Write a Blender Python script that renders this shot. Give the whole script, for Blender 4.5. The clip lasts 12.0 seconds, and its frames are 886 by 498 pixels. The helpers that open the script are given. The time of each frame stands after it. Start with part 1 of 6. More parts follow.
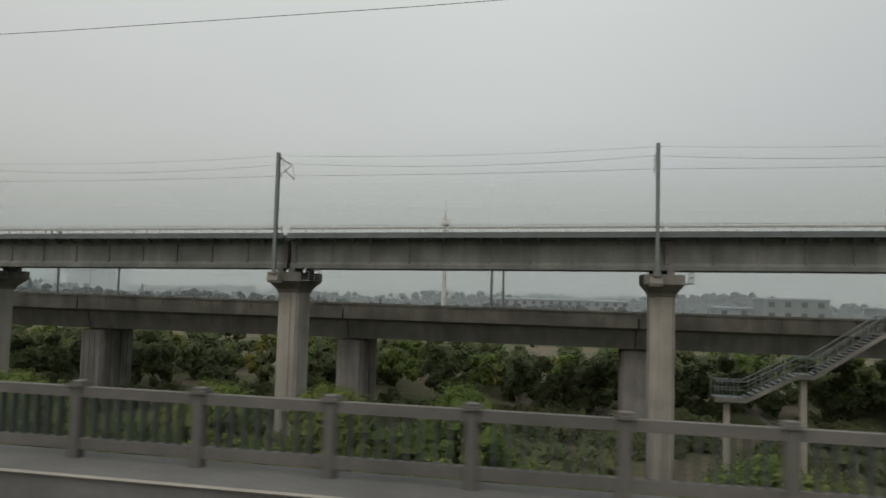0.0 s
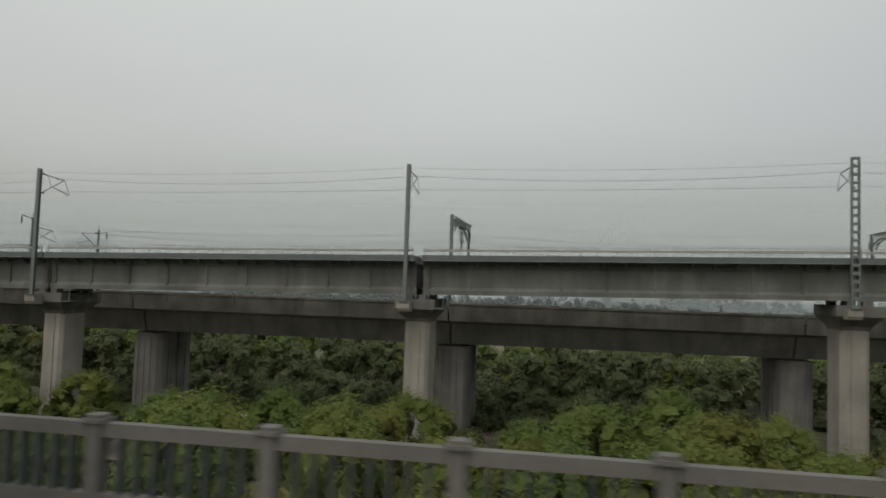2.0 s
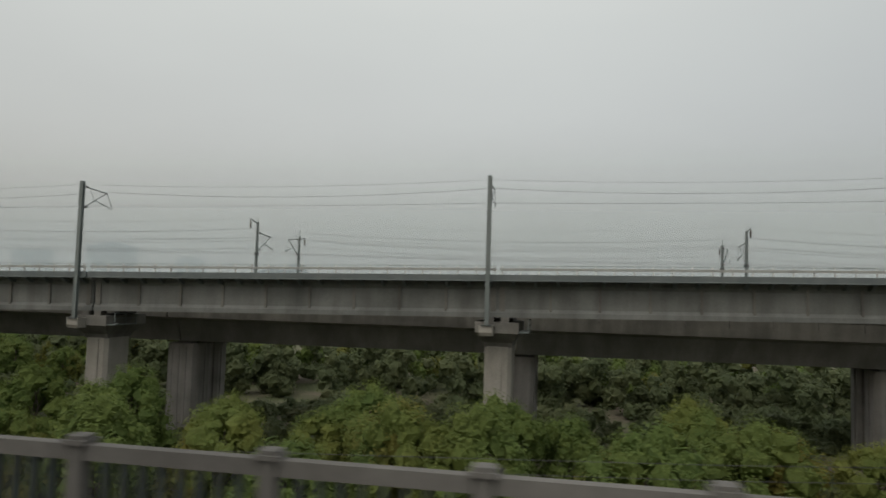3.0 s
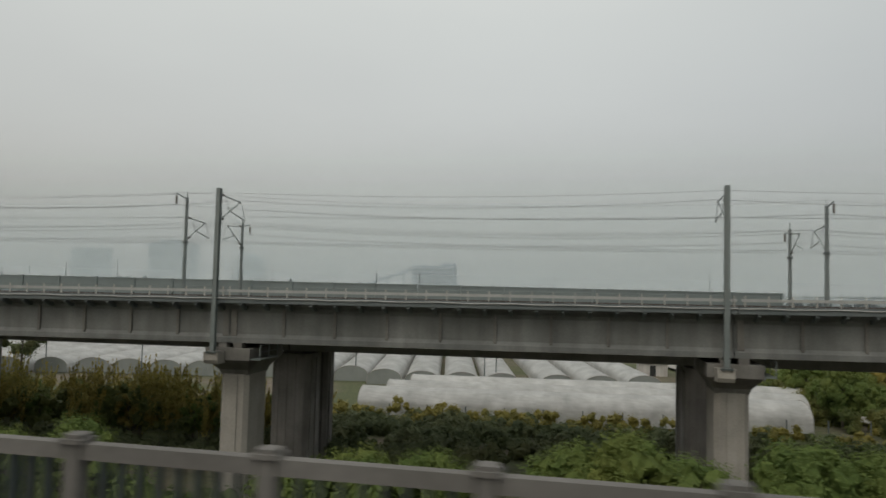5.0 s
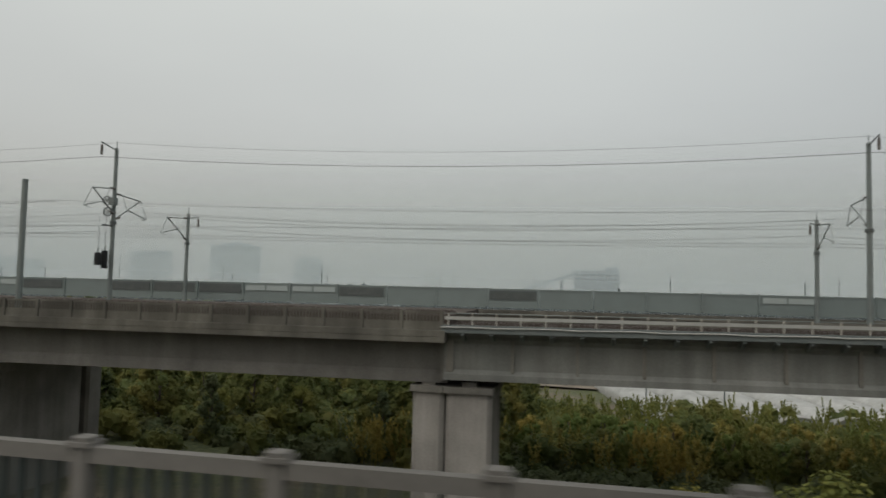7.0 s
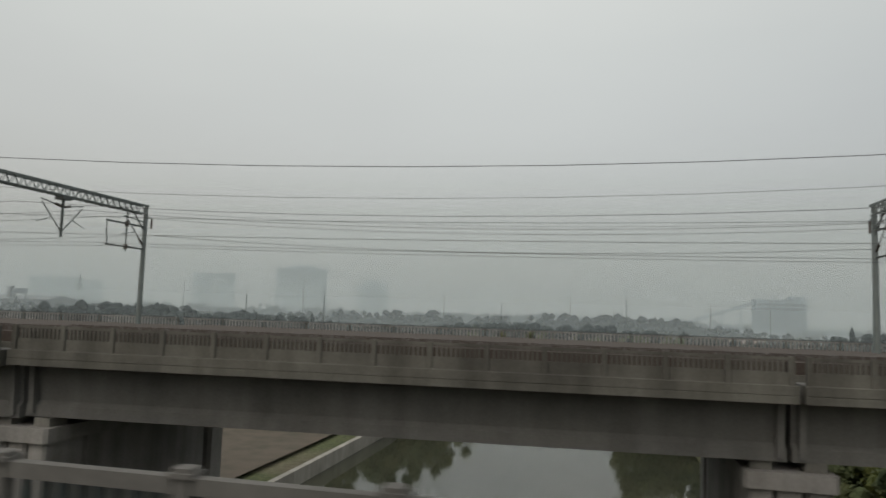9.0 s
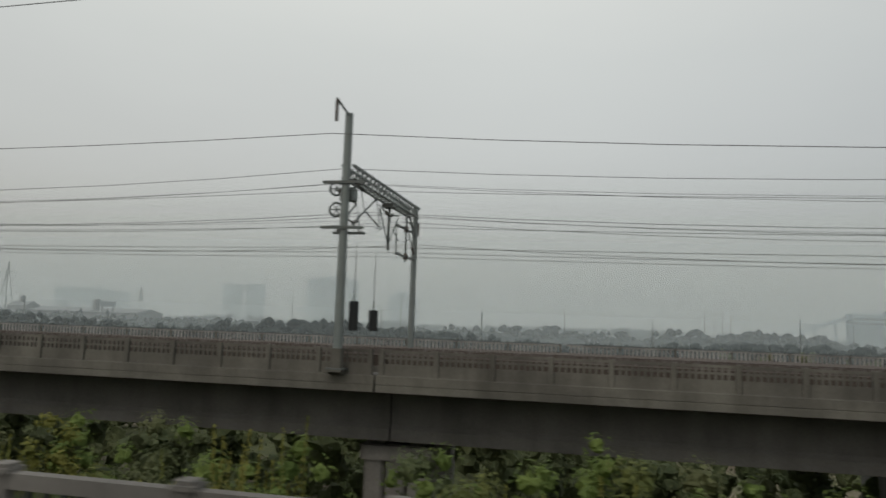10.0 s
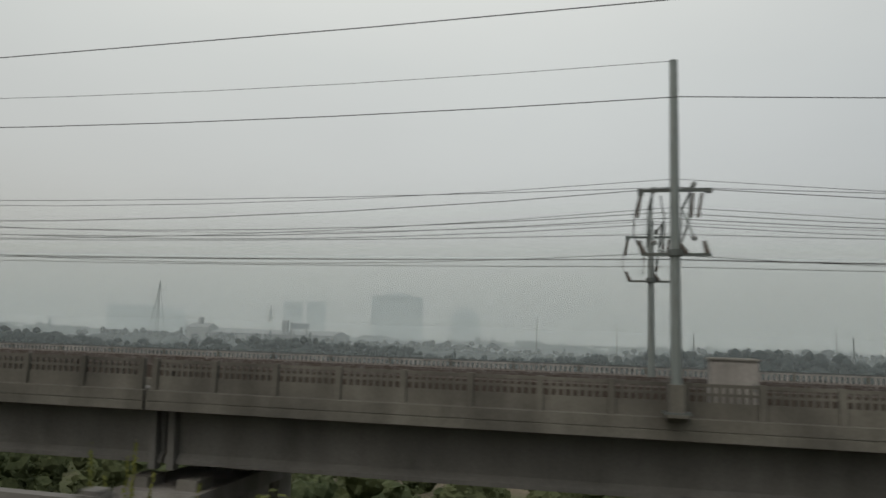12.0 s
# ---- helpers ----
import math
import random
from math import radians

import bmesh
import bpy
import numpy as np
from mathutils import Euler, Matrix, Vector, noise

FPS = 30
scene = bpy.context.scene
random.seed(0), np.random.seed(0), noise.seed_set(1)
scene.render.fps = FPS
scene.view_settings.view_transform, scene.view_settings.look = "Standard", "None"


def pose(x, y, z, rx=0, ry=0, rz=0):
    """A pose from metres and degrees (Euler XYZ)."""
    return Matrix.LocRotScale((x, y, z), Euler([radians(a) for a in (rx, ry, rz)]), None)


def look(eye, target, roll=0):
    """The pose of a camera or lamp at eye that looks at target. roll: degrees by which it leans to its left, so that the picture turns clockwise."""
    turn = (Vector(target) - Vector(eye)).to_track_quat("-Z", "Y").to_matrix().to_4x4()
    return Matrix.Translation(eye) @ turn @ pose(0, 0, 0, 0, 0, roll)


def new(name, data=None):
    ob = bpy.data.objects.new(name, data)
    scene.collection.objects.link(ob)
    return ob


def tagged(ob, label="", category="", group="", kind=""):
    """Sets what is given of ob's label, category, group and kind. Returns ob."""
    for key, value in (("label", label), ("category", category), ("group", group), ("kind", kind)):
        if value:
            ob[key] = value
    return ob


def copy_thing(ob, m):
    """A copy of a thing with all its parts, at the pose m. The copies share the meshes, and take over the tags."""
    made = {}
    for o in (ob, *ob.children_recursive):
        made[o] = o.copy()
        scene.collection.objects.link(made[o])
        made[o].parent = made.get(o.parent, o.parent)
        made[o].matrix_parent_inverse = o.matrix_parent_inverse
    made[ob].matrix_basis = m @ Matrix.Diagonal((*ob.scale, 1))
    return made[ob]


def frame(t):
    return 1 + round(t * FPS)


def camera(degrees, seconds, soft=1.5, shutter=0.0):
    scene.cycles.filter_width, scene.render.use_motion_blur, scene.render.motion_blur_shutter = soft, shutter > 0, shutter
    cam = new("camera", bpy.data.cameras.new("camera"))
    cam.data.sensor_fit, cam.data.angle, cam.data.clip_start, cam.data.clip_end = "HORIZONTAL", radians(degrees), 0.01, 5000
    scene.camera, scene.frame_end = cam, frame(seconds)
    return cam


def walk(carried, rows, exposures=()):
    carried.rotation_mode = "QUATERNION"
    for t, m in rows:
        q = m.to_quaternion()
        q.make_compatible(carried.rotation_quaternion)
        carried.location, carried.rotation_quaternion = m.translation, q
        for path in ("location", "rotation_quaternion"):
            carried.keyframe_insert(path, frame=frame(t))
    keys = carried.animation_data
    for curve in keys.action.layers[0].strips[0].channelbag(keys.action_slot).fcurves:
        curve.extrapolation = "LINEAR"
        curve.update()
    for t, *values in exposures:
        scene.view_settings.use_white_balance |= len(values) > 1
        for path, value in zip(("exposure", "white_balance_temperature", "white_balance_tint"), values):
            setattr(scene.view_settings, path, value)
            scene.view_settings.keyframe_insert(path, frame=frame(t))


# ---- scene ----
# Everything below is written in full-size metres and drawn at half size, so that
# the train's 260 km/h stays within the camera's speed: SCALE is applied once, at the end.
SCALE = 0.5
EYE = 15.0

cam = camera(65.0, 12.0, soft=1.6, shutter=0.05)


def train_view(x, turn, tilt, lean):
    """The camera at x along the line, turned to the left, tilted up and leaning, in degrees."""
    a, b = radians(turn), radians(tilt)
    way = Vector((-math.sin(a) * math.cos(b), math.cos(a) * math.cos(b), math.sin(b)))
    eye = Vector((x, 0, EYE)) * SCALE
    return look(eye, eye + way, lean)


PATH = [
    (0.0, 0.168, 11.51, 3.42, 1.58),
    (0.5, -36.552, 11.55, 3.61, 1.78),
    (1.0, -73.281, 11.54, 3.74, 1.89),
    (1.5, -108.499, 11.46, 3.47, 1.92),
    (2.0, -144.895, 11.28, 3.16, 1.90),
    (2.5, -181.061, 11.15, 3.64, 1.78),
    (2.7, -195.495, 11.15, 3.62, 1.77),
    (4.3, -311.980, 11.70, 2.80, 1.41),
    (4.5, -326.508, 11.70, 2.84, 1.42),
    (5.0, -362.935, 11.61, 3.07, 1.41),
    (5.5, -399.198, 11.62, 3.24, 1.38),
    (6.0, -435.657, 11.65, 3.30, 1.37),
    (6.5, -472.205, 11.69, 3.32, 1.39),
    (7.0, -508.238, 11.93, 3.25, 1.43),
    (7.2, -522.954, 11.99, 3.33, 1.42),
    (8.8, -638.829, 12.50, 4.74, 1.93),
    (9.0, -653.441, 12.54, 5.13, 1.92),
    (9.5, -689.804, 12.69, 5.86, 1.98),
    (10.0, -726.023, 12.65, 6.04, 2.04),
    (10.5, -762.324, 12.65, 6.64, 1.89),
    (11.0, -798.640, 12.69, 7.00, 1.91),
    (11.5, -834.937, 12.73, 7.12, 1.91),
    (12.0, -871.260, 12.79, 7.30, 1.91),
]
walk(cam, [(t, train_view(x, turn, tilt, lean)) for t, x, turn, tilt, lean in PATH], exposures=[(0.0, 0.0), (12.0, 0.0)])

# ---- overcast sky and a wide, weak sun ----
world = bpy.data.worlds.new("overcast")
scene.world = world
world.use_nodes = True
wn, wl = world.node_tree.nodes, world.node_tree.links
wn.clear()
sky = wn.new("ShaderNodeTexSky")
sky.sky_type, sky.sun_disc = "NISHITA", False
sky.sun_elevation, sky.sun_rotation = radians(42), radians(200)
sky.air_density, sky.dust_density = 1.0, 6.0
sky_bg = wn.new("ShaderNodeBackground")
sky_bg.inputs["Strength"].default_value = 0.035
wl.new(sky.outputs[0], sky_bg.inputs["Color"])
coord = wn.new("ShaderNodeTexCoord")
split = wn.new("ShaderNodeSeparateXYZ")
wl.new(coord.outputs["Generated"], split.inputs[0])
cloud = wn.new("ShaderNodeTexNoise")
cloud.inputs["Scale"].default_value, cloud.inputs["Detail"].default_value = 2.2, 4.0
squash = wn.new("ShaderNodeMapping")
squash.inputs["Scale"].default_value = (1.0, 1.0, 2.6)
wl.new(coord.outputs["Generated"], squash.inputs[0])
wl.new(squash.outputs[0], cloud.inputs["Vector"])
ramp = wn.new("ShaderNodeValToRGB")
ramp.color_ramp.elements[0].position, ramp.color_ramp.elements[0].color = 0.0, (0.415, 0.402, 0.372, 1)
ramp.color_ramp.elements[1].position, ramp.color_ramp.elements[1].color = 1.0, (1.24, 1.23, 1.12, 1)
e = ramp.color_ramp.elements.new(0.12)
e.color = (0.482, 0.473, 0.434, 1)
e = ramp.color_ramp.elements.new(0.36)
e.color = (0.645, 0.65, 0.593, 1)
rise = wn.new("ShaderNodeMath")
rise.operation = "MULTIPLY_ADD"
rise.inputs[1].default_value, rise.inputs[2].default_value = 0.10, -0.05
wl.new(cloud.outputs["Fac"], rise.inputs[0])
lift = wn.new("ShaderNodeMath")
lift.operation = "ADD"
wl.new(split.outputs["Z"], lift.inputs[0])
wl.new(rise.outputs[0], lift.inputs[1])
wl.new(lift.outputs[0], ramp.inputs[0])
cloud_bg = wn.new("ShaderNodeBackground")
cloud_bg.inputs["Strength"].default_value = 0.80
wl.new(ramp.outputs[0], cloud_bg.inputs["Color"])
glow = wn.new("ShaderNodeVectorMath")
glow.operation = "DOT_PRODUCT"
glow.inputs[1].default_value = (-0.36, 0.88, 0.30)
wl.new(coord.outputs["Generated"], glow.inputs[0])
bright = wn.new("ShaderNodeMapRange")
bright.interpolation_type = "SMOOTHSTEP"
bright.inputs["From Min"].default_value, bright.inputs["From Max"].default_value = 0.70, 1.0
bright.inputs["To Min"].default_value, bright.inputs["To Max"].default_value = 0.75, 0.88
wl.new(glow.outputs["Value"], bright.inputs["Value"])
wl.new(bright.outputs[0], cloud_bg.inputs["Strength"])
both = wn.new("ShaderNodeAddShader")
wl.new(sky_bg.outputs[0], both.inputs[0])
wl.new(cloud_bg.outputs[0], both.inputs[1])
wout = wn.new("ShaderNodeOutputWorld")
wl.new(both.outputs[0], wout.inputs[0])

sun = new("sun", bpy.data.lights.new("sun", "SUN"))
sun.data.energy, sun.data.angle, sun.data.color = 0.6, radians(25), (1.0, 0.97, 0.93)
sun.matrix_world = look((0, 0, 100), (0 + 30, 60, 0))

# ---- materials ----
def material(name):
    m = bpy.data.materials.new(name)
    m.use_nodes = True
    nodes, links = m.node_tree.nodes, m.node_tree.links
    return m, nodes, links, nodes["Principled BSDF"]


def noise_at(nodes, links, scale, detail=4.0, stretch=(1, 1, 1), vary=False):
    """Noise in world metres; stretch below 1 draws it out along that axis. vary: shifted from object to object."""
    place = nodes.new("ShaderNodeNewGeometry")
    mapping = nodes.new("ShaderNodeMapping")
    mapping.inputs["Scale"].default_value = stretch
    links.new(place.outputs["Position"], mapping.inputs["Vector"])
    if vary:
        info = nodes.new("ShaderNodeObjectInfo")
        links.new(info.outputs["Random"], mapping.inputs["Rotation"])
    tex = nodes.new("ShaderNodeTexNoise")
    tex.inputs["Scale"].default_value, tex.inputs["Detail"].default_value = scale / SCALE, detail
    links.new(mapping.outputs[0], tex.inputs["Vector"])
    return tex.outputs["Fac"]


def ramped(nodes, links, value, stops):
    r = nodes.new("ShaderNodeValToRGB")
    while len(r.color_ramp.elements) < len(stops):
        r.color_ramp.elements.new(0.5)
    for el, (p, c) in zip(r.color_ramp.elements, stops):
        el.position, el.color = p, (*c, 1)
    links.new(value, r.inputs[0])
    return r.outputs[0]


def mixed(nodes, links, kind, fac, a, b):
    m = nodes.new("ShaderNodeMix")
    m.data_type, m.blend_type = "RGBA", kind
    for socket, v in ((m.inputs[0], fac), (m.inputs[6], a), (m.inputs[7], b)):
        if isinstance(v, (int, float)):
            socket.default_value = v
        elif isinstance(v, tuple):
            socket.default_value = (*v, 1)
        else:
            links.new(v, socket)
    return m.outputs[2]


def bumped(nodes, links, shader, value, strength, distance):
    b = nodes.new("ShaderNodeBump")
    b.inputs["Strength"].default_value, b.inputs["Distance"].default_value = strength, distance * SCALE
    links.new(value, b.inputs["Height"])
    links.new(b.outputs[0], shader.inputs["Normal"])


def concrete(name, light, dark, streak=0.5, rough=0.9):
    """Weathered concrete: broad patches, fine grain and rain streaks that run down."""
    m, n, l, s = material(name)
    broad = ramped(n, l, noise_at(n, l, 0.35, 5), [(0.32, dark), (0.68, light)])
    grain = ramped(n, l, noise_at(n, l, 9, 3), [(0.2, (0.72, 0.72, 0.72)), (0.8, (1, 1, 1))])
    run = ramped(n, l, noise_at(n, l, 0.9, 5, (1, 1, 0.10)), [(0.34, (0.55, 0.54, 0.52)), (0.62, (1, 1, 1))])
    c = mixed(n, l, "MULTIPLY", 0.8, broad, grain)
    c = mixed(n, l, "MULTIPLY", streak, c, run)
    l.new(c, s.inputs["Base Color"])
    s.inputs["Roughness"].default_value = rough
    bumped(n, l, s, noise_at(n, l, 14, 4), 0.35, 0.02)
    return m


def paint(name, colour, rough=0.5, metal=0.0, wear=0.25, worn=(0.2, 0.18, 0.15), scale=3.0):
    m, n, l, s = material(name)
    spots = ramped(n, l, noise_at(n, l, scale, 6), [(0.42, (0, 0, 0)), (0.72, (1, 1, 1))])
    f = n.new("ShaderNodeMath")
    f.operation = "MULTIPLY"
    f.inputs[1].default_value = wear
    l.new(spots, f.inputs[0])
    l.new(mixed(n, l, "MIX", f.outputs[0], colour, worn), s.inputs["Base Color"])
    s.inputs["Roughness"].default_value, s.inputs["Metallic"].default_value = rough, metal
    return m


def foliage(name, dark, light, warm):
    """Leaves: shade from leaf to leaf and from tree to tree, a little light through them."""
    m, n, l, s = material(name)
    geo = n.new("ShaderNodeNewGeometry")
    info = n.new("ShaderNodeObjectInfo")
    leaf = ramped(n, l, geo.outputs["Random Per Island"], [(0.1, dark), (0.9, light)])
    speck = ramped(n, l, noise_at(n, l, 5.0, 3), [(0.34, (0.80, 0.81, 0.82)), (0.64, (1, 1, 1))])
    leaf = mixed(n, l, "MULTIPLY", 1.0, leaf, speck)
    tree = n.new("ShaderNodeMath")
    tree.operation = "MULTIPLY"
    tree.inputs[1].default_value = 0.75
    patch = ramped(n, l, noise_at(n, l, 0.22, 3), [(0.4, (0, 0, 0)), (0.66, (1, 1, 1))])
    l.new(patch, tree.inputs[0])
    shift = n.new("ShaderNodeMath")
    shift.operation = "MULTIPLY"
    l.new(tree.outputs[0], shift.inputs[0])
    l.new(info.outputs["Random"], shift.inputs[1])
    c = mixed(n, l, "MIX", shift.outputs[0], leaf, warm)
    l.new(c, s.inputs["Base Color"])
    s.inputs["Roughness"].default_value = 0.7
    s.inputs["Specular IOR Level"].default_value = 0.16
    thin = n.new("ShaderNodeBsdfTranslucent")
    l.new(c, thin.inputs["Color"])
    mix = n.new("ShaderNodeMixShader")
    mix.inputs[0].default_value = 0.42
    l.new(s.outputs[0], mix.inputs[1])
    l.new(thin.outputs[0], mix.inputs[2])
    l.new(mix.outputs[0], n["Material Output"].inputs["Surface"])
    bumped(n, l, s, noise_at(n, l, 6.0, 4), 0.35, 0.1)
    return m


m_beam = concrete("girder_concrete", (0.200, 0.209, 0.200), (0.124, 0.132, 0.127), 0.6)
m_pier = concrete("pier_concrete", (0.35, 0.335, 0.30), (0.25, 0.24, 0.215), 0.4)
m_cap = concrete("cap_concrete", (0.22, 0.215, 0.195), (0.11, 0.108, 0.10), 0.7)
m_box = concrete("box_concrete", (0.160, 0.159, 0.152), (0.106, 0.106, 0.102), 0.45)
m_smooth = concrete("smooth_box_concrete", (0.30, 0.30, 0.295), (0.21, 0.21, 0.205), 0.45)
m_old = concrete("old_pier_concrete", (0.31, 0.30, 0.285), (0.19, 0.184, 0.176), 0.65)
m_fascia = concrete("parapet_concrete", (0.148, 0.144, 0.125), (0.072, 0.070, 0.061), 0.75)
m_deck = concrete("deck_concrete", (0.165, 0.167, 0.163), (0.098, 0.099, 0.096), 0.3)
m_trough = paint("teal_grey_trough", (0.085, 0.102, 0.104), 0.7, 0.0, 0.6, (0.135, 0.15, 0.148), 0.7)
m_conduit = paint("pale_conduit", (0.30, 0.31, 0.30), 0.6, 0.0, 0.5, (0.2, 0.2, 0.19), 1.5)
m_fence = concrete("fence_concrete", (0.146, 0.141, 0.131), (0.090, 0.087, 0.082), 0.4)
m_rail_paint = paint("pale_railing_paint", (0.31, 0.31, 0.285), 0.6, 0.0, 0.5, (0.28, 0.24, 0.2), 1.5)
m_steel = paint("galvanised_steel", (0.150, 0.176, 0.174), 0.55, 0.3, 0.35, (0.10, 0.105, 0.10), 2.0)
m_dark_steel = paint("dark_steel", (0.07, 0.085, 0.085), 0.5, 0.3, 0.3, (0.10, 0.08, 0.06), 4.0)
m_mast_dark = paint("dark_mast_steel", (0.062, 0.074, 0.076), 0.6, 0.2, 0.3, (0.045, 0.045, 0.043), 2.0)
m_soil = paint("bare_soil", (0.085, 0.068, 0.052), 0.95, 0.0, 0.8, (0.042, 0.043, 0.028), 0.5)
m_yard = paint("trodden_yard", (0.17, 0.145, 0.115), 0.95, 0.0, 0.6, (0.11, 0.095, 0.075), 0.6)
m_film_end = paint("grey_film", (0.23, 0.25, 0.24), 0.4, 0.0, 0.4, (0.17, 0.185, 0.175), 0.8)
m_wire = paint("wire", (0.06, 0.062, 0.065), 0.5, 0.5, 0.2)
m_insulator = paint("brown_glaze", (0.062, 0.054, 0.048), 0.25, 0.0, 0.1)
m_weight = paint("balance_weight", (0.022, 0.026, 0.028), 0.85, 0.0, 0.3, (0.04, 0.032, 0.028), 5.0)
m_weight.node_tree.nodes["Principled BSDF"].inputs["Specular IOR Level"].default_value = 0.2
m_ballast = paint("ballast", (0.050, 0.038, 0.031), 0.95, 0.0, 0.8, (0.030, 0.024, 0.021), 12.0)
m_track = paint("rusty_rail", (0.05, 0.038, 0.032), 0.5, 0.4, 0.5, (0.2, 0.2, 0.2), 6.0)
m_cabinet = paint("cabinet_grey_paint", (0.33, 0.36, 0.38), 0.45, 0.0, 0.25, (0.25, 0.25, 0.24), 1.2)
m_cabinet_top = paint("cabinet_white_lid", (0.62, 0.63, 0.63), 0.5, 0.0, 0.3, (0.4, 0.39, 0.36), 1.5)
m_barrier = paint("barrier_grey_green", (0.15, 0.185, 0.185), 0.45, 0.1, 0.35, (0.11, 0.13, 0.13), 0.8)
m_louvre = paint("barrier_louvre", (0.085, 0.10, 0.10), 0.55, 0.1, 0.4, (0.14, 0.15, 0.15), 2.0)
m_pane = paint("barrier_pane", (0.30, 0.345, 0.345), 0.25, 0.0, 0.3, (0.22, 0.25, 0.25), 0.7)
m_white_wall = concrete("stained_white_wall", (0.62, 0.61, 0.58), (0.45, 0.44, 0.41), 0.85)
m_roof_grey = concrete("flat_roof", (0.24, 0.23, 0.22), (0.15, 0.145, 0.14), 0.2)
m_dark_glass = paint("dark_window", (0.025, 0.028, 0.03), 0.15, 0.0, 0.1)
m_blue_roof = paint("blue_sheet_roof", (0.05, 0.15, 0.36), 0.5, 0.0, 0.4, (0.10, 0.20, 0.38), 0.8)
# Far walls: the bluish cast of distance haze is mixed into the base colour.
m_haze_blue_wall = paint("haze_blue_wall", (0.24, 0.29, 0.325), 0.8, 0.0, 0.4, (0.18, 0.22, 0.25), 0.1)
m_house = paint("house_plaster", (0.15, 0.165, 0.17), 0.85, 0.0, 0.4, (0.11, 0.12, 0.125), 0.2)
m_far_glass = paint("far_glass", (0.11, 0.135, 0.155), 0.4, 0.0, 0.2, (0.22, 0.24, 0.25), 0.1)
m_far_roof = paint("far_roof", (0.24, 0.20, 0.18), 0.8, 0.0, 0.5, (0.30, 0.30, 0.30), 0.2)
m_bark = paint("bark", (0.085, 0.07, 0.055), 0.9, 0.0, 0.5, (0.14, 0.12, 0.10), 6.0)
m_green = foliage("green_leaves", (0.108, 0.162, 0.046), (0.155, 0.208, 0.058), (0.21, 0.215, 0.055))
m_deep = foliage("deep_green_leaves", (0.098, 0.126, 0.064), (0.132, 0.160, 0.076), (0.17, 0.155, 0.074))
m_yellow = foliage("yellowing_leaves", (0.245, 0.230, 0.072), (0.335, 0.290, 0.080), (0.40, 0.295, 0.070))
m_lime = foliage("lime_leaves", (0.125, 0.150, 0.042), (0.180, 0.190, 0.050), (0.25, 0.205, 0.048))
m_mixed = foliage("mixed_leaves", (0.105, 0.136, 0.050), (0.148, 0.175, 0.058), (0.24, 0.20, 0.054))
m_orange = foliage("orange_leaves", (0.20, 0.098, 0.045), (0.29, 0.145, 0.060), (0.25, 0.16, 0.055))
# Far leaves: dark green with the blue of distance haze put into the colour.
m_haze_blue_leaf = foliage("haze_blue_leaves", (0.014, 0.024, 0.024), (0.020, 0.031, 0.029), (0.027, 0.035, 0.030))


def film_material():
    """Cloudy polythene over hoops, with damp and dust on it."""
    m, n, l, s = material("polythene_film")
    broad = ramped(n, l, noise_at(n, l, 0.5, 5, (1, 0.5, 1)), [(0.3, (0.40, 0.405, 0.39)), (0.7, (0.62, 0.625, 0.61))])
    fold = ramped(n, l, noise_at(n, l, 3.0, 3, (0.3, 1, 1)), [(0.3, (0.78, 0.78, 0.77)), (0.6, (1, 1, 1))])
    c = mixed(n, l, "MULTIPLY", 0.7, broad, fold)
    l.new(c, s.inputs["Base Color"])
    s.inputs["Roughness"].default_value = 0.32
    thin = n.new("ShaderNodeBsdfTranslucent")
    l.new(c, thin.inputs["Color"])
    mix = n.new("ShaderNodeMixShader")
    mix.inputs[0].default_value = 0.35
    l.new(s.outputs[0], mix.inputs[1])
    l.new(thin.outputs[0], mix.inputs[2])
    l.new(mix.outputs[0], n["Material Output"].inputs["Surface"])
    bumped(n, l, s, noise_at(n, l, 2.5, 3), 0.5, 0.06)
    return m


def ground_material():
    m, n, l, s = material("rough_ground")
    soil = ramped(n, l, noise_at(n, l, 0.9, 6), [(0.3, (0.075, 0.06, 0.042)), (0.7, (0.15, 0.125, 0.09))])
    grass = ramped(n, l, noise_at(n, l, 2.2, 6), [(0.3, (0.030, 0.042, 0.016)), (0.7, (0.085, 0.095, 0.035))])
    where = ramped(n, l, noise_at(n, l, 0.06, 6), [(0.40, (0, 0, 0)), (0.56, (1, 1, 1))])
    l.new(mixed(n, l, "MIX", where, soil, grass), s.inputs["Base Color"])
    s.inputs["Roughness"].default_value = 0.95
    bumped(n, l, s, noise_at(n, l, 1.6, 6), 0.8, 0.15)
    return m


def water_material():
    m, n, l, s = material("still_river_water")
    l.new(ramped(n, l, noise_at(n, l, 0.08, 3), [(0.3, (0.030, 0.034, 0.024)), (0.7, (0.045, 0.046, 0.032))]), s.inputs["Base Color"])
    s.inputs["Roughness"].default_value, s.inputs["IOR"].default_value = 0.06, 1.33
    bumped(n, l, s, noise_at(n, l, 0.9, 3, (1, 0.5, 1)), 0.12, 0.03)
    return m


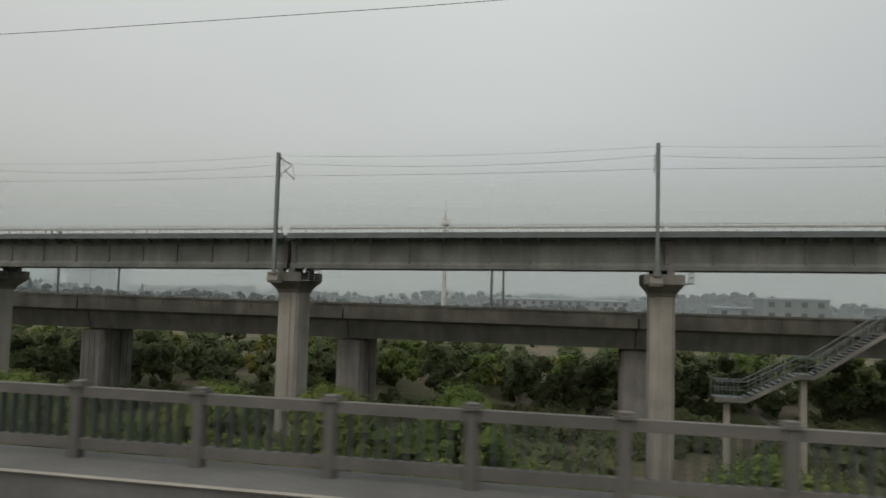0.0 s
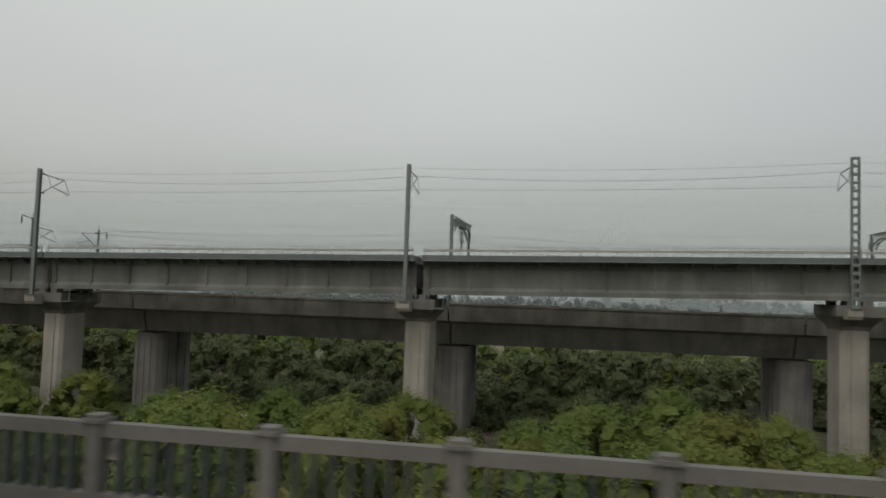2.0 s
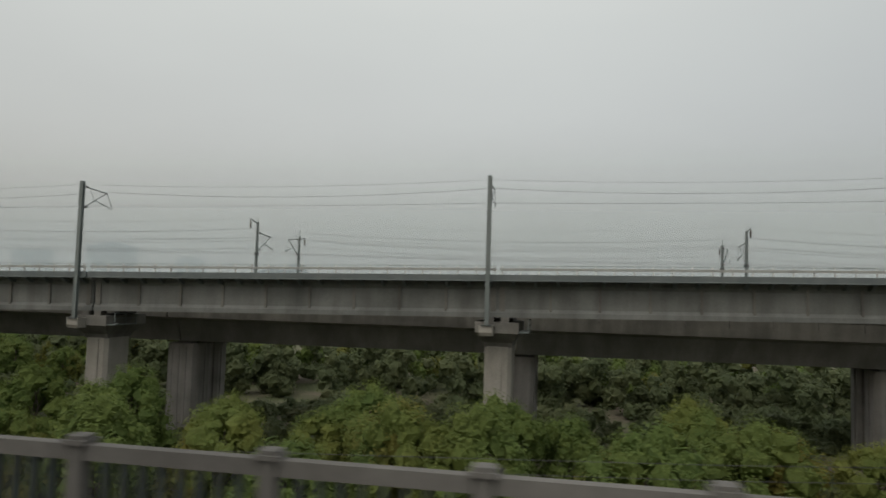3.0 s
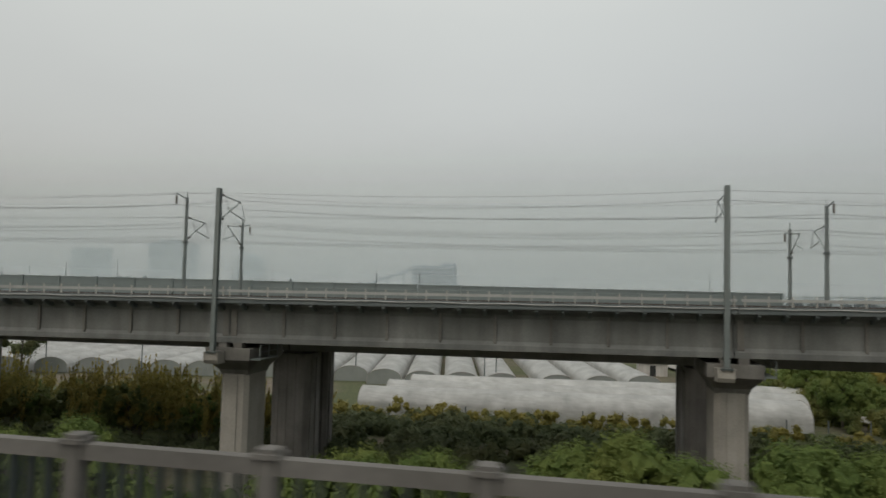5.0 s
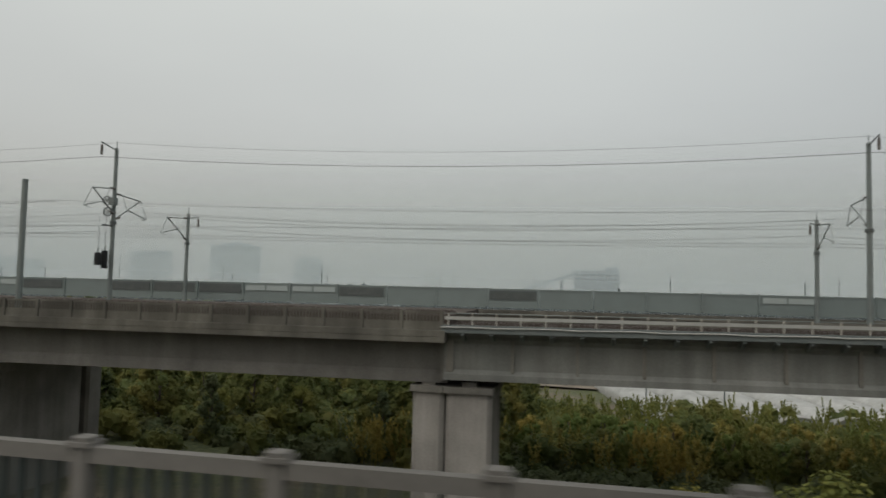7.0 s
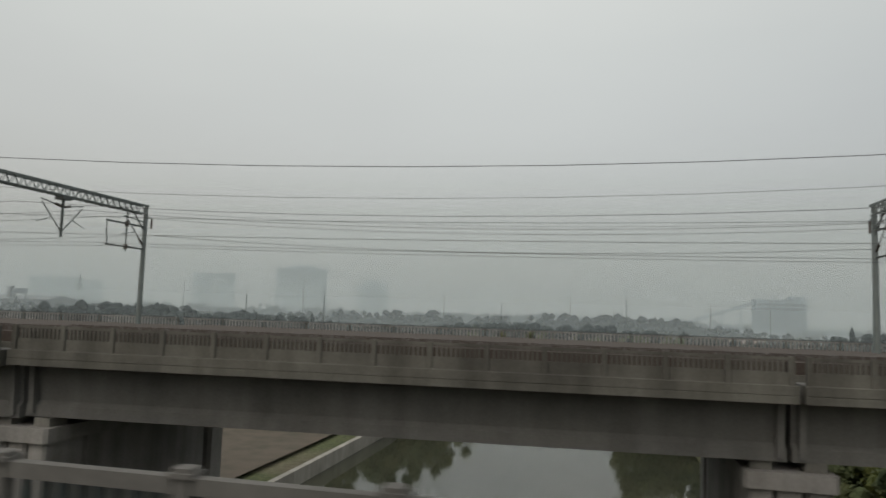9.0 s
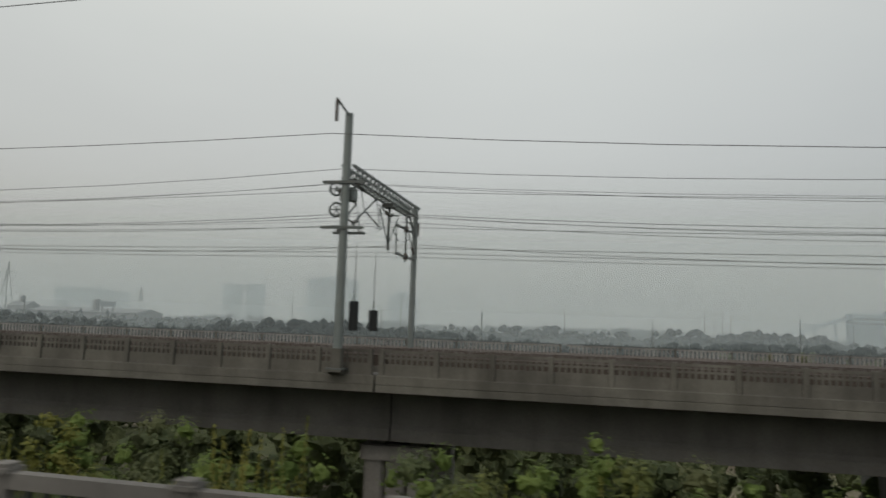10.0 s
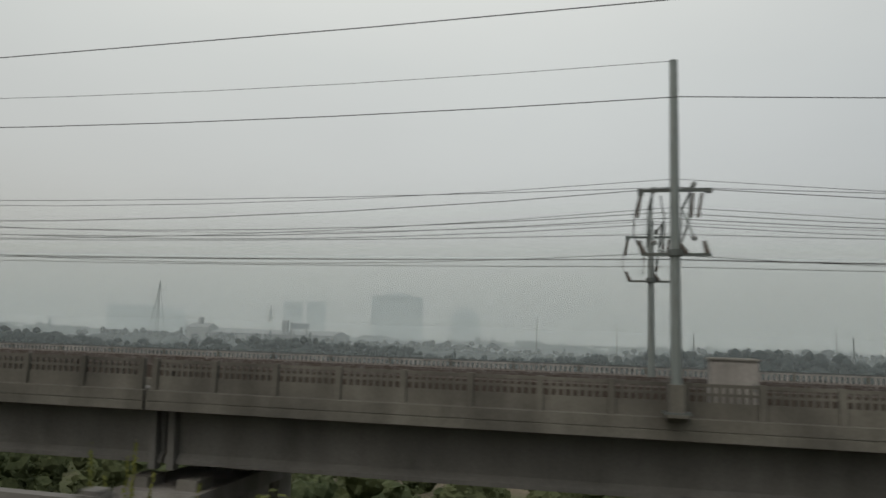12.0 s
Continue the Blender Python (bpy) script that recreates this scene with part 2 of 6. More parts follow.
def haze_sheet_material(name, low, top, most):
    """For a sheet that stands in for distance haze: denser near the ground, thinning out with height."""
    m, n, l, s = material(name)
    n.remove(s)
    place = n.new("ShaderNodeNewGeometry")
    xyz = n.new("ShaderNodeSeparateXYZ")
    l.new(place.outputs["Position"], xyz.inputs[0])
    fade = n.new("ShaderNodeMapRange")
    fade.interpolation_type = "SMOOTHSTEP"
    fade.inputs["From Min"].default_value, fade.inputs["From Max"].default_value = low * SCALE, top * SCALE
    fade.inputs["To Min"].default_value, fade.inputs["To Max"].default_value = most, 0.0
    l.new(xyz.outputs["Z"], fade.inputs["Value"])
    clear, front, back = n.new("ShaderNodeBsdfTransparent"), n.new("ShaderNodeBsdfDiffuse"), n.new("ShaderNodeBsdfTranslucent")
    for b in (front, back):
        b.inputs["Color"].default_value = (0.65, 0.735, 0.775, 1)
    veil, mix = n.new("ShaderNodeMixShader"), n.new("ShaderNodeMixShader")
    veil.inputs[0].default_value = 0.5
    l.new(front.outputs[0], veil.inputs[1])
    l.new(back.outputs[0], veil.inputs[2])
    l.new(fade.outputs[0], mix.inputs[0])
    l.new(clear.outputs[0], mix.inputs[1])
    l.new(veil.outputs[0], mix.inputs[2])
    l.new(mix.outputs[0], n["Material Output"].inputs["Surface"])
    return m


m_film, m_ground, m_water = film_material(), ground_material(), water_material()


# ---- building helpers ----
class Form:
    """A growing mesh: boxes, prisms, tubes and sheets."""

    def __init__(self):
        self.v, self.f = [], []

    def add(self, verts, faces):
        k = len(self.v)
        self.v += [tuple(p) for p in verts]
        self.f += [tuple(i + k for i in q) for q in faces]
        return self

    def box(self, x0, x1, y0, y1, z0, z1):
        p = [(x, y, z) for z in (z0, z1) for y in (y0, y1) for x in (x0, x1)]
        return self.add(p, [(0, 2, 3, 1), (4, 5, 7, 6), (0, 1, 5, 4), (2, 6, 7, 3), (0, 4, 6, 2), (1, 3, 7, 5)])

    def block(self, x0, x1, y0, y1, z0, z1, c=0.06, taper=0.0):
        """An upright block with its vertical edges cut off, narrower above by taper."""
        ring = []
        for z, t in ((z0, 0.0), (z1, taper)):
            a, b, e, g = x0 + t, x1 - t, y0 + t, y1 - t
            ring += [(a + c, e, z), (b - c, e, z), (b, e + c, z), (b, g - c, z), (b - c, g, z), (a + c, g, z), (a, g - c, z), (a, e + c, z)]
        faces = [(i, (i + 1) % 8, 8 + (i + 1) % 8, 8 + i) for i in range(8)]
        return self.add(ring, faces + [tuple(range(7, -1, -1)), tuple(range(8, 16))])

    def prism(self, outline, x0, x1):
        """An outline in y and z (anticlockwise as seen from +x), drawn out along x."""
        k = len(outline)
        p = [(x, y, z) for x in (x0, x1) for y, z in outline]
        return self.add(p, [(i, i + k, (i + 1) % k + k, (i + 1) % k) for i in range(k)] + [tuple(range(k)), tuple(range(2 * k - 1, k - 1, -1))])

    def upright(self, outline, z0, z1):
        """An outline in x and y (anticlockwise from above), drawn up along z."""
        k = len(outline)
        p = [(x, y, z) for z in (z0, z1) for x, y in outline]
        return self.add(p, [(i, (i + 1) % k, (i + 1) % k + k, i + k) for i in range(k)] + [tuple(range(k - 1, -1, -1)), tuple(range(k, 2 * k))])

    def tube(self, points, r, sides=6, r_end=None):
        """A round bar along the points."""
        pts = [Vector(p) for p in points]
        k, rings = len(pts), []
        for i, p in enumerate(pts):
            way = (pts[min(i + 1, k - 1)] - pts[max(i - 1, 0)]).normalized()
            side = way.cross(Vector((0, 0, 1)) if abs(way.z) < 0.9 else Vector((1, 0, 0))).normalized()
            up = side.cross(way)
            q = r if r_end is None else r + (r_end - r) * i / (k - 1)
            rings += [p + side * (q * math.cos(2 * math.pi * j / sides)) + up * (q * math.sin(2 * math.pi * j / sides)) for j in range(sides)]
        faces = [(i * sides + j, i * sides + (j + 1) % sides, (i + 1) * sides + (j + 1) % sides, (i + 1) * sides + j) for i in range(k - 1) for j in range(sides)]
        return self.add(rings, faces + [tuple(range(sides - 1, -1, -1)), tuple(range((k - 1) * sides, k * sides))])

    def mesh(self, name, mat, smooth=False):
        me = bpy.data.meshes.new(name)
        me.from_pydata(self.v, [], self.f)
        me.materials.append(mat)
        if smooth:
            me.shade_smooth()
        me.update()
        return me


def part(name, form, mat, parent, label="", at=(0, 0, 0), smooth=False):
    ob = new(name, form if isinstance(form, bpy.types.Mesh) else form.mesh(name, mat, smooth))
    ob.parent, ob.location = parent, at
    return tagged(ob, label)


def thing(name, label, category, group="", kind="", at=None):
    ob = tagged(new(name), label, category, group, kind)
    ob.empty_display_size = 0.2
    if at is not None:
        ob.matrix_basis = at
    return ob


def piece(name, form, mat, label, category, kind="", at=(0, 0, 0), group="", smooth=False):
    """A thing that is one plain mesh."""
    ob = tagged(new(name, form.mesh(name, mat, smooth)), label, category, group, kind)
    ob.location = at
    return ob


def curve_of(xs, vs):
    return lambda x: float(np.interp(x, xs, vs))


# ---- the lines, along x: the train goes towards -x ----
y_a = curve_of([-960, -900, -869, -823.5, -791, -765, -735, -711, -663, -646, -613, -535, -484, -419, -354.5, -289, -191, -93, 6, 110], [18, 21.2, 22.6, 25.4, 26.8, 27.7, 28.0, 28.3, 28.5, 28.6, 31.6, 37.6, 38.7, 41.3, 44.3, 47.4, 52.3, 56.9, 58.9, 61])
z_a = curve_of([-517, -484, -419, -354, -322, -224, -158, -93, 6, 110], [13.65, 13.9, 14.4, 14.87, 15.2, 17, 18.15, 19.4, 20.95, 22.4])
y_bn = curve_of([-690, -640, -540, -492.6, -443, -395, -345.8, -157.6, 10, 110], [31.5, 35.5, 42.2, 44.6, 48.1, 51.2, 54.9, 67.8, 79.3, 86])
y_bf = curve_of([-960, -900, -869, -823.5, -782, -736.6, -684, -640, -540.5, -492.6, -443, -395, -345.8, -157.6, 10, 110], [28.6, 31, 32.4, 34.6, 36.2, 39.4, 42.4, 44.5, 51.3, 54.2, 57.5, 60.7, 64.2, 78.7, 91, 98])
z_b = curve_of([-520, -300, -100, 110], [13.55, 13.5, 13.4, 12.9])
y_f = curve_of([-960, -440, -250, -181, -145, -108, -73, -36, 0, 60], [5.86, 5.97, 6.02, 6.21, 6.98, 7.6, 8.42, 8.92, 9.45, 10.1])
z_c = curve_of([-960, -900, -869, -823, -791, -740], [14.05, 13.98, 13.88, 13.8, 13.77, 13.77])
SPAN = 32.7


def along(xa, xb, y_of, z_of):
    """The pose of a span that starts at xa and runs to xb, its local -x along the line."""
    p, q = Vector((xa, y_of(xa), z_of(xa))), Vector((xb, y_of(xb), z_of(xb)))
    d = p - q
    return Matrix.Translation(p) @ Euler((0, -math.atan2(d.z, math.hypot(d.x, d.y)), math.atan2(d.y, d.x))).to_matrix().to_4x4()

# ---- ground, river and roads ----
RIVER = (-683.0, -679.0, -643.0, -638.0)


def build_ground():
    xs = sorted(set([-4600, -3000, -1800, -1200, -1000] + list(range(-900, 120, 20)) + [400, 1200, 2600, 4600] + list(RIVER) + [RIVER[0] + 2.0, RIVER[3] - 2.5]))
    xs = [x for x in xs if x in RIVER or not RIVER[0] < x < RIVER[3] or x in (RIVER[0] + 2.0, RIVER[3] - 2.5)]
    ys = [-700, -60, -20, 0, 10, 20, 30, 40, 50, 60, 75, 90, 110, 140, 200, 320, 600, 1200, 2400, 4700]
    form, k = Form(), len(ys)
    verts = []
    for x in xs:
        for y in ys:
            low = -3.0 if RIVER[1] <= x <= RIVER[2] and y < 220 else 0.0
            rough = 0.5 * noise.noise((x * 0.05, y * 0.05, 0)) if abs(y) < 150 and low == 0 else 0
            verts.append((x, y, low + rough))
    form.add(verts, [(i * k + j, (i + 1) * k + j, (i + 1) * k + j + 1, i * k + j + 1) for i in range(len(xs) - 1) for j in range(k - 1)])
    piece("ground", form, m_ground, "rough grassy ground with bare brown soil", "ground", "structure", smooth=True)
    form = Form().add([(RIVER[0] - 1, -700, -1.3), (RIVER[3] + 1, -700, -1.3), (RIVER[3] + 1, 240, -1.3), (RIVER[0] - 1, 240, -1.3)], [(0, 1, 2, 3)])
    piece("water", form, m_water, "still murky river water under the viaduct", "river", "structure")
    # the concrete kerb along the bank, with the shelf behind it
    bank = thing("embankment", "low concrete river wall with a sloping edge", "embankment", kind="structure", at=pose(-680.2, 0, 0))
    for y in range(-20, 130, 10):
        part("slab", Form().prism([(y, -2.6), (y + 9.94, -2.6), (y + 9.94, 0.15), (y, 0.15)], -0.3, 0.3), m_pier, bank)
    soil = Form().add([(-703, 34, 0.35), (-683.2, 34, 0.35), (-683.2, 84, 0.35), (-699, 84, 0.35)], [(0, 1, 2, 3)])
    piece("bank", soil, m_soil, "bare brown soil on the river bank", "bank", "structure")
    # pale lane between the nursery and the woods
    lane = Form()
    pts = [(-317.0, 56, 0.7), (-318.5, 66, 0.8), (-322.8, 73, 1.0), (-326.8, 81, 1.3), (-330.7, 91, 1.5), (-335.5, 108.7, 1.7), (-341.7, 127, 2.0), (-352, 170, 2.0)]
    lane.add([p for x, y, w in pts for p in ((x - w, y, 0.55), (x + w, y, 0.55))], [(2 * i, 2 * i + 1, 2 * i + 3, 2 * i + 2) for i in range(len(pts) - 1)])
    piece("lane", lane, m_pier, "narrow pale concrete lane past the trees", "road", "structure")
    paving = Form().add([(-185, 50, 0.46), (-174.5, 50, 0.46), (-174.5, 72, 0.46), (-186, 72, 0.46)], [(0, 1, 2, 3)])
    piece("pavement", paving, m_yard, "trodden grey-brown parking gap between the trees", "pavement", "structure")
    yard = Form().add([(-532, 112, 0.34), (-500, 108, 0.34), (-496, 138, 0.34), (-530, 142, 0.34)], [(0, 1, 2, 3)])
    piece("yard", yard, m_yard, "bare brown parking yard with cars", "yard", "structure")


def pierced(xs, zs, holes, y0, y1):
    """One connected slab on the grid xs by zs, with the cells in holes left open."""
    nx, nz = len(xs), len(zs)
    solid = [[(i, j) not in holes for j in range(nz - 1)] for i in range(nx - 1)]
    form, ids, faces = Form(), {}, []

    def at(i, j, b):
        if (i, j, b) not in ids:
            ids[i, j, b] = len(form.v)
            form.v.append((xs[i], (y0, y1)[b], zs[j]))
        return ids[i, j, b]

    def full(i, j):
        return 0 <= i < nx - 1 and 0 <= j < nz - 1 and solid[i][j]
    for i in range(nx - 1):
        for j in range(nz - 1):
            if not solid[i][j]:
                continue
            faces.append((at(i, j, 0), at(i + 1, j, 0), at(i + 1, j + 1, 0), at(i, j + 1, 0)))
            faces.append((at(i, j, 1), at(i, j + 1, 1), at(i + 1, j + 1, 1), at(i + 1, j, 1)))
            if not full(i - 1, j):
                faces.append((at(i, j, 0), at(i, j + 1, 0), at(i, j + 1, 1), at(i, j, 1)))
            if not full(i + 1, j):
                faces.append((at(i + 1, j, 0), at(i + 1, j, 1), at(i + 1, j + 1, 1), at(i + 1, j + 1, 0)))
            if not full(i, j - 1):
                faces.append((at(i, j, 0), at(i, j, 1), at(i + 1, j, 1), at(i + 1, j, 0)))
            if not full(i, j + 1):
                faces.append((at(i, j + 1, 0), at(i + 1, j + 1, 0), at(i + 1, j + 1, 1), at(i, j + 1, 1)))
    form.f = faces
    return form


def barred(x0, x1, bars, wide, z0, z1, z2, z3, y0, y1):
    """A panel of upright bars between a bottom band z0..z1 and a top band z2..z3."""
    xs = [x0]
    for k in range(1, bars + 1):
        c = x0 + (x1 - x0) * k / (bars + 1)
        xs += [c - wide / 2, c + wide / 2]
    xs.append(x1)
    return pierced(xs, [z0, z1, z2, z3], {(i, 1) for i in range(0, len(xs) - 1, 2)}, y0, y1)


# ---- our own viaduct, its wall and fence ----
def build_own_line():
    xs = [60 - 8 * i for i in range(128)]
    names = [("walkway", 0.34, -0.98, 12.36, 11.7, m_deck, "pale concrete walkway slabs beside the track"), ("slab", -0.99, -15.5, 11.72, 10.9, m_deck, "concrete bridge deck under the track")]
    for name, a, b, top, low, mat, label in names:
        form = Form()
        verts = []
        for x in xs:
            y = y_f(x)
            verts += [(x, y + b, low), (x, y + a, low), (x, y + a, top), (x, y + b, top)]
        faces = [(4 * i + j, 4 * i + 4 + j, 4 * i + 4 + (j + 1) % 4, 4 * i + (j + 1) % 4) for i in range(len(xs) - 1) for j in range(4)]
        form.add(verts, faces + [(0, 1, 2, 3), tuple(len(verts) - 1 - k for k in range(4))])
        piece("deck_" + name, form, mat, label, "bridge deck", "structure")
    for name, dy, z in (("lip", -1.02, 12.38), ("kerb", -1.42, 11.76)):
        form = Form().tube([(x, y_f(x) + dy, z) for x in xs], 0.028, 4)
        piece("deck_" + name, form, m_pier, "pale concrete lip along the cable trough", "kerb", "structure")
    # the girder edge below and a row of piers
    form = Form()
    for x in [40 - SPAN * i for i in range(30)]:
        y = y_f(x - SPAN / 2)
        form.box(x - SPAN + 0.05, x, y - 12, y - 1.2, 8.6, 10.9)
    piece("deck_girder", form, m_box, "grey concrete box girder under the track", "girder", "structure")
    for i in range(30):
        x = 40 - SPAN * i
        pier = thing("viaduct_pier", "plain concrete viaduct pier under the deck", "pier", "own piers", at=pose(x, y_f(x) - 6.6, 0))
        part("column", Form().block(-1.2, 1.2, -3, 3, -3.6, 8.62, 0.5), m_pier, pier)
    # fence: precast posts with caps, and panels between
    panels = []
    for bar in (0.032, 0.02):
        panel_mesh = barred(-1.9, -0.1, 8, bar, 0.13, 0.29, 0.9, 1.05, -0.07, 0.07).mesh("panel", m_fence)
        panel_mesh.materials.append(m_dark_steel)
        for face in panel_mesh.polygons:
            face.material_index = int(0.29 < face.center.z < 0.9)
        panels.append(panel_mesh)
    post = Form().block(-0.09, 0.09, -0.095, 0.095, 0, 1.05, 0.02).block(-0.13, 0.13, -0.13, 0.13, 1.05, 1.095, 0.02).block(-0.1, 0.1, -0.1, 0.1, 1.095, 1.135, 0.03)
    post_mesh = post.mesh("post", m_fence)
    # one post of each stretch; the stretches meet in a double post over a joint
    firsts = [43.1, 2.72, -36.41, -71.74, -106.11, -144.05, -180.03, -252.0, -325.21, -361.73, -398.07, -434.52, -470.99, -506.97, -580.0, -640.6, -655.11, -691.9, -729.65, -765.6, -803.5, -839.9, -875.84, -915.0]
    for i, x0 in enumerate(firsts[:-1]):
        hi, lo = (x0 + 8.0 if i else 43), firsts[i + 1] + 8.0
        right = int((hi - x0 - 0.2) // 2.0) if i else 0
        count = int((x0 + 2.0 * right - lo) // 2.0)
        xr = x0 + 2.0 * right
        run = thing("fence", "grey precast concrete fence with square capped posts", "fence", "fences along our own track", at=pose(xr, y_f(xr), 12.36))
        last = xr - 2.0 * count
        turn = math.atan2(y_f(xr) - y_f(last), xr - last)
        run.rotation_euler = (0, 0, turn)
        for k in range(count + 1):
            part("post", post_mesh, m_fence, run, at=(-2.0 * k, 0, 0))
            if k < count:
                part("panel", panels[int(x0 < -150)], m_fence, run, at=(-2.0 * k, 0, 0))


# ---- viaduct A: single track on twin T girders ----
def girder_span(length, ribs=10, conduit=False):
    """A span; local x runs from 0 to -length, y back from the railing, z from the railing's top."""
    L = -length + 0.06
    g = thing("viaduct_girder", "grey concrete T girder span with ribs and " + ("a pale conduit" if conduit else "a teal trough"), "bridge girder", "girder spans of the single-track viaduct")
    outline = [(0.85, -1.3), (0.85, -1.5), (1.0, -1.75), (1.0, -3.2), (0.82, -3.45), (0.82, -3.8), (1.55, -3.8), (1.55, -3.45), (1.37, -3.2), (1.37, -1.3)]
    front = part("beam", Form().prism(outline, L, -0.02), m_beam, g)
    part("beam", Form().prism([(y + 3.9, z) for y, z in outline], L, -0.02), m_beam, g)
    for k in range(ribs):
        x = -0.35 - (length - 0.75) * k / (ribs - 1)
        w = 0.09 if 0 < k < ribs - 1 else 0.2
        part("rib", Form().prism([(0.86, -1.5), (0.86, -3.3), (0.92, -3.42), (1.02, -3.42), (1.02, -1.5)], x - w, x + w), m_cap, front, "dark rain-stained rib")
        if k in (0, ribs - 1):
            part("diaphragm", Form().box(x - 0.09, x + 0.09, 1.37, 4.9, -3.3, -1.3), m_beam, g)
    part("deck", Form().prism([(0.45, -1.05), (0.45, -1.3), (6.2, -1.3), (6.2, -1.05)], L, -0.02), m_beam, g)
    part("walkway", Form().prism([(0.1, -0.98), (0.1, -1.08), (0.9, -1.08), (0.9, -0.98)], L, -0.02), m_beam, g, "grey concrete walkway slab")
    part("edge_trough", Form().prism([(-0.1, -0.66), (-0.1, -1.1), (0.1, -1.1), (0.1, -0.66)], L, -0.02), m_trough, g, "teal-grey cable trough along the edge")
    for y in (0.9, 5.3):
        part("kerb", Form().prism([(y, -0.82), (y, -1.05), (y + 0.2, -1.05), (y + 0.2, -0.82)], L, -0.02), m_deck, g)
    part("ballast", Form().prism([(1.1, -0.9), (1.1, -1.05), (5.3, -1.05), (5.3, -0.9), (4.6, -0.8), (1.8, -0.8)], L, -0.02), m_ballast, g, "brown stone ballast")
    for y in (2.45, 3.9):
        part("rail", Form().prism([(y, -0.64), (y, -0.8), (y + 0.07, -0.8), (y + 0.07, -0.64)], L, -0.02), m_track, g, "rusty steel rail")
    bracket = Form().prism([(-0.05, -1.1), (-0.05, -1.24), (0.5, -1.58), (1.0, -1.58), (1.0, -1.3), (0.46, -1.3), (0.46, -1.1)], -0.09, 0.09).mesh("bracket", m_trough)
    for k in range(int(length / 1.63)):
        part("bracket", bracket, m_trough, g, at=(-0.5 - 1.63 * k, 0, 0))
    if conduit:
        steps = 22
        part("conduit", Form().tube([(L + (-0.02 - L) * k / steps, -0.15, -0.79 + 0.025 * math.sin(k * 2.1)) for k in range(steps + 1)], 0.045), m_conduit, g, "pale sagging cable conduit")
    else:
        part("pipe", Form().tube([(L, -0.16, -1.12), (-0.02, -0.16, -1.12)], 0.045), m_trough, g, "steel cable pipe")
    return g


def railing_span(length):
    """The light railing on the edge of viaduct A: a thin top rail over a broad pale rail."""
    L = -length + 0.25
    r = thing("walkway_railing", "pale painted railing with a thin dark top rail", "railing", "railings of the single-track viaduct")
    count = 24
    bar = Form().box(-0.035, 0.035, -0.03, 0.03, -0.67, 0.0).mesh("post", m_rail_paint)
    for k in range(count + 1):
        part("post", bar, m_rail_paint, r, at=(-0.2 + (L + 0.4) * k / count, 0, 0))
    part("rail", Form().tube([(L, 0, -0.02), (-0.05, 0, -0.02)], 0.024, 6), m_steel, r, "thin dark steel top rail")
    part("rail", Form().box(L, -0.05, -0.05, 0.03, -0.37, -0.19), m_conduit, r, "broad pale middle rail")
    return r


def pier_a(height):
    """Column, flared cap and mast bracket; origin on the ground under the middle of the cap's front."""
    p = thing("viaduct_pier", "pale concrete viaduct pier with a dark flared cap", "pier", "piers of the single-track viaduct")
    h = height
    part("column", Form().block(-1.02, 1.02, 1.55, 4.65, -1, h - 2.2, 0.28), m_pier, p)
    part("rib", Form().box(-0.3, 0.3, 1.47, 1.56, -1, h - 2.3), m_pier, p)
    cap = Form()
    rings = [(h - 2.25, 1.0, 1.6, 4.6), (h - 1.9, 1.1, 1.45, 4.75), (h - 1.15, 1.62, 0.5, 5.7), (h - 0.35, 1.62, 0.5, 5.7)]
    verts = [q for z, a, y0, y1 in rings for q in ((-a, y0, z), (a, y0, z), (a, y1, z), (-a, y1, z))]
    faces = [(4 * i + j, 4 * i + (j + 1) % 4, 4 * i + 4 + (j + 1) % 4, 4 * i + 4 + j) for i in range(3) for j in range(4)]
    cap.add(verts, faces + [(3, 2, 1, 0), (12, 13, 14, 15)])
    part("cap", cap, m_cap, p, "stained dark concrete cap")
    for x in (-0.55, 0.55):
        for y in (1.2, 5.1):
            part("bearing", Form().box(x - 0.3, x + 0.3, y - 0.35, y + 0.35, h - 0.36, h + 0.01), m_cap, p)
    part("mast_bracket", Form().prism([(-0.45, h - 1.1), (-0.3, h - 1.35), (0.6, h - 1.35), (0.6, h - 0.55), (-0.45, h - 0.55)], -1.2, -0.2), m_pier, p, "pale concrete corbel under the mast")
    deck = part("platform", Form().box(1.55, 2.35, 0.6, 3.4, h - 1.1, h - 1.02), m_steel, p, "steel inspection platform")
    for y in (0.65, 2.0, 3.35):
        part("post", Form().box(2.28, 2.33, y - 0.03, y + 0.03, h - 1.05, h - 0.1), m_steel, deck)
    for z in (h - 0.12, h - 0.55):
        part("rail", Form().box(2.29, 2.33, 0.65, 3.35, z - 0.025, z + 0.025), m_steel, deck)
    return p


def cantilever(parent, reach, top, side=1, x=0.0, mat=None):
    """Bracket tubes from a mast towards the track, for a wire at top."""
    s = side
    tip, low = (x, reach * s, top - 0.2), (x, (reach + 0.75) * s, top - 1.45)
    mid = (x, 0.48 * reach * s, top - 0.98)
    arm = part("cantilever", Form().tube([(x, 0.16 * s, top), tip], 0.042).tube([(x, 0.16 * s, top - 1.75), (x, (reach - 0.1) * s, top - 0.22)], 0.042)
               .tube([mid, (x, (reach + 0.5) * s, top - 1.4)], 0.034).tube([(x, 0.3 * reach * s, top - 0.08), mid], 0.022).tube([tip, low], 0.022)
               .tube([(x, (reach + 0.1) * s, top - 1.55), low], 0.025), mat or m_steel, parent)
    for z, q in ((top, 0.0), (top - 1.75, 0.3)):
        part("insulator", Form().tube([(x, 0.2 * s, z + 0.08 * q), (x, 0.66 * s, z + 0.3 * q * 1.6)], 0.075, 8), m_insulator, arm)
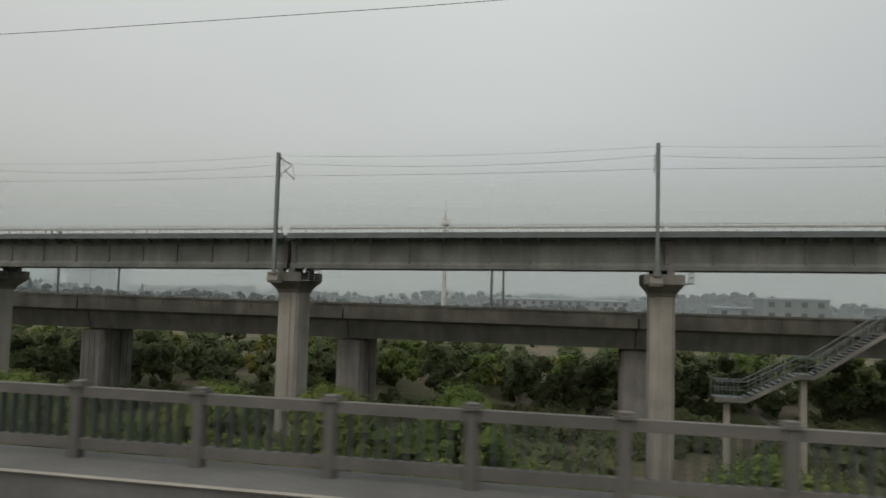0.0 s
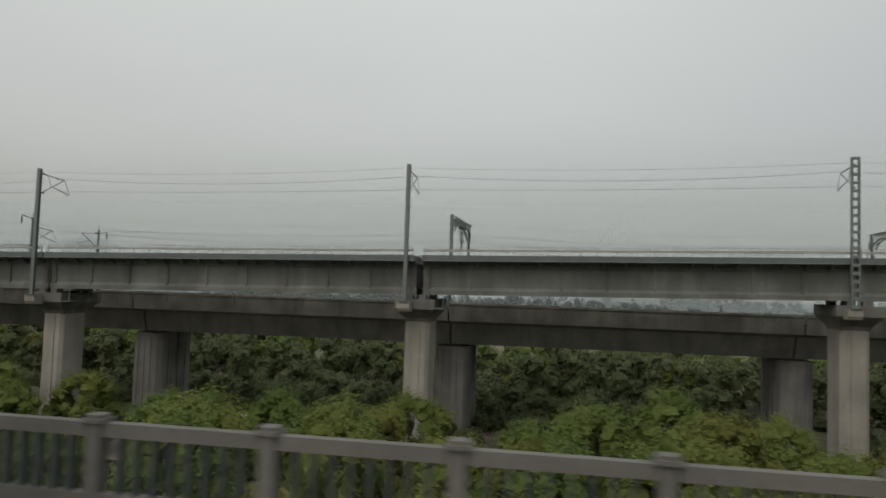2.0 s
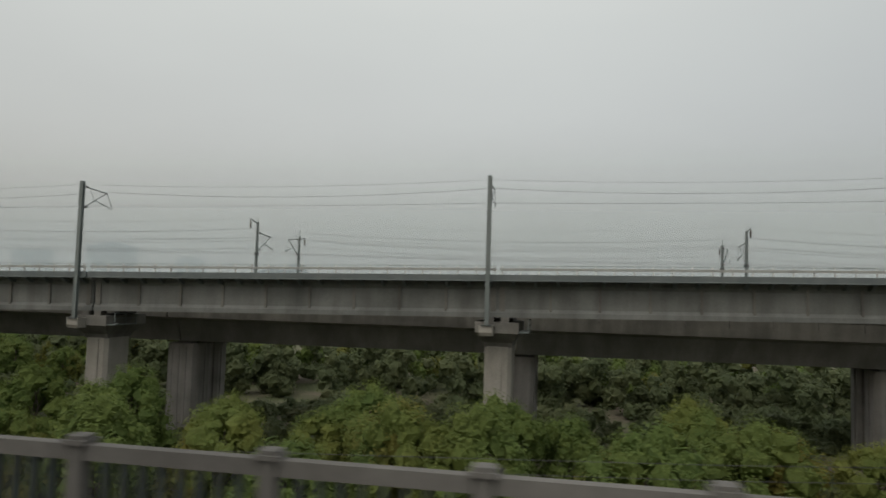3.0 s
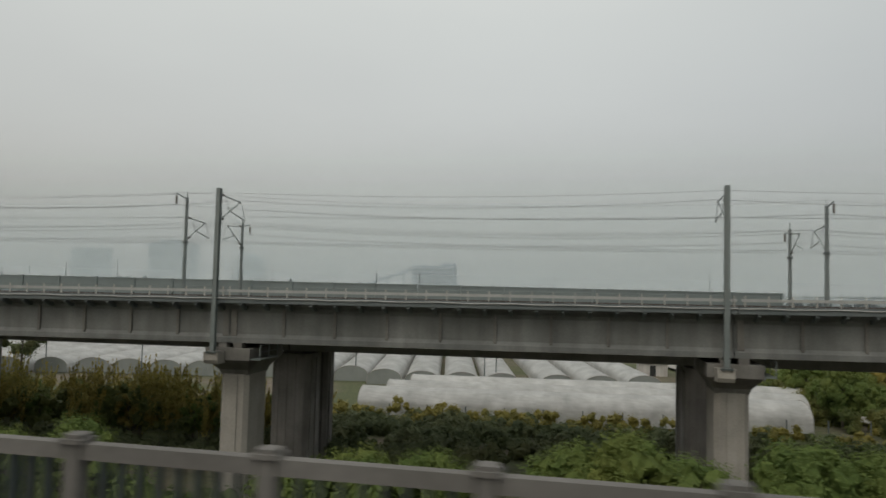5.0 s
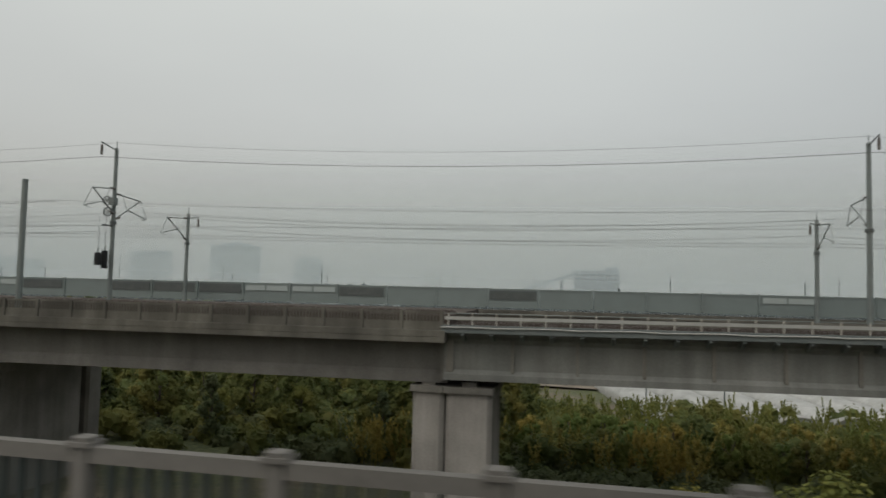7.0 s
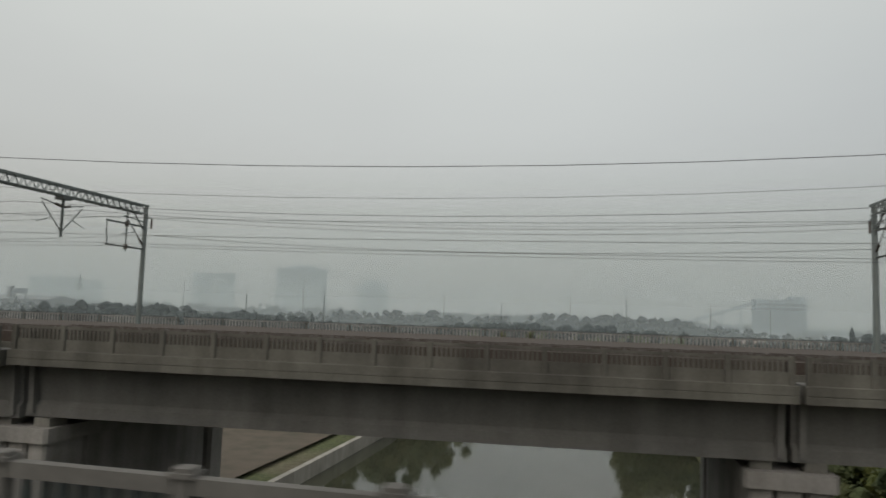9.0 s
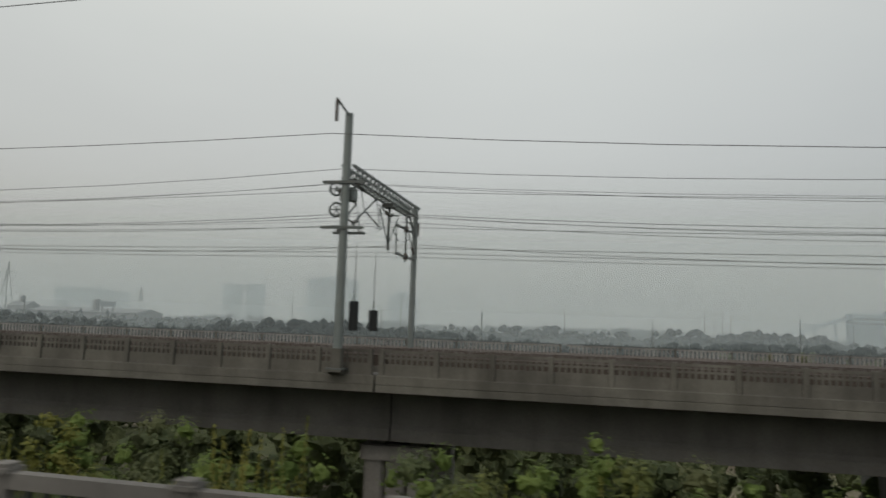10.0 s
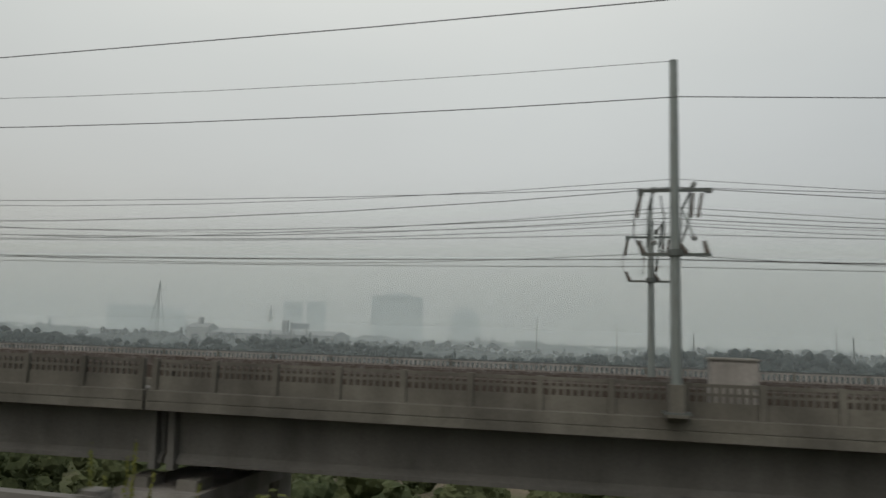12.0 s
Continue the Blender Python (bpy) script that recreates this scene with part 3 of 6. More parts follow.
    return arm


def mast_a(lattice):
    """Mast on a pier corbel; origin at the height of the railing's top, just in front of it."""
    m = thing("catenary_mast", "grey-green lattice steel catenary mast on a corbel" if lattice else "grey-green steel catenary mast on a concrete corbel", "mast", "masts of the single-track viaduct")
    if lattice:
        for x in (-0.24, 0.24):
            part("leg", Form().box(x - 0.055, x + 0.055, -0.14, 0.14, -4.4, 6.7), m_steel, m)
        for k in range(19):
            z = -4.3 + 0.6 * k
            part("batten", Form().box(-0.2, 0.2, -0.15, -0.13, z, z + 0.22), m_steel, m)
    else:
        h_shape = [(-0.15, -0.155), (0.15, -0.155), (0.15, -0.125), (0.045, -0.125), (0.045, 0.125), (0.15, 0.125), (0.15, 0.155), (-0.15, 0.155), (-0.15, 0.125), (-0.045, 0.125), (-0.045, -0.125), (-0.15, -0.125)]
        part("pole", Form().upright(h_shape, -4.4, 6.6), m_steel, m)
    part("foot_plate", Form().box(-0.38, 0.38, -0.3, 0.3, -4.42, -4.32), m_dark_steel, m)
    cantilever(m, 3.0, 6.2)
    return m


def build_viaduct_a():
    spans, rail = [girder_span(SPAN), girder_span(SPAN, conduit=True)], railing_span(SPAN)
    mast, lattice = mast_a(False), mast_a(True)
    shift = [0.56, 0.25, 0.6, -0.31, -0.04, -0.49, -0.49, -0.37, -0.4, -0.4, -0.44, -0.37, -0.16, 0.18, 0.27, 0.81]
    first = True
    for n in range(-3, 16):
        xm = 5.42 - SPAN * n + (shift[n] if n >= 0 else 0.4)
        xj = xm + 0.65
        xe = 5.42 - SPAN * (n + 1) + (shift[n + 1] if 0 <= n + 1 < 16 else 0.4 if n < 0 else 0.2) + 0.65
        at = along(xj, xe, y_a, z_a)
        span = spans[n >= 9]
        if n in (-3, 9):
            span.matrix_basis = at
        else:
            copy_thing(span, at)
        if first:
            rail.matrix_basis, first = at, False
        else:
            copy_thing(rail, at)
        p = pier_a(z_a(xj) - 3.8)
        p.matrix_basis = pose(xj, y_a(xj), 0)
        m = lattice if n in (2, 4) else mast
        spot = pose(xm, y_a(xm) - 0.22, z_a(xm))
        if (n == -3) or (n == 2):
            m.matrix_basis = spot
        else:
            copy_thing(m, spot)


# ---- viaduct B: double track on box girders, behind A ----
def box_span(length):
    L = -length + 0.08
    g = thing("viaduct_girder", "brownish grey concrete box girder with solid parapet", "bridge girder", "girder spans of the double-track viaduct")
    part("box", Form().prism([(0.3, -1.6), (2.2, -2.0), (2.9, -4.05), (9.6, -4.05), (10.3, -2.0), (12.2, -1.6)], L, -0.02), m_smooth, g)
    part("edge_beam", Form().prism([(0.0, -0.9), (0.0, -1.65), (0.5, -1.65), (0.5, -0.9)], L, -0.02), m_fascia, g)
    k = 9
    for i in range(k):
        x0, x1 = L * i / k - 0.03, L * (i + 1) / k + 0.03
        part("panel", Form().box(x1, x0, 0.04, 0.2, -0.95, -0.08), m_fascia, g)
    part("coping", Form().box(L, -0.02, -0.04, 0.28, -0.09, 0.0), m_fascia, g)
    part("edge_beam", Form().prism([(12.0, -0.1), (12.0, -1.65), (12.4, -1.65), (12.4, -0.1)], L, -0.02), m_fascia, g)
    part("ballast", Form().prism([(0.5, -0.62), (0.5, -1.62), (12.0, -1.62), (12.0, -0.62)], L, -0.02), m_ballast, g)
    for y in (2.9, 4.4, 7.9, 9.4):
        part("rail", Form().prism([(y, -0.45), (y, -0.62), (y + 0.07, -0.62), (y + 0.07, -0.45)], L, -0.02), m_track, g)
    return g


def pier_b(height):
    p = thing("viaduct_pier", "paired grey concrete pier columns with rain-stained flutes", "pier", "piers of the double-track viaduct")
    for y0, y1 in ((2.9, 5.6), (7.0, 9.1)):
        part("column", Form().block(-1.6, 1.6, y0, y1, -1, height - 0.25, 0.3), m_old, p)
    part("web", Form().box(-1.1, 1.1, 5.5, 7.1, -1, height - 0.4), m_old, p)
    for x in (-1.1, -0.37, 0.37, 1.1):
        part("flute", Form().box(x - 0.17, x + 0.17, 2.82, 2.92, -1, height - 0.6), m_old, p)
    for y in (3.7, 4.8, 8.0):
        for s in (-1, 1):
            part("flute", Form().box(1.65 * s - 0.06, 1.65 * s + 0.06, y - 0.35, y + 0.35, -1, height - 0.6), m_old, p)
    for y in (4.2, 8.0):
        part("bearing", Form().box(-1.0, 1.0, y - 0.4, y + 0.4, height - 0.26, height + 0.02), m_cap, p)
    return p


def build_viaduct_b():
    span = box_span(SPAN)
    edge = lambda x: y_bn(x) - 1.25
    for i, n in enumerate(range(-3, 16)):
        xa, xb = 6.0 - SPAN * n, 6.0 - SPAN * (n + 1)
        at = along(xa, xb, edge, z_b)
        if i:
            copy_thing(span, at)
        else:
            span.matrix_basis = at
        p = pier_b(z_b(xa) - 4.05)
        p.matrix_basis = pose(xa, edge(xa), 0)


# ---- viaduct C: where the lines run together ----
C_JOINTS = [-516.0, -548.6, -581.3, -613.7, -646.0, -678.6, -711.3, -735.0, -765.3, -797.8, -829.6, -861.8, -886.6, -919.0, -951.0]


def wide_span(xa, xb, ribbed, grid, y_of, z_of, inset=0.0, low=-4.1):
    """A span between two joints; built straight from the front edge y_a to the far railing."""
    length = xa - xb
    L = -length + 0.06
    at = along(xa, xb, y_of, z_of)
    g = thing("viaduct_girder", "grey concrete girder span with a precast parapet" + (" and ribs" if ribbed else ""), "bridge girder", "wide girder spans over the river", at=at)
    wide = 0.5 * (y_bf(xa) + y_bf(xb) - y_of(xa) - y_of(xb)) + 1.7
    t0, t1 = y_bf(xa) - y_of(xa) + 1.7, y_bf(xb) - y_of(xb) + 1.7

    def slab(y0, z0, z1):
        return Form().add([(L, y0, z0), (-0.02, y0, z0), (-0.02, t0, z0), (L, t1, z0), (L, y0, z1), (-0.02, y0, z1), (-0.02, t0, z1), (L, t1, z1)],
                          [(3, 2, 1, 0), (4, 5, 6, 7), (0, 1, 5, 4), (1, 2, 6, 5), (2, 3, 7, 6), (3, 0, 4, 7)])
    web = part("beam", Form().prism([(1.35 + inset, -1.7), (1.5 + inset, -3.4), (1.3 + inset, -3.6), (1.3 + inset, low), (2.6 + inset, low), (2.6 + inset, -1.7)], L, -0.02), m_box, g)
    part("beam", Form().prism([(5.3, -1.7), (5.3, low), (6.6, low), (6.6, -1.7)], L, -0.02), m_box, g)
    part("beam", Form().prism([(wide - 3, -1.7), (wide - 3, low), (wide - 1.7, low), (wide - 1.7, -1.7)], L, -0.02), m_box, g)
    ends = [1.95 + 3.95 * k for k in range(int((length - 2.5) / 3.95))] if ribbed else [] if inset else [0.3, length - 0.4]
    for d in ends:
        part("rib", Form().prism([(1.0, -1.72), (1.15, -3.95), (1.52, -3.95), (1.52, -1.72)], -d - 0.13, -d + 0.13), m_box, web)
    part("deck", slab(0.25, -1.7, -1.02), m_box, g)
    part("ballast", slab(1.6, -1.0, -0.27), m_ballast, g, "brown stone ballast")
    part("kerb", Form().box(L, -0.02, 1.3, 1.5, -1.02, -0.75), m_fascia, g)
    part("edge_beam", Form().prism([(0.0, -1.04), (-0.17, -1.06), (-0.17, -1.40), (-0.14, -1.42), (-0.17, -1.44), (-0.17, -1.72), (0.3, -1.72), (0.3, -1.04)], L, -0.02), m_fascia, g, "pale concrete edge beam with a seam")
    for y in (2.4, 3.9):
        part("rail", Form().prism([(y, -0.03), (y, -0.27), (y + 0.07, -0.27), (y + 0.07, -0.03)], L, -0.02), m_track, g)
    count = max(2, round((length - 0.5) / 2.22))
    pitch = (length - 0.5) / count
    post = Form().block(-0.11, 0.11, -0.08, 0.14, -1.1, 0.03, 0.02).mesh("post", m_fascia)
    x0, x1 = -pitch + 0.1, -0.1
    if grid:
        xs = [x0]
        for k in range(1, 9):
            c = x0 + (x1 - x0) * k / 9
            xs += [c - 0.045, c + 0.045]
        fill = pierced(xs + [x1], [-1.08, -0.56, -0.36, -0.28, -0.1, 0.0], {(i, j) for i in range(0, 17, 2) for j in (1, 3)}, 0.01, 0.1)
    else:
        fill = barred(x0, x1, 10, 0.08, -1.08, -0.56, -0.1, 0.0, 0.01, 0.1)
    fill = fill.mesh("panel", m_fascia)
    parapet = thing("parapet", "weathered precast concrete parapet with a pierced upper band", "parapet", "parapets of the wide viaduct", at=at)
    for k in range(count + 1):
        part("post", post, m_fascia, parapet, at=(-0.25 - pitch * k, 0, 0))
        if k < count:
            part("panel", fill, m_fascia, parapet, at=(-0.25 - pitch * k, 0, 0))
    return g


def pier_c(x, front, back):
    p = thing("viaduct_pier", "paired grey concrete pier columns with a dark recess", "pier", "piers of the wide viaduct", at=pose(x, front, 0))
    cap = part("cap", Form().block(-1.7, 1.7, 0.9, back - 0.5, 8.6, 9.25, 0.15), m_old, p)
    for xx in (-1.0, 1.0):
        part("bearing", Form().box(xx - 0.4, xx + 0.4, 1.4, 2.5, 9.24, 9.64), m_cap, cap)
        part("bearing", Form().box(xx - 0.4, xx + 0.4, 5.4, 6.5, 9.24, 9.64), m_cap, cap)
    for xx in (-1.05, 0.0, 1.05):
        part("column", Form().block(xx - 0.47, xx + 0.47, 1.1, 3.6, -4, 8.61, 0.12), m_old, p)
    part("column", Form().block(-1.3, 1.3, 3.9, back - 3.2, -4, 8.61, 0.2), m_old, p)
    part("column", Form().block(-1.3, 1.3, back - 2.6, back - 0.9, -4, 8.61, 0.2), m_old, p)


def far_railing():
    """The thin railing along the far edge, in lengths of about fifty metres."""
    xs = [-590 - 46 * k for k in range(8)]
    for xa in xs:
        xb = xa - 45.9
        at = along(xa, xb, lambda x: y_bf(x) + 1.5, lambda x: 13.95)
        r = thing("far_railing", "grey steel railing with thin upright bars", "railing", "railings on the far edge", at=at)
        for k in range(15):
            x = -0.1 - 3.05 * k
            part("post", Form().box(x - 0.05, x + 0.05, -0.04, 0.04, -1.5, 0.02), m_fascia, r)
            part("panel", barred(x - 3.0, x - 0.05, 12, 0.085, -0.8, -0.72, -0.06, 0.0, -0.025, 0.025), m_old, r)
        part("top_rail", Form().box(-45.8, -0.05, -0.04, 0.04, 0.02, 0.07), m_mast_dark, r, "dark steel top rail")


def noise_barrier():
    """Panelled noise barrier on the far edge of the double-track line."""
    x, pitch = -346.0, 4.05
    post = Form().box(-0.08, 0.08, -0.1, 0.1, -1.4, 0.05).mesh("post", m_barrier)
    frame_form = Form().box(-3.95, -0.1, -0.03, 0.03, -0.12, 0.0).box(-3.95, -0.1, -0.03, 0.03, -1.5, -0.95)
    full = Form().box(-3.95, -0.1, -0.02, 0.02, -0.96, -0.1)
    louvre = Form().box(-3.85, -0.2, -0.05, 0.0, -0.86, -0.16)
    for k in range(6):
        louvre.box(-3.85, -0.2, -0.08, -0.03, -0.84 + 0.115 * k, -0.79 + 0.115 * k)
    half = Form().box(-2.0, -0.2, -0.06, 0.0, -0.62, -0.2).box(-3.8, -2.15, -0.06, 0.0, -0.62, -0.2)
    frame_mesh, full_mesh, louvre_mesh, half_mesh = frame_form.mesh("frame", m_barrier), full.mesh("sheet", m_barrier), louvre.mesh("louvre", m_louvre), half.mesh("pane", m_pane)
    rng = random.Random(5)
    for s in range(17):
        xa = x - s * 4 * pitch
        at = along(xa, xa - 4 * pitch, lambda q: y_bf(q) + 1.6, lambda q: 15.1)
        b = thing("noise_barrier", "grey-green metal noise barrier panels with louvres", "noise barrier", "noise barrier lengths", at=at)
        for k in range(4):
            part("post", post, m_barrier, b, at=(-pitch * k, 0, 0))
            part("frame", frame_mesh, m_barrier, b, at=(-pitch * k, 0, 0))
            part("sheet", full_mesh, m_barrier, b, at=(-pitch * k, 0.03, 0))
            if s > 9 and rng.random() < 0.45:
                part("louvre", louvre_mesh, m_louvre, b, at=(-pitch * k, 0, 0))
            elif s > 8 and rng.random() < 0.7:
                part("pane", half_mesh, m_pane, b, at=(-pitch * k, 0, 0))


def build_viaduct_c():
    for i, (xa, xb) in enumerate(zip(C_JOINTS, C_JOINTS[1:])):
        y_of = (lambda x: 25.6) if i == 5 else curve_of([-678.6, -646], [25.9, 28.6]) if i == 4 else y_a
        z_of = (lambda x: 13.72) if i < 4 or i == 5 else curve_of([-678.6, -646], [13.79, 13.72]) if i == 4 else z_c
        wide_span(xa, xb, i in (8, 9), xa < -700, y_of, z_of, 1.2 if i in (6, 7) else 0.0, -4.1 if i < 8 else -4.0 if i < 10 else -3.75)
        if i:
            front = 25.8 if i in (5, 6) else y_a(xa) + (2.6 if i == 7 else 0)
            pier_c(xa - 0.05, front, y_bf(xa) - front + 1.0)
    end = thing("viaduct_pier", "paired pale concrete pier columns under the girder joint", "pier", "piers of the wide viaduct", at=pose(-515.8, y_a(-515.8), 0))
    for x0, x1 in ((-2.3, -0.45), (-0.35, 2.3)):
        part("column", Form().block(x0, x1, 1.1, 5.2, -1, 9.1, 0.25), m_old, end)
        part("cap", Form().block(x0 - 0.12, x1 + 0.12 if x1 > 0 else x1, 0.9, 5.4, 9.1, 9.45, 0.1), m_cap, end)
        part("bearing", Form().box((x0 + x1) / 2 - 0.4, (x0 + x1) / 2 + 0.4, 1.3, 2.4, 9.44, 9.72), m_cap, end)
    far_railing()
    noise_barrier()


build_ground()
build_own_line()
build_viaduct_a()
build_viaduct_b()
build_viaduct_c()

# ---- overhead line equipment ----
def weights(parent, x, y, z, tall, wide=0.2, rope=2.5):
    """A stack of balance weights on its rope."""
    stack = part("counterweight", Form().tube([(x, y, z), (x, y, z + 0.001), (x, y, z + tall)], wide, 10), m_weight, parent, "black iron balance weights")
    for k in range(int(tall / 0.12)):
        part("weight", Form().tube([(x, y, z + 0.006 + 0.12 * k), (x, y, z + 0.118 + 0.12 * k)], wide + 0.012, 12), m_weight, stack)
    part("rope", Form().tube([(x, y, z + tall), (x, y, z + tall + rope)], 0.015, 5), m_wire, stack)
    part("rod", Form().tube([(x, y, z + tall), (x, y, z + tall + 0.35)], 0.045, 6), m_steel, stack)


def pulley(parent, x, y, z, r=0.3):
    ring = [(x + r * math.cos(a), y, z + r * math.sin(a)) for a in (2 * math.pi * k / 14 for k in range(15))]
    wheel = part("pulley", Form().tube(ring, 0.05, 5), m_dark_steel, parent, "spoked tensioning wheel")
    for k in range(3):
        a = math.pi * k / 3
        part("spoke", Form().tube([(x - r * math.cos(a), y, z - r * math.sin(a)), (x + r * math.cos(a), y, z + r * math.sin(a))], 0.025, 4), m_dark_steel, wheel)


def pole_form(z0, z1, r0, r1):
    return Form().tube([(0, 0, z0), (0, 0, z1)], r0, 10, r1)


def ledge_foot(m):
    """A concrete corbel and steel foot plate under a mast on the outer ledge."""
    part("corbel", Form().prism([(-0.34, -0.01), (-0.34, -0.1), (0.0, -0.24), (0.5, -0.24), (0.5, -0.01)], -0.3, 0.3), m_fascia, m)
    part("sleeve", Form().block(-0.23, 0.23, -0.24, 0.24, 0.05, 0.86, 0.05), m_fascia, m, "concrete sleeve round the foot")
    part("foot_plate", Form().box(-0.4, 0.4, -0.3, 0.3, -0.02, 0.05), m_dark_steel, m)


def track_mast(x, y, base, top, wire, side, feeder=0.0, spike=0.0, kit="", group="masts of the double-track line", ledge=False):
    """Round steel mast with a bracket towards the track (side) at height wire and, on the other side, a hanging feeder insulator."""
    words = {"": "grey steel catenary mast with a bracket arm", "weights": "grey steel tensioning mast with wheels and black weights", "cross": "tall grey steel mast with crossarms and insulators"}[kit]
    m = thing("catenary_mast", words, "mast", group, at=pose(x, y, base))
    part("pole", pole_form(0.0 if ledge else -0.6, top - base, 0.175, 0.125), m_steel, m)
    if ledge:
        ledge_foot(m)
    part("collar", Form().tube([(0, 0, wire - base - 2.15), (0, 0, wire - base - 1.95)], 0.24, 10), m_dark_steel, m)
    if spike:
        part("spike", Form().tube([(0, 0, top - base), (0, 0, top - base + spike)], 0.03, 5), m_steel, m)
    if kit == "cross":
        zu, zl = wire - base - 0.1, wire - base - 2.1
        high = part("crossarm", Form().box(-1.05, 1.05, -0.05, 0.05, zu - 0.045, zu + 0.045).box(-1.1, -0.92, -0.06, 0.06, zu - 0.15, zu + 0.05).box(0.88, 1.1, -0.06, 0.06, zu - 0.09, zu + 0.06), m_dark_steel, m)
        low = part("crossarm", Form().box(-1.0, 1.05, -0.05, 0.05, zl - 0.045, zl + 0.045), m_dark_steel, m)
        for xx, lean in ((-0.92, 0.18), (0.35, 0.28), (0.95, 0.1)):
            part("insulator", Form().tube([(xx, 0, zl + 0.03), (xx - lean, 0, zl + 0.42)], 0.085, 8, 0.06), m_insulator, low)
        strings = x < -860
        for xx in () if strings else (-0.75, 0.75):
            part("insulator", Form().tube([(xx - 0.22, 0, zu + 0.06), (xx + 0.22, 0, zu + 0.06)], 0.085, 8), m_insulator, high)
        for xx, lean in ((-1.0, -0.12), (0.55, -0.08), (0.8, -0.12)) if strings else ():
            part("insulator", Form().tube([(xx, 0, zu - 0.1), (xx + lean, 0, zu - 0.85)], 0.05, 7), m_insulator, high)
        for xx, dx in ((-1.05, -0.16), (-0.42, 0.1)) if strings else ():
            part("jumper", Form().tube([(xx, 0.05, zu - 0.15), (xx + dx, 0.05, zu - 0.8), (xx + dx * 1.1, 0.05, zu - 1.4), (xx + 0.3 * dx, 0.05, zl + 0.3)], 0.022, 5), m_wire, high)
    else:
        cantilever(m, 2.9, wire - base, side)
    if feeder:
        z = feeder - base
        arm = part("feeder_arm", Form().tube([(0, 0, z), (0, -1.55 * side, z + 0.3)], 0.045), m_steel, m)
        part("insulator", Form().tube([(0, -1.5 * side, z + 0.28), (0, -1.5 * side, z + 0.05), (0, -1.5 * side, z - 0.1)], 0.025, 6).tube([(0, -1.5 * side, z + 0.1), (0, -1.5 * side, z - 0.55)], 0.085, 8), m_insulator, arm)
    if kit == "weights":
        z = wire - base
        part("arm", Form().box(-0.06, 0.06, -1.1, 0.1, z - 2.32, z - 2.22), m_dark_steel, m)
        pulley(m, -0.2, -0.45, z - 0.55)
        pulley(m, -0.2, -0.35, z - 1.3)
        part("box", Form().block(-0.05, 0.45, -0.55, -0.15, z - 0.85, z - 0.35, 0.04), m_steel, m)
        cantilever(m, 2.4, z + 0.3, -side, 0.15)
        weights(m, -0.15, -0.5, z - 5.2, 1.2)
        weights(m, -0.25, -1.05, z - 5.0, 0.85)
    return m


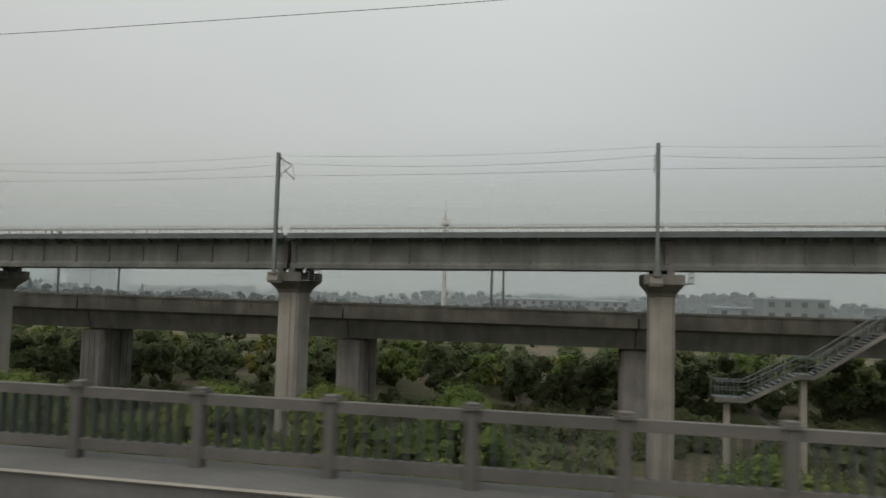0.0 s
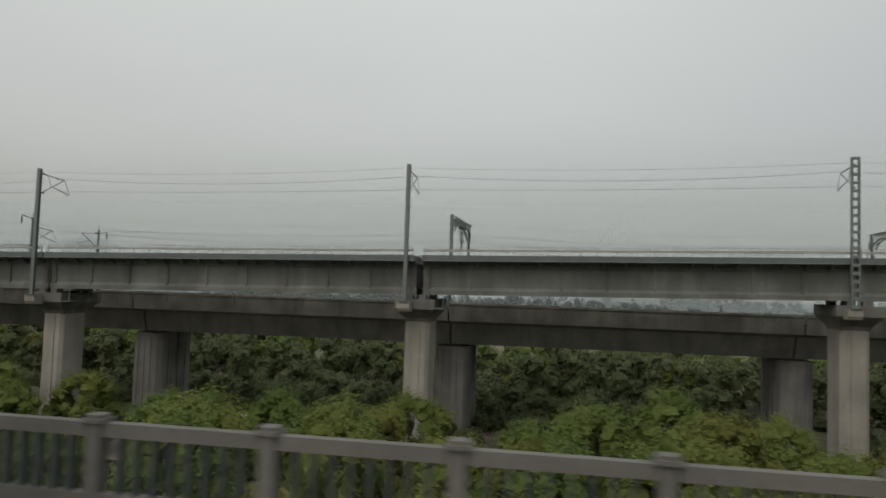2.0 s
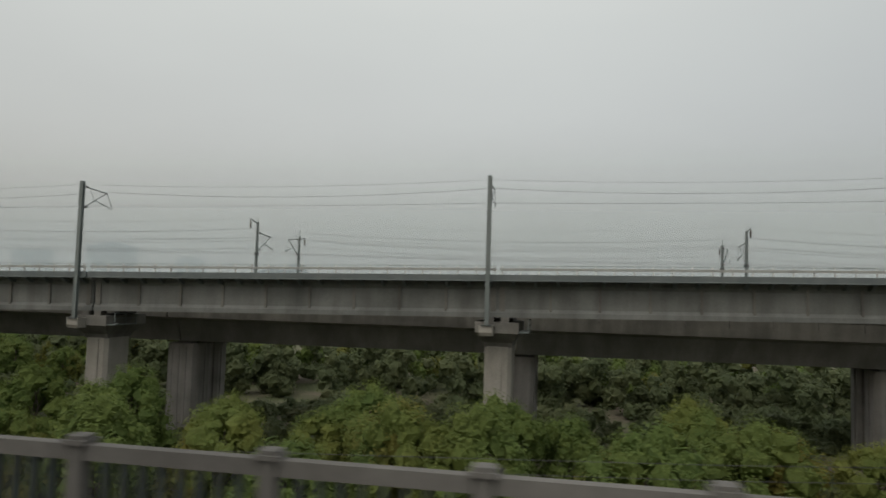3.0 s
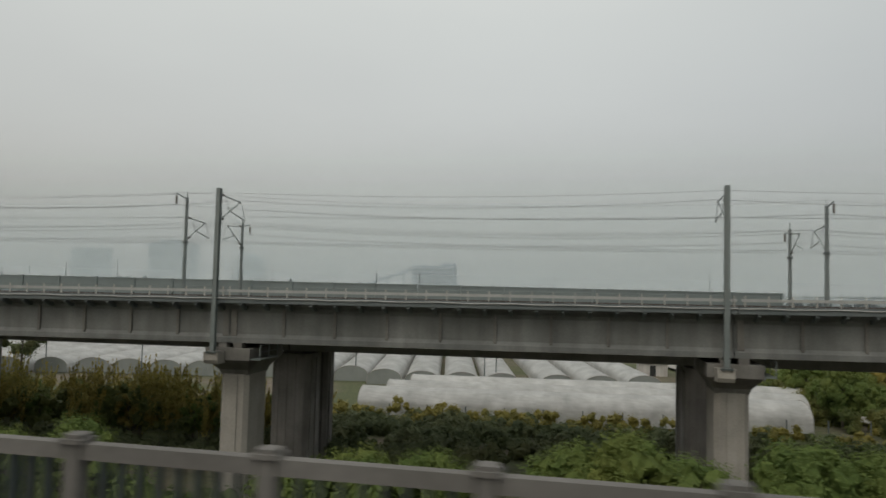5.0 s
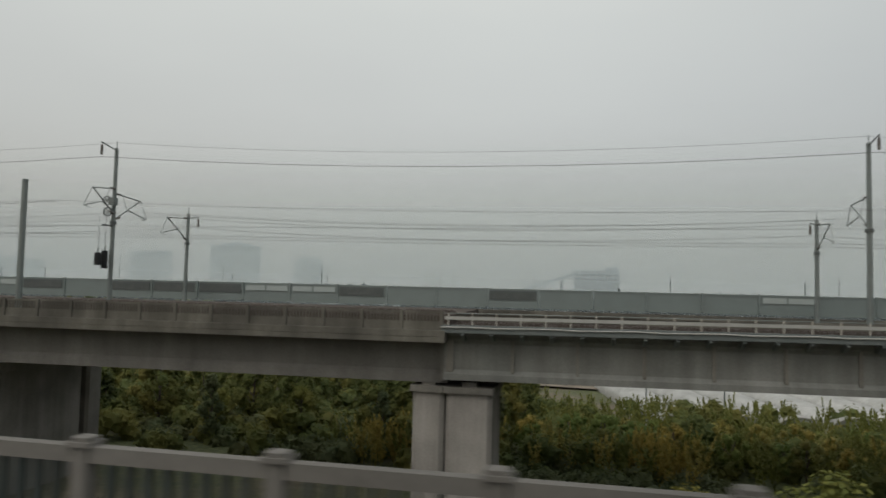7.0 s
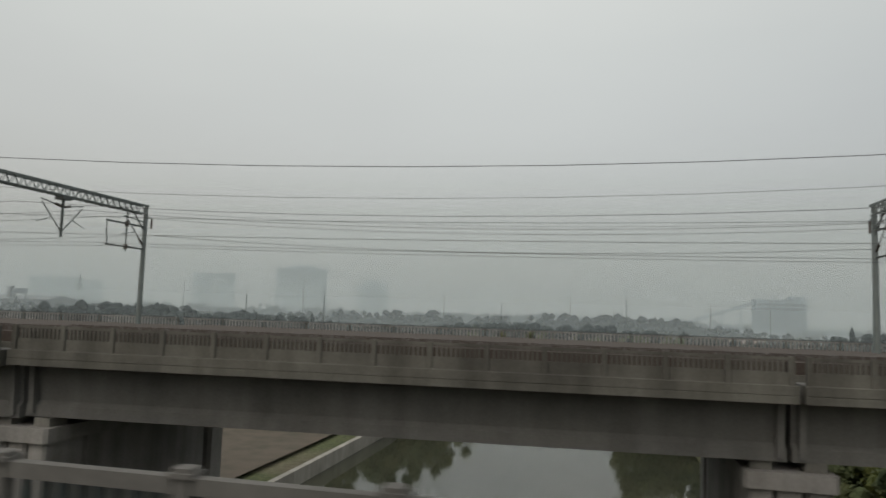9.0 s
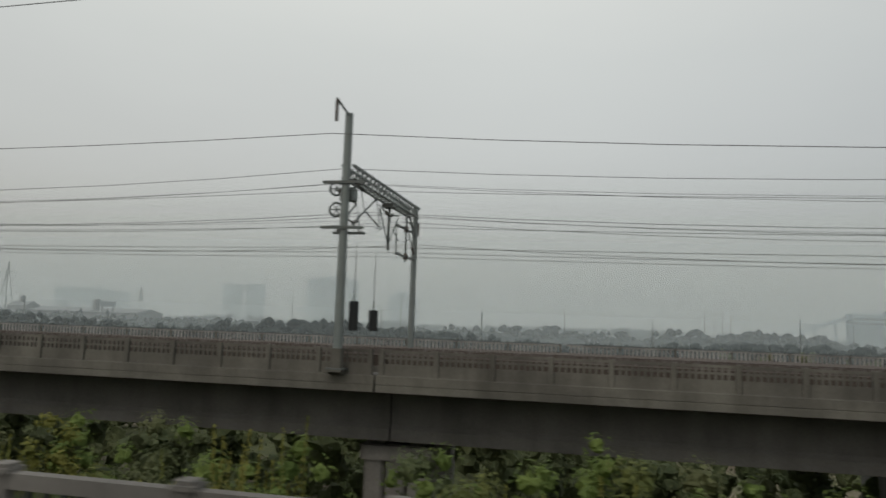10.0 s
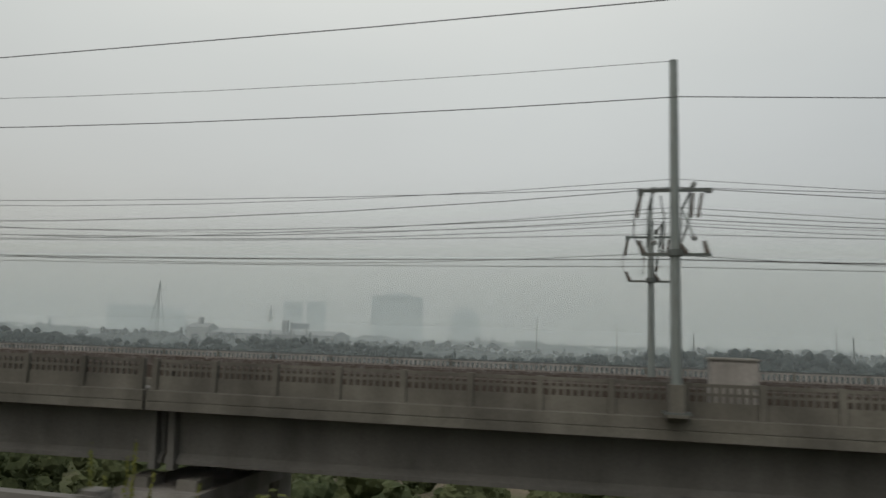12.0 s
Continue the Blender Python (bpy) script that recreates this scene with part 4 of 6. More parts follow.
def portal(x, yf, yr, base, beam, front, kit="", ledge=False):
    """Two masts and a lattice beam across the tracks, with a hanging post in the middle."""
    words = "steel portal gantry with a lattice beam"
    m = thing("portal_gantry", words + (" and balance weights" if kit else ""), "gantry", "portal gantries", at=pose(x, yf, base))
    d, z = yr - yf, beam - base
    part("post", pole_form(0.0 if ledge else -0.6, front - base, 0.2, 0.17), m_steel, m)
    if ledge:
        ledge_foot(m)
    part("post", Form().tube([(0, d, -0.6), (0, d, z + 0.1)], 0.19, 10, 0.15), m_steel, m)
    def sole(y):
        """Height of the bottom chord: level, or arched down to the posts."""
        u = abs(2 * y / d - 1)
        return z - 0.56 - (1.1 * max(0.0, (u - 0.3) / 0.7) ** 2.2 if kit == "low" else 0.0)
    ys = [0.15 + (d - 0.3) * k / 14 for k in range(15)]
    truss = part("beam", Form().box(-0.3, -0.2, 0.15, d - 0.1, z - 0.06, z + 0.06).box(0.2, 0.3, 0.15, d - 0.1, z - 0.06, z + 0.06)
                 .tube([(-0.25, y, sole(y)) for y in ys], 0.055, 5).tube([(0.25, y, sole(y)) for y in ys], 0.055, 5), m_steel, m)
    count = max(8, int(d / 0.62))
    for k in range(count):
        y0, y1 = 0.4 + (d - 0.9) * k / count, 0.4 + (d - 0.9) * (k + 1) / count
        for xx in (-0.25, 0.25):
            part("brace", Form().tube([(xx, y0, sole(y0)), (xx, (y0 + y1) / 2, z), (xx, y1, sole(y1))], 0.032, 4), m_steel, truss)
        part("rung", Form().box(-0.25, 0.25, y0 - 0.06, y0 + 0.06, sole(y0) - 0.04, sole(y0) + 0.02), m_steel, truss)
    if kit != "low":
        for yk, s in ((0.1, 1), (d - 0.1, -1)):
            part("knee", Form().tube([(0, yk, z - 1.7), (0, yk + 1.2 * s, z - 0.56)], 0.06, 6), m_steel, truss)
        drop = part("drop_post", Form().tube([(0, d - 1.9, z - 0.5), (0, d - 1.9, z - 3.3)], 0.05, 7), m_dark_steel, m)
        for zz in (z - 1.45, z - 3.0):
            part("arm", Form().box(-0.05, 0.05, d - 3.9, d - 0.1, zz - 0.05, zz + 0.05), m_dark_steel, drop)
            part("insulator", Form().tube([(0, d - 1.9, zz - 0.16), (0, d - 1.9, zz + 0.16)], 0.13, 9), m_insulator, drop)
        part("link", Form().tube([(0, d - 3.85, z - 1.4), (0, d - 3.85, z - 2.2), (0, d - 3.7, z - 3.0)], 0.035, 6), m_dark_steel, drop)
    mid = 0.55 * d
    hang = part("hanging_post", Form().tube([(0, mid, z - 0.55), (0, mid, z - 3.0)], 0.08, 8).box(-0.3, 0.3, mid - 0.35, mid + 0.35, z - 0.8, z - 0.6), m_dark_steel, m)
    for s in (-1, 1):
        part("arm", Form().tube([(0, mid, z - 1.2), (0, mid + 1.7 * s, z - 0.95)], 0.035).tube([(0, mid, z - 2.7), (0, mid + 1.6 * s, z - 1.1)], 0.035).tube([(0, mid + 0.8 * s, z - 1.9), (0, mid + 1.9 * s, z - 2.3)], 0.025), m_dark_steel, hang)
        part("insulator", Form().tube([(0, mid + 0.15 * s, z - 1.2), (0, mid + 0.6 * s, z - 1.1)], 0.08, 7), m_insulator, hang)
    arm = part("cantilever", Form().tube([(0, d - 0.15, z - 1.1), (0, d - 2.3, z - 0.95)], 0.035).tube([(0, d - 0.15, z - 2.7), (0, d - 2.0, z - 1.0)], 0.035).tube([(0, d - 1.0, z - 1.9), (0, d - 2.4, z - 2.2)], 0.025), m_steel, m)
    part("insulator", Form().tube([(0, d - 0.2, z - 2.65), (0, d - 0.6, z - 2.3)], 0.08, 7), m_insulator, arm)
    hook = part("feeder_arm", Form().tube([(0, d, z - 0.7), (0, d + 0.7, z - 0.7), (0, d + 0.7, z - 1.5)], 0.04), m_steel, m)
    part("insulator", Form().tube([(0, d + 0.7, z - 0.75), (0, d + 0.7, z - 1.5)], 0.07, 7), m_insulator, hook)
    if not kit:
        top = z + 1.75
        goal = part("top_frame", Form().tube([(-0.2, 2.2, z), (-0.08, 2.4, top)], 0.03, 5).tube([(0.2, 2.2, z), (0.08, 2.4, top)], 0.03, 5).tube([(-0.2, 4.2, z), (-0.08, 4.0, top)], 0.03, 5).tube([(0.2, 4.2, z), (0.08, 4.0, top)], 0.03, 5), m_steel, truss)
        part("bar", Form().box(-0.1, 0.1, 2.2, 4.2, top, top + 0.1), m_dark_steel, goal)
        part("bar", Form().box(-0.35, 0.35, 2.3, 2.5, z + 0.35, z + 0.5).box(-0.35, 0.35, 3.9, 4.1, z + 0.2, z + 0.35), m_steel, goal)
        part("insulator", Form().tube([(0, 3.1, top), (0, 3.1, top - 0.3)], 0.03, 6).tube([(0, 3.1, top - 0.25), (0, 3.1, top - 0.95)], 0.1, 8), m_insulator, goal)
    if kit == "weights":
        arm = part("feeder_arm", Form().tube([(0, 0, front - base - 0.1), (0, -1.5, front - base + 0.2)], 0.05), m_steel, m)
        part("insulator", Form().tube([(0, -1.45, front - base + 0.15), (0, -1.45, front - base - 0.75)], 0.08, 8), m_insulator, arm)
        for zz, reach in ((z - 0.75, 3.2), (z - 1.1, 2.4)):
            cantilever(m, reach, zz, 1, 0.35 if reach > 3 else -0.35, m_dark_steel)
        for zz in (z - 0.8, z - 2.75):
            part("crossarm", Form().box(-0.95, 0.95, -0.26, -0.16, zz - 0.06, zz + 0.06), m_dark_steel, m)
    if kit == "weights":
        pulley(m, -0.5, 0.25, z - 1.0)
        pulley(m, -0.5, 0.3, z - 1.9)
        part("box", Form().block(-0.35, 0.3, 0.2, 0.75, z - 1.5, z - 0.95, 0.05), m_steel, m)
        part("arm", Form().box(-0.5, 0.9, 0.05, 0.2, z - 3.0, z - 2.9), m_dark_steel, m)
        weights(m, 0.45, 0.5, 1.6, 1.25)
        weights(m, 1.1, 1.2, 1.6, 0.9)
    return m


def wire(points, sag, name, label, r=0.02, per=8):
    """A wire from support to support, hanging a little in between."""
    pts = []
    for p, q in zip(points, points[1:]):
        p, q = Vector(p), Vector(q)
        for k in range(per):
            s = k / per
            w = p.lerp(q, s)
            w.z -= 4 * sag * s * (1 - s)
            pts.append(w)
    pts.append(Vector(points[-1]))
    piece(name, Form().tube(pts, r * 0.6, 4), m_wire, label, "wire", group="overhead wires")


B_MASTS = [38, -10, -63, -114.4, -157.6, -203, -247.6, -296, -345.8, -394.9, -443.3, -492.3, -540.5, -588.5]
C_MASTS = [-637.8, -684.3, -736.7, -782.0, -823.6, -869.0, -911]
c_front = curve_of([-911, -869, -823.6, -782, -736.7, -684.3, -637.8], [19.4, 22.15, 25.1, 26.6, 27.6, 25.4, 30.9])
c_near = curve_of([-911, -869, -823.6, -782, -736.7, -684.3, -637.8], [0.83, 0.87, 0.93, 0.955, 0.975, 0.87, 1.0])
c_far = curve_of([-911, -869, -823.6, -782, -736.7, -684.3, -637.8], [0.92, 0.93, 0.955, 0.97, 1.018, 1.035, 1.0])


def near_z(x, z):
    return z if x > -600 else 15 + (z - 15) * c_near(x)


def far_z(x, z):
    return z if x > -600 else 15 + (z - 15) * c_far(x)


near_top = curve_of([-492, -443, -395, -247, 40], [24.15, 22.6, 21.75, 21.1, 20.9])


def build_lines():
    for x in B_MASTS:
        if x in (-114.4, -157.6):
            portal(x, y_bn(x), y_bf(x), 12.9, 22.1, 22.3, "low")
            continue
        kit = "weights" if x == -540.5 else ""
        wire_z = 21.0 if x < -480 else 20.1
        track_mast(x, y_bn(x), 12.6, near_top(x), wire_z, 1, near_top(x) - 0.15, 0.5, kit)
        track_mast(x, y_bf(x), 12.6, 20.6, 20.2, -1, 20.2, 0.6)
    portal(-637.8, 31.4, 44.3, 12.9, 21.9, 22.8, "weights")
    portal(-684.2, 25.4, 42.5, 12.82, 21.6, 22.0, "", True)
    portal(-736.6, 27.7, 39.4, 12.92, 21.6, 23.85, "weights", True)
    for x, top, kit in ((-782.0, 24.0, "cross"), (-823.6, 24.3, "cross"), (-869.0, 23.97, "cross"), (-911, 23, "")):
        base = z_c(x) - 0.88
        m = track_mast(x - 0.65 if x == -823.6 else x, c_front(x), base, top, near_z(x, 20.6), 1, top - 0.1 if x > -860 else 0, 0, kit, "masts of the wide viaduct", True)
        for dz, reach in ((-5.3, 2.9), (-5.0, 3.5)):
            cantilever(m, reach, near_z(x, 20.6) - base + (dz + 5.3) * 0.5, 1, -0.6 if dz < -5.1 else 0.6)
        plain = x > -800
        rear = track_mast(x, y_bf(x), 12.9, far_z(x, 21.0), far_z(x, 20.3), -1, far_z(x, 20.7) if plain else 0, 0.7, "" if plain else kit, "masts of the wide viaduct")
        if not plain:
            cantilever(rear, 3.9, far_z(x, 20.4) - 12.9, -1, 0.2)
        if x == -782.0:
            part("box", Form().block(-0.3, 0.1, -0.45, -0.15, 2.0, 2.65, 0.04), m_cabinet, m, "grey switch box on the mast")
    # the plain post where the single track joins
    m = thing("catenary_mast", "plain grey steel mast without any arm", "mast", at=pose(-543.8, 37.9, 12.6))
    part("pole", pole_form(-0.6, 8.75, 0.2, 0.18), m_steel, m)

    # viaduct A
    shift = [0.56, 0.25, 0.6, -0.31, -0.04, -0.49, -0.49, -0.37, -0.4, -0.4, -0.44, -0.37, -0.16, 0.18, 0.27, 0.81]
    xs = [5.42 - SPAN * n + (shift[n] if n >= 0 else 0.4) for n in range(-3, 16)]
    track = [(x, y_a(x) + 2.5, z_a(x)) for x in xs]
    end = [(-543.3, 40.2, 13.7), (-588.5, 37.0, 13.5)]
    wire([(x, y, z + 6.1) for x, y, z in track] + [(x, y, 20.3) for x, y, z in end], 0.55, "messenger_wire", "thin dark messenger wire above the single track")
    wire([(x, y, z + 4.95) for x, y, z in track] + [(x, y, 18.6) for x, y, z in end], 0.12, "contact_wire", "thin dark contact wire above the single track")
    wire([(x, y_a(x) - 0.3, z_a(x) + 6.3) for x in xs], 0.35, "earth_wire", "thin earth wire along the mast tops", 0.014)
    # double track, both tracks, and the feeders along the masts
    allx = B_MASTS + C_MASTS
    yn = lambda x: y_bn(x) if x > -600 else c_front(x)
    t1 = lambda x: y_bf(x) - 6.6 if x > -600 else y_bf(x) - 5.6
    t2 = lambda x: y_bf(x) - 2.7
    for yy, dz in ((t1, 0.0), (t2, 0.05)):
        wire([(x, yy(x), far_z(x, 20.0 if x > -600 else 20.3) + dz) for x in allx], 0.75, "messenger_wire", "dark messenger wire above the double track", 0.021)
        wire([(x, yy(x), far_z(x, 18.4) + dz) for x in allx], 0.15, "contact_wire", "dark contact wire above the double track", 0.021)
    shrink = lambda x: (yn(x) - 1.5) / (yn(x) - 0.75)
    feeder = [(x, yn(x) - 1.5, 15 - 15 * shrink(x) + shrink(x) * (near_top(x) - 0.7 if x > -600 else near_z(x, {-637.8: 22.0, -684.3: 22.35, -736.7: 22.95}[x]))) for x in B_MASTS + C_MASTS[:3]]
    wire(feeder, 0.75, "feeder_wire", "dark feeder wire along the mast tops", 0.026)
    wire(feeder[-1:] + [(x, yn(x) - 1.5, z) for x, z in ((-782.0, 22.5), (-823.6, 22.55), (-869.0, 22.25), (-911, 21.95))], 0.45, "feeder_wire", "dark feeder wire along the front mast tops", 0.026)
    wire([(x, yn(x), near_top(x) + 0.4 if x > -600 else near_z(x, 20.3 if x == -823.6 else 20.9)) for x in allx], 0.8, "earth_wire", "thin earth wire along the mast tops", 0.014)
    wire([(x, y_bf(x) + 0.7, far_z(x, 19.5)) for x in allx], 0.7, "feeder_wire", "dark feeder wire behind the far masts", 0.024)
    wire([(x, y_bf(x) + 0.7, far_z(x, 20.6 if x > -600 else 21.1)) for x in allx], 0.6, "earth_wire", "thin earth wire behind the far masts", 0.014)
    wire([(x, c_front(x), near_z(x, 25.3)) for x in (-869.0, -911)], 0.5, "earth_wire", "thin wire from the highest mast top", 0.016)
    # the third track, over the wide viaduct
    c3 = [-543.3, -588.5] + C_MASTS
    wire([(x, y_a(x) + 3.1, near_z(x, 20.2) if x != -684.3 else 20.2) for x in c3], 0.7, "messenger_wire", "dark messenger wire above the near track", 0.021)
    wire([(x, y_a(x) + 3.1, near_z(x, 18.5) if x != -684.3 else 18.5) for x in c3], 0.15, "contact_wire", "dark contact wire above the near track", 0.021)
    wire([(x, y_a(x) + 2.3, near_z(x, 19.4) if x != -684.3 else 19.4) for x in c3], 0.3, "cross_wire", "dark wire anchored beside the near track", 0.018)
    for dz, name, r in ((0.0, "feeder_wire", 0.02), (-0.62, "earth_wire", 0.014)):
        wire([(-684.3, 28.6, 21.8 + dz), (-736.7, 27.6, 21.4 + dz), (-782.0, 26.6, 21.05 + dz), (-823.6, 25.1, 20.0 + dz), (-869.0, 22.1, 19.85 + dz), (-911, 19.4, 19.1 + dz)], 0.8, name, "thin dark wire along the front masts", r)
    wire([(x, c_front(x), near_z(x, z)) for x, z in ((-684.3, 20.5), (-736.8, 20.6), (-782.0, 20.1), (-823.6, 20.0), (-869.0, 20.6), (-911, 20.6))], 0.35, "earth_wire", "thin wire along the front masts", 0.016)


# ---- masts beside our own track ----
def own_mast(x, y, kind):
    words = {"tee": "steel mast with a crossarm and two insulators", "plain": "plain round grey steel mast", "weights": "steel tensioning mast with two black weight stacks"}[kind]
    m = thing("catenary_mast", words, "mast", "masts beside our own track", at=pose(x, y, 12.36))
    part("pole", pole_form(0, 9.0, 0.15, 0.125), m_mast_dark, m)
    part("foot", Form().tube([(0, 0, 0), (0, 0, 0.12)], 0.36, 10).tube([(0, 0, 0.12), (0, 0, 0.3)], 0.27, 10, 0.2), m_dark_steel, m)
    if kind == "tee":
        z = 5.65
        arm = part("crossarm", Form().box(-1.05, 1.05, -0.06, 0.06, z - 0.06, z + 0.06), m_dark_steel, m)
        for s in (-1, 1):
            part("insulator", Form().tube([(0.95 * s, 0, z), (1.04 * s, 0, z + 0.75)], 0.1, 8), m_insulator, arm)
        if x == -35.1:
            part("guy", Form().tube([(-0.1, 0, 7.2), (-6.2, 0.1, 0.2)], 0.009, 5), m_steel, m)
        band = part("band", Form().tube([(0, 0, 1.6), (0, 0, 2.0)], 0.165, 10), m_cabinet, m, "pale number band")
        for k in range(3):
            part("bar", Form().box(-0.09, 0.09, -0.2, -0.17, 1.66 + 0.11 * k, 1.72 + 0.11 * k), m_dark_steel, band)
    if kind == "weights":
        part("crossarm", Form().box(-0.2, 0.78, -0.04, 0.04, 4.79, 4.87), m_dark_steel, m)
        for dx, z, tall in ((0.5, 2.3, 1.02), (1.0, 2.05, 1.22)):
            weights(m, dx, 0, z, tall, 0.12, 1.4)
        part("counter_box", Form().block(-0.25, 0.0, -0.2, 0.2, 5.3, 5.9, 0.04), m_steel, m)
        for dx in (0.0, 0.55):
            part("guy", Form().tube([(-0.15, 0, 5.75 - dx), (-5.6, 0.3, 0.3 - dx * 0.4)], 0.009, 5), m_steel, m)


def cabinet(x, y, z, w, d, h, label, group="", lid=True, skin=None, cover=None):
    c = thing("equipment_cabinet", label, "cabinet", group, at=pose(x, y, z))
    part("body", Form().block(-w / 2, w / 2, -d / 2, d / 2, 0, h, 0.03), skin or m_cabinet, c)
    if lid:
        part("lid", Form().block(-w / 2 - 0.06, w / 2 + 0.06, -d / 2 - 0.06, d / 2 + 0.06, h, h + 0.05, 0.03).block(-w / 2, w / 2, -d / 2, d / 2, h + 0.05, h + 0.08, 0.03, 0.05), cover or m_cabinet_top, c, "overhanging lid")
    part("door", Form().box(-w / 2 + 0.06, w / 2 - 0.06, -d / 2 - 0.02, -d / 2 + 0.001, 0.08, h - 0.06), skin or m_cabinet, c)
    part("handle", Form().box(w / 2 - 0.16, w / 2 - 0.12, -d / 2 - 0.05, -d / 2 - 0.015, h * 0.45, h * 0.6), m_dark_steel, c)


def build_own_masts():
    spots = [(9, 9.0, "tee"), (-35.1, 8.7, "tee"), (-80.1, 8.15, "tee"), (-122, 7.2, "tee"), (-167, 6.2, "tee"), (-213, 5.35, "tee"), (-258.5, 5.2, "tee"), (-304, 5.1, "tee"), (-349, 5.1, "plain"), (-394.2, 5.1, "plain"),
             (-410.3, 5.1, "weights"), (-443.2, 5.1, "plain"), (-491, 5.1, "plain"), (-540, 5.1, "plain"), (-588, 5.1, "plain"), (-628, 5.1, "plain"), (-668.4, 5.1, "weights"), (-716.2, 5.1, "plain"), (-764.08, 5.0, "weights"), (-812.5, 5.0, "plain"), (-861, 5.0, "tee"), (-909, 5.0, "plain")]
    for x, y, kind in spots:
        own_mast(x, y, kind)
    own_mast(-81.7, 7.3, "plain")
    wire([(x, y - 0.15 if x > -200 else 4.95, 19.1 if x > -300 else 17.75 if x < -830 else 18.05) for x, y, k in spots], 0.45, "feeder_wire", "dark wire close beside our own track", 0.008)
    wire([(x, y_f(x) + 0.5, 13.9 if x < -170 and x > -240 else 12.9) for x in range(-150, -330, -30)], 0.25, "cable", "thin cable slung outside the fence", 0.004, 5)
    wire([(x, y_f(x) + 0.8, 13.7 if x < -170 and x > -240 else 12.8) for x in range(-150, -330, -30)], 0.3, "cable", "thin cable slung outside the fence", 0.004, 5)
    # boxes on the walkway
    cabinet(-198.1, 5.3, 12.36, 1.15, 0.6, 1.86, "tall grey equipment cabinet with a pale lid")
    for x, y, w, h in ((-30.2, 8.0, 0.5, 0.4), (-29.2, 8.0, 0.7, 0.42), (-28.1, 8.05, 0.3, 0.45), (-114.1, 6.45, 0.72, 0.62)):
        cabinet(x, y, 12.36, w, 0.45, h, "low grey trackside box on the walkway", "boxes on the walkway", True, m_dark_steel, m_cabinet)
    stay = thing("guy_anchor", "slanting pale steel stay on a short stub post", "stay", at=pose(-109.0, 7.0, 12.36))
    part("stub", Form().block(-0.06, 0.06, -0.06, 0.06, 0, 0.75, 0.02), m_steel, stay)
    part("stay_bar", Form().tube([(-0.38, 0.02, 0.0), (0.16, 0.1, 1.0)], 0.06, 6), m_conduit, stay)
    # posts of a track sign by the wide viaduct: loudspeaker horn and grey equipment hoods
    for x, y, w, h in ((-699.2, 28.0, 1.25, 1.15), (-705.1, 27.6, 1.3, 0.72)):
        hood = thing("equipment_hood", "grey sloping equipment hood between the tracks", "equipment hood", "hoods between the tracks", at=pose(x, y, 13.1))
        part("body", Form().prism([(-0.5, 0.0), (0.5, 0.0), (0.35, h), (-0.35, h)], -w * 0.5, w * 0.28).prism([(-0.4, 0.0), (0.4, 0.0), (0.3, 0.12), (-0.3, 0.12)], -w * 0.95, -w * 0.5), m_cabinet, hood)
        part("slope", Form().add([(-w * 0.95, -0.45, 0.1), (-w * 0.5, -0.45, 0.1), (-w * 0.4, -0.36, h), (-w * 0.2, -0.36, h), (-w * 0.95, 0.45, 0.1), (-w * 0.5, 0.45, 0.1), (-w * 0.4, 0.36, h), (-w * 0.2, 0.36, h)],
                                 [(0, 1, 3, 2), (4, 6, 7, 5), (0, 2, 6, 4), (2, 3, 7, 6), (1, 5, 7, 3), (0, 4, 5, 1)]), m_cabinet, hood)
        part("cap", Form().box(-w * 0.42, w * 0.12, -0.42, 0.42, h, h + 0.14), m_dark_steel, hood)
        if h > 1:
            part("horn", Form().tube([(0.3, 0, h - 0.25), (0.95, 0, h - 0.28)], 0.07, 8).tube([(0.9, 0, h - 0.28), (1.3, 0, h - 0.28)], 0.12, 10, 0.24), m_dark_steel, hood, "black loudspeaker horn")
    cabinet(-867.1, 24.0, 12.85, 1.45, 0.7, 1.75, "tall weathered grey-brown cabinet behind the parapet", "", True, m_old, m_cap)
    for x in (-843, -838.5, -833, -852, -829, -846.8):
        cabinet(x, y_a(x) + 1.0, 12.72, 0.55, 0.4, 0.42, "small grey box on the far walkway", "boxes on the viaduct", False)


build_lines()
build_own_masts()

# ---- trees and bushes ----
def ico(level):
    bm = bmesh.new()
    bmesh.ops.create_icosphere(bm, subdivisions=level, radius=1.0)
    v = np.array([p.co for p in bm.verts])
    f = np.array([[p.index for p in q.verts] for q in bm.faces])
    bm.free()
    return v, f


BALL = ico(2)


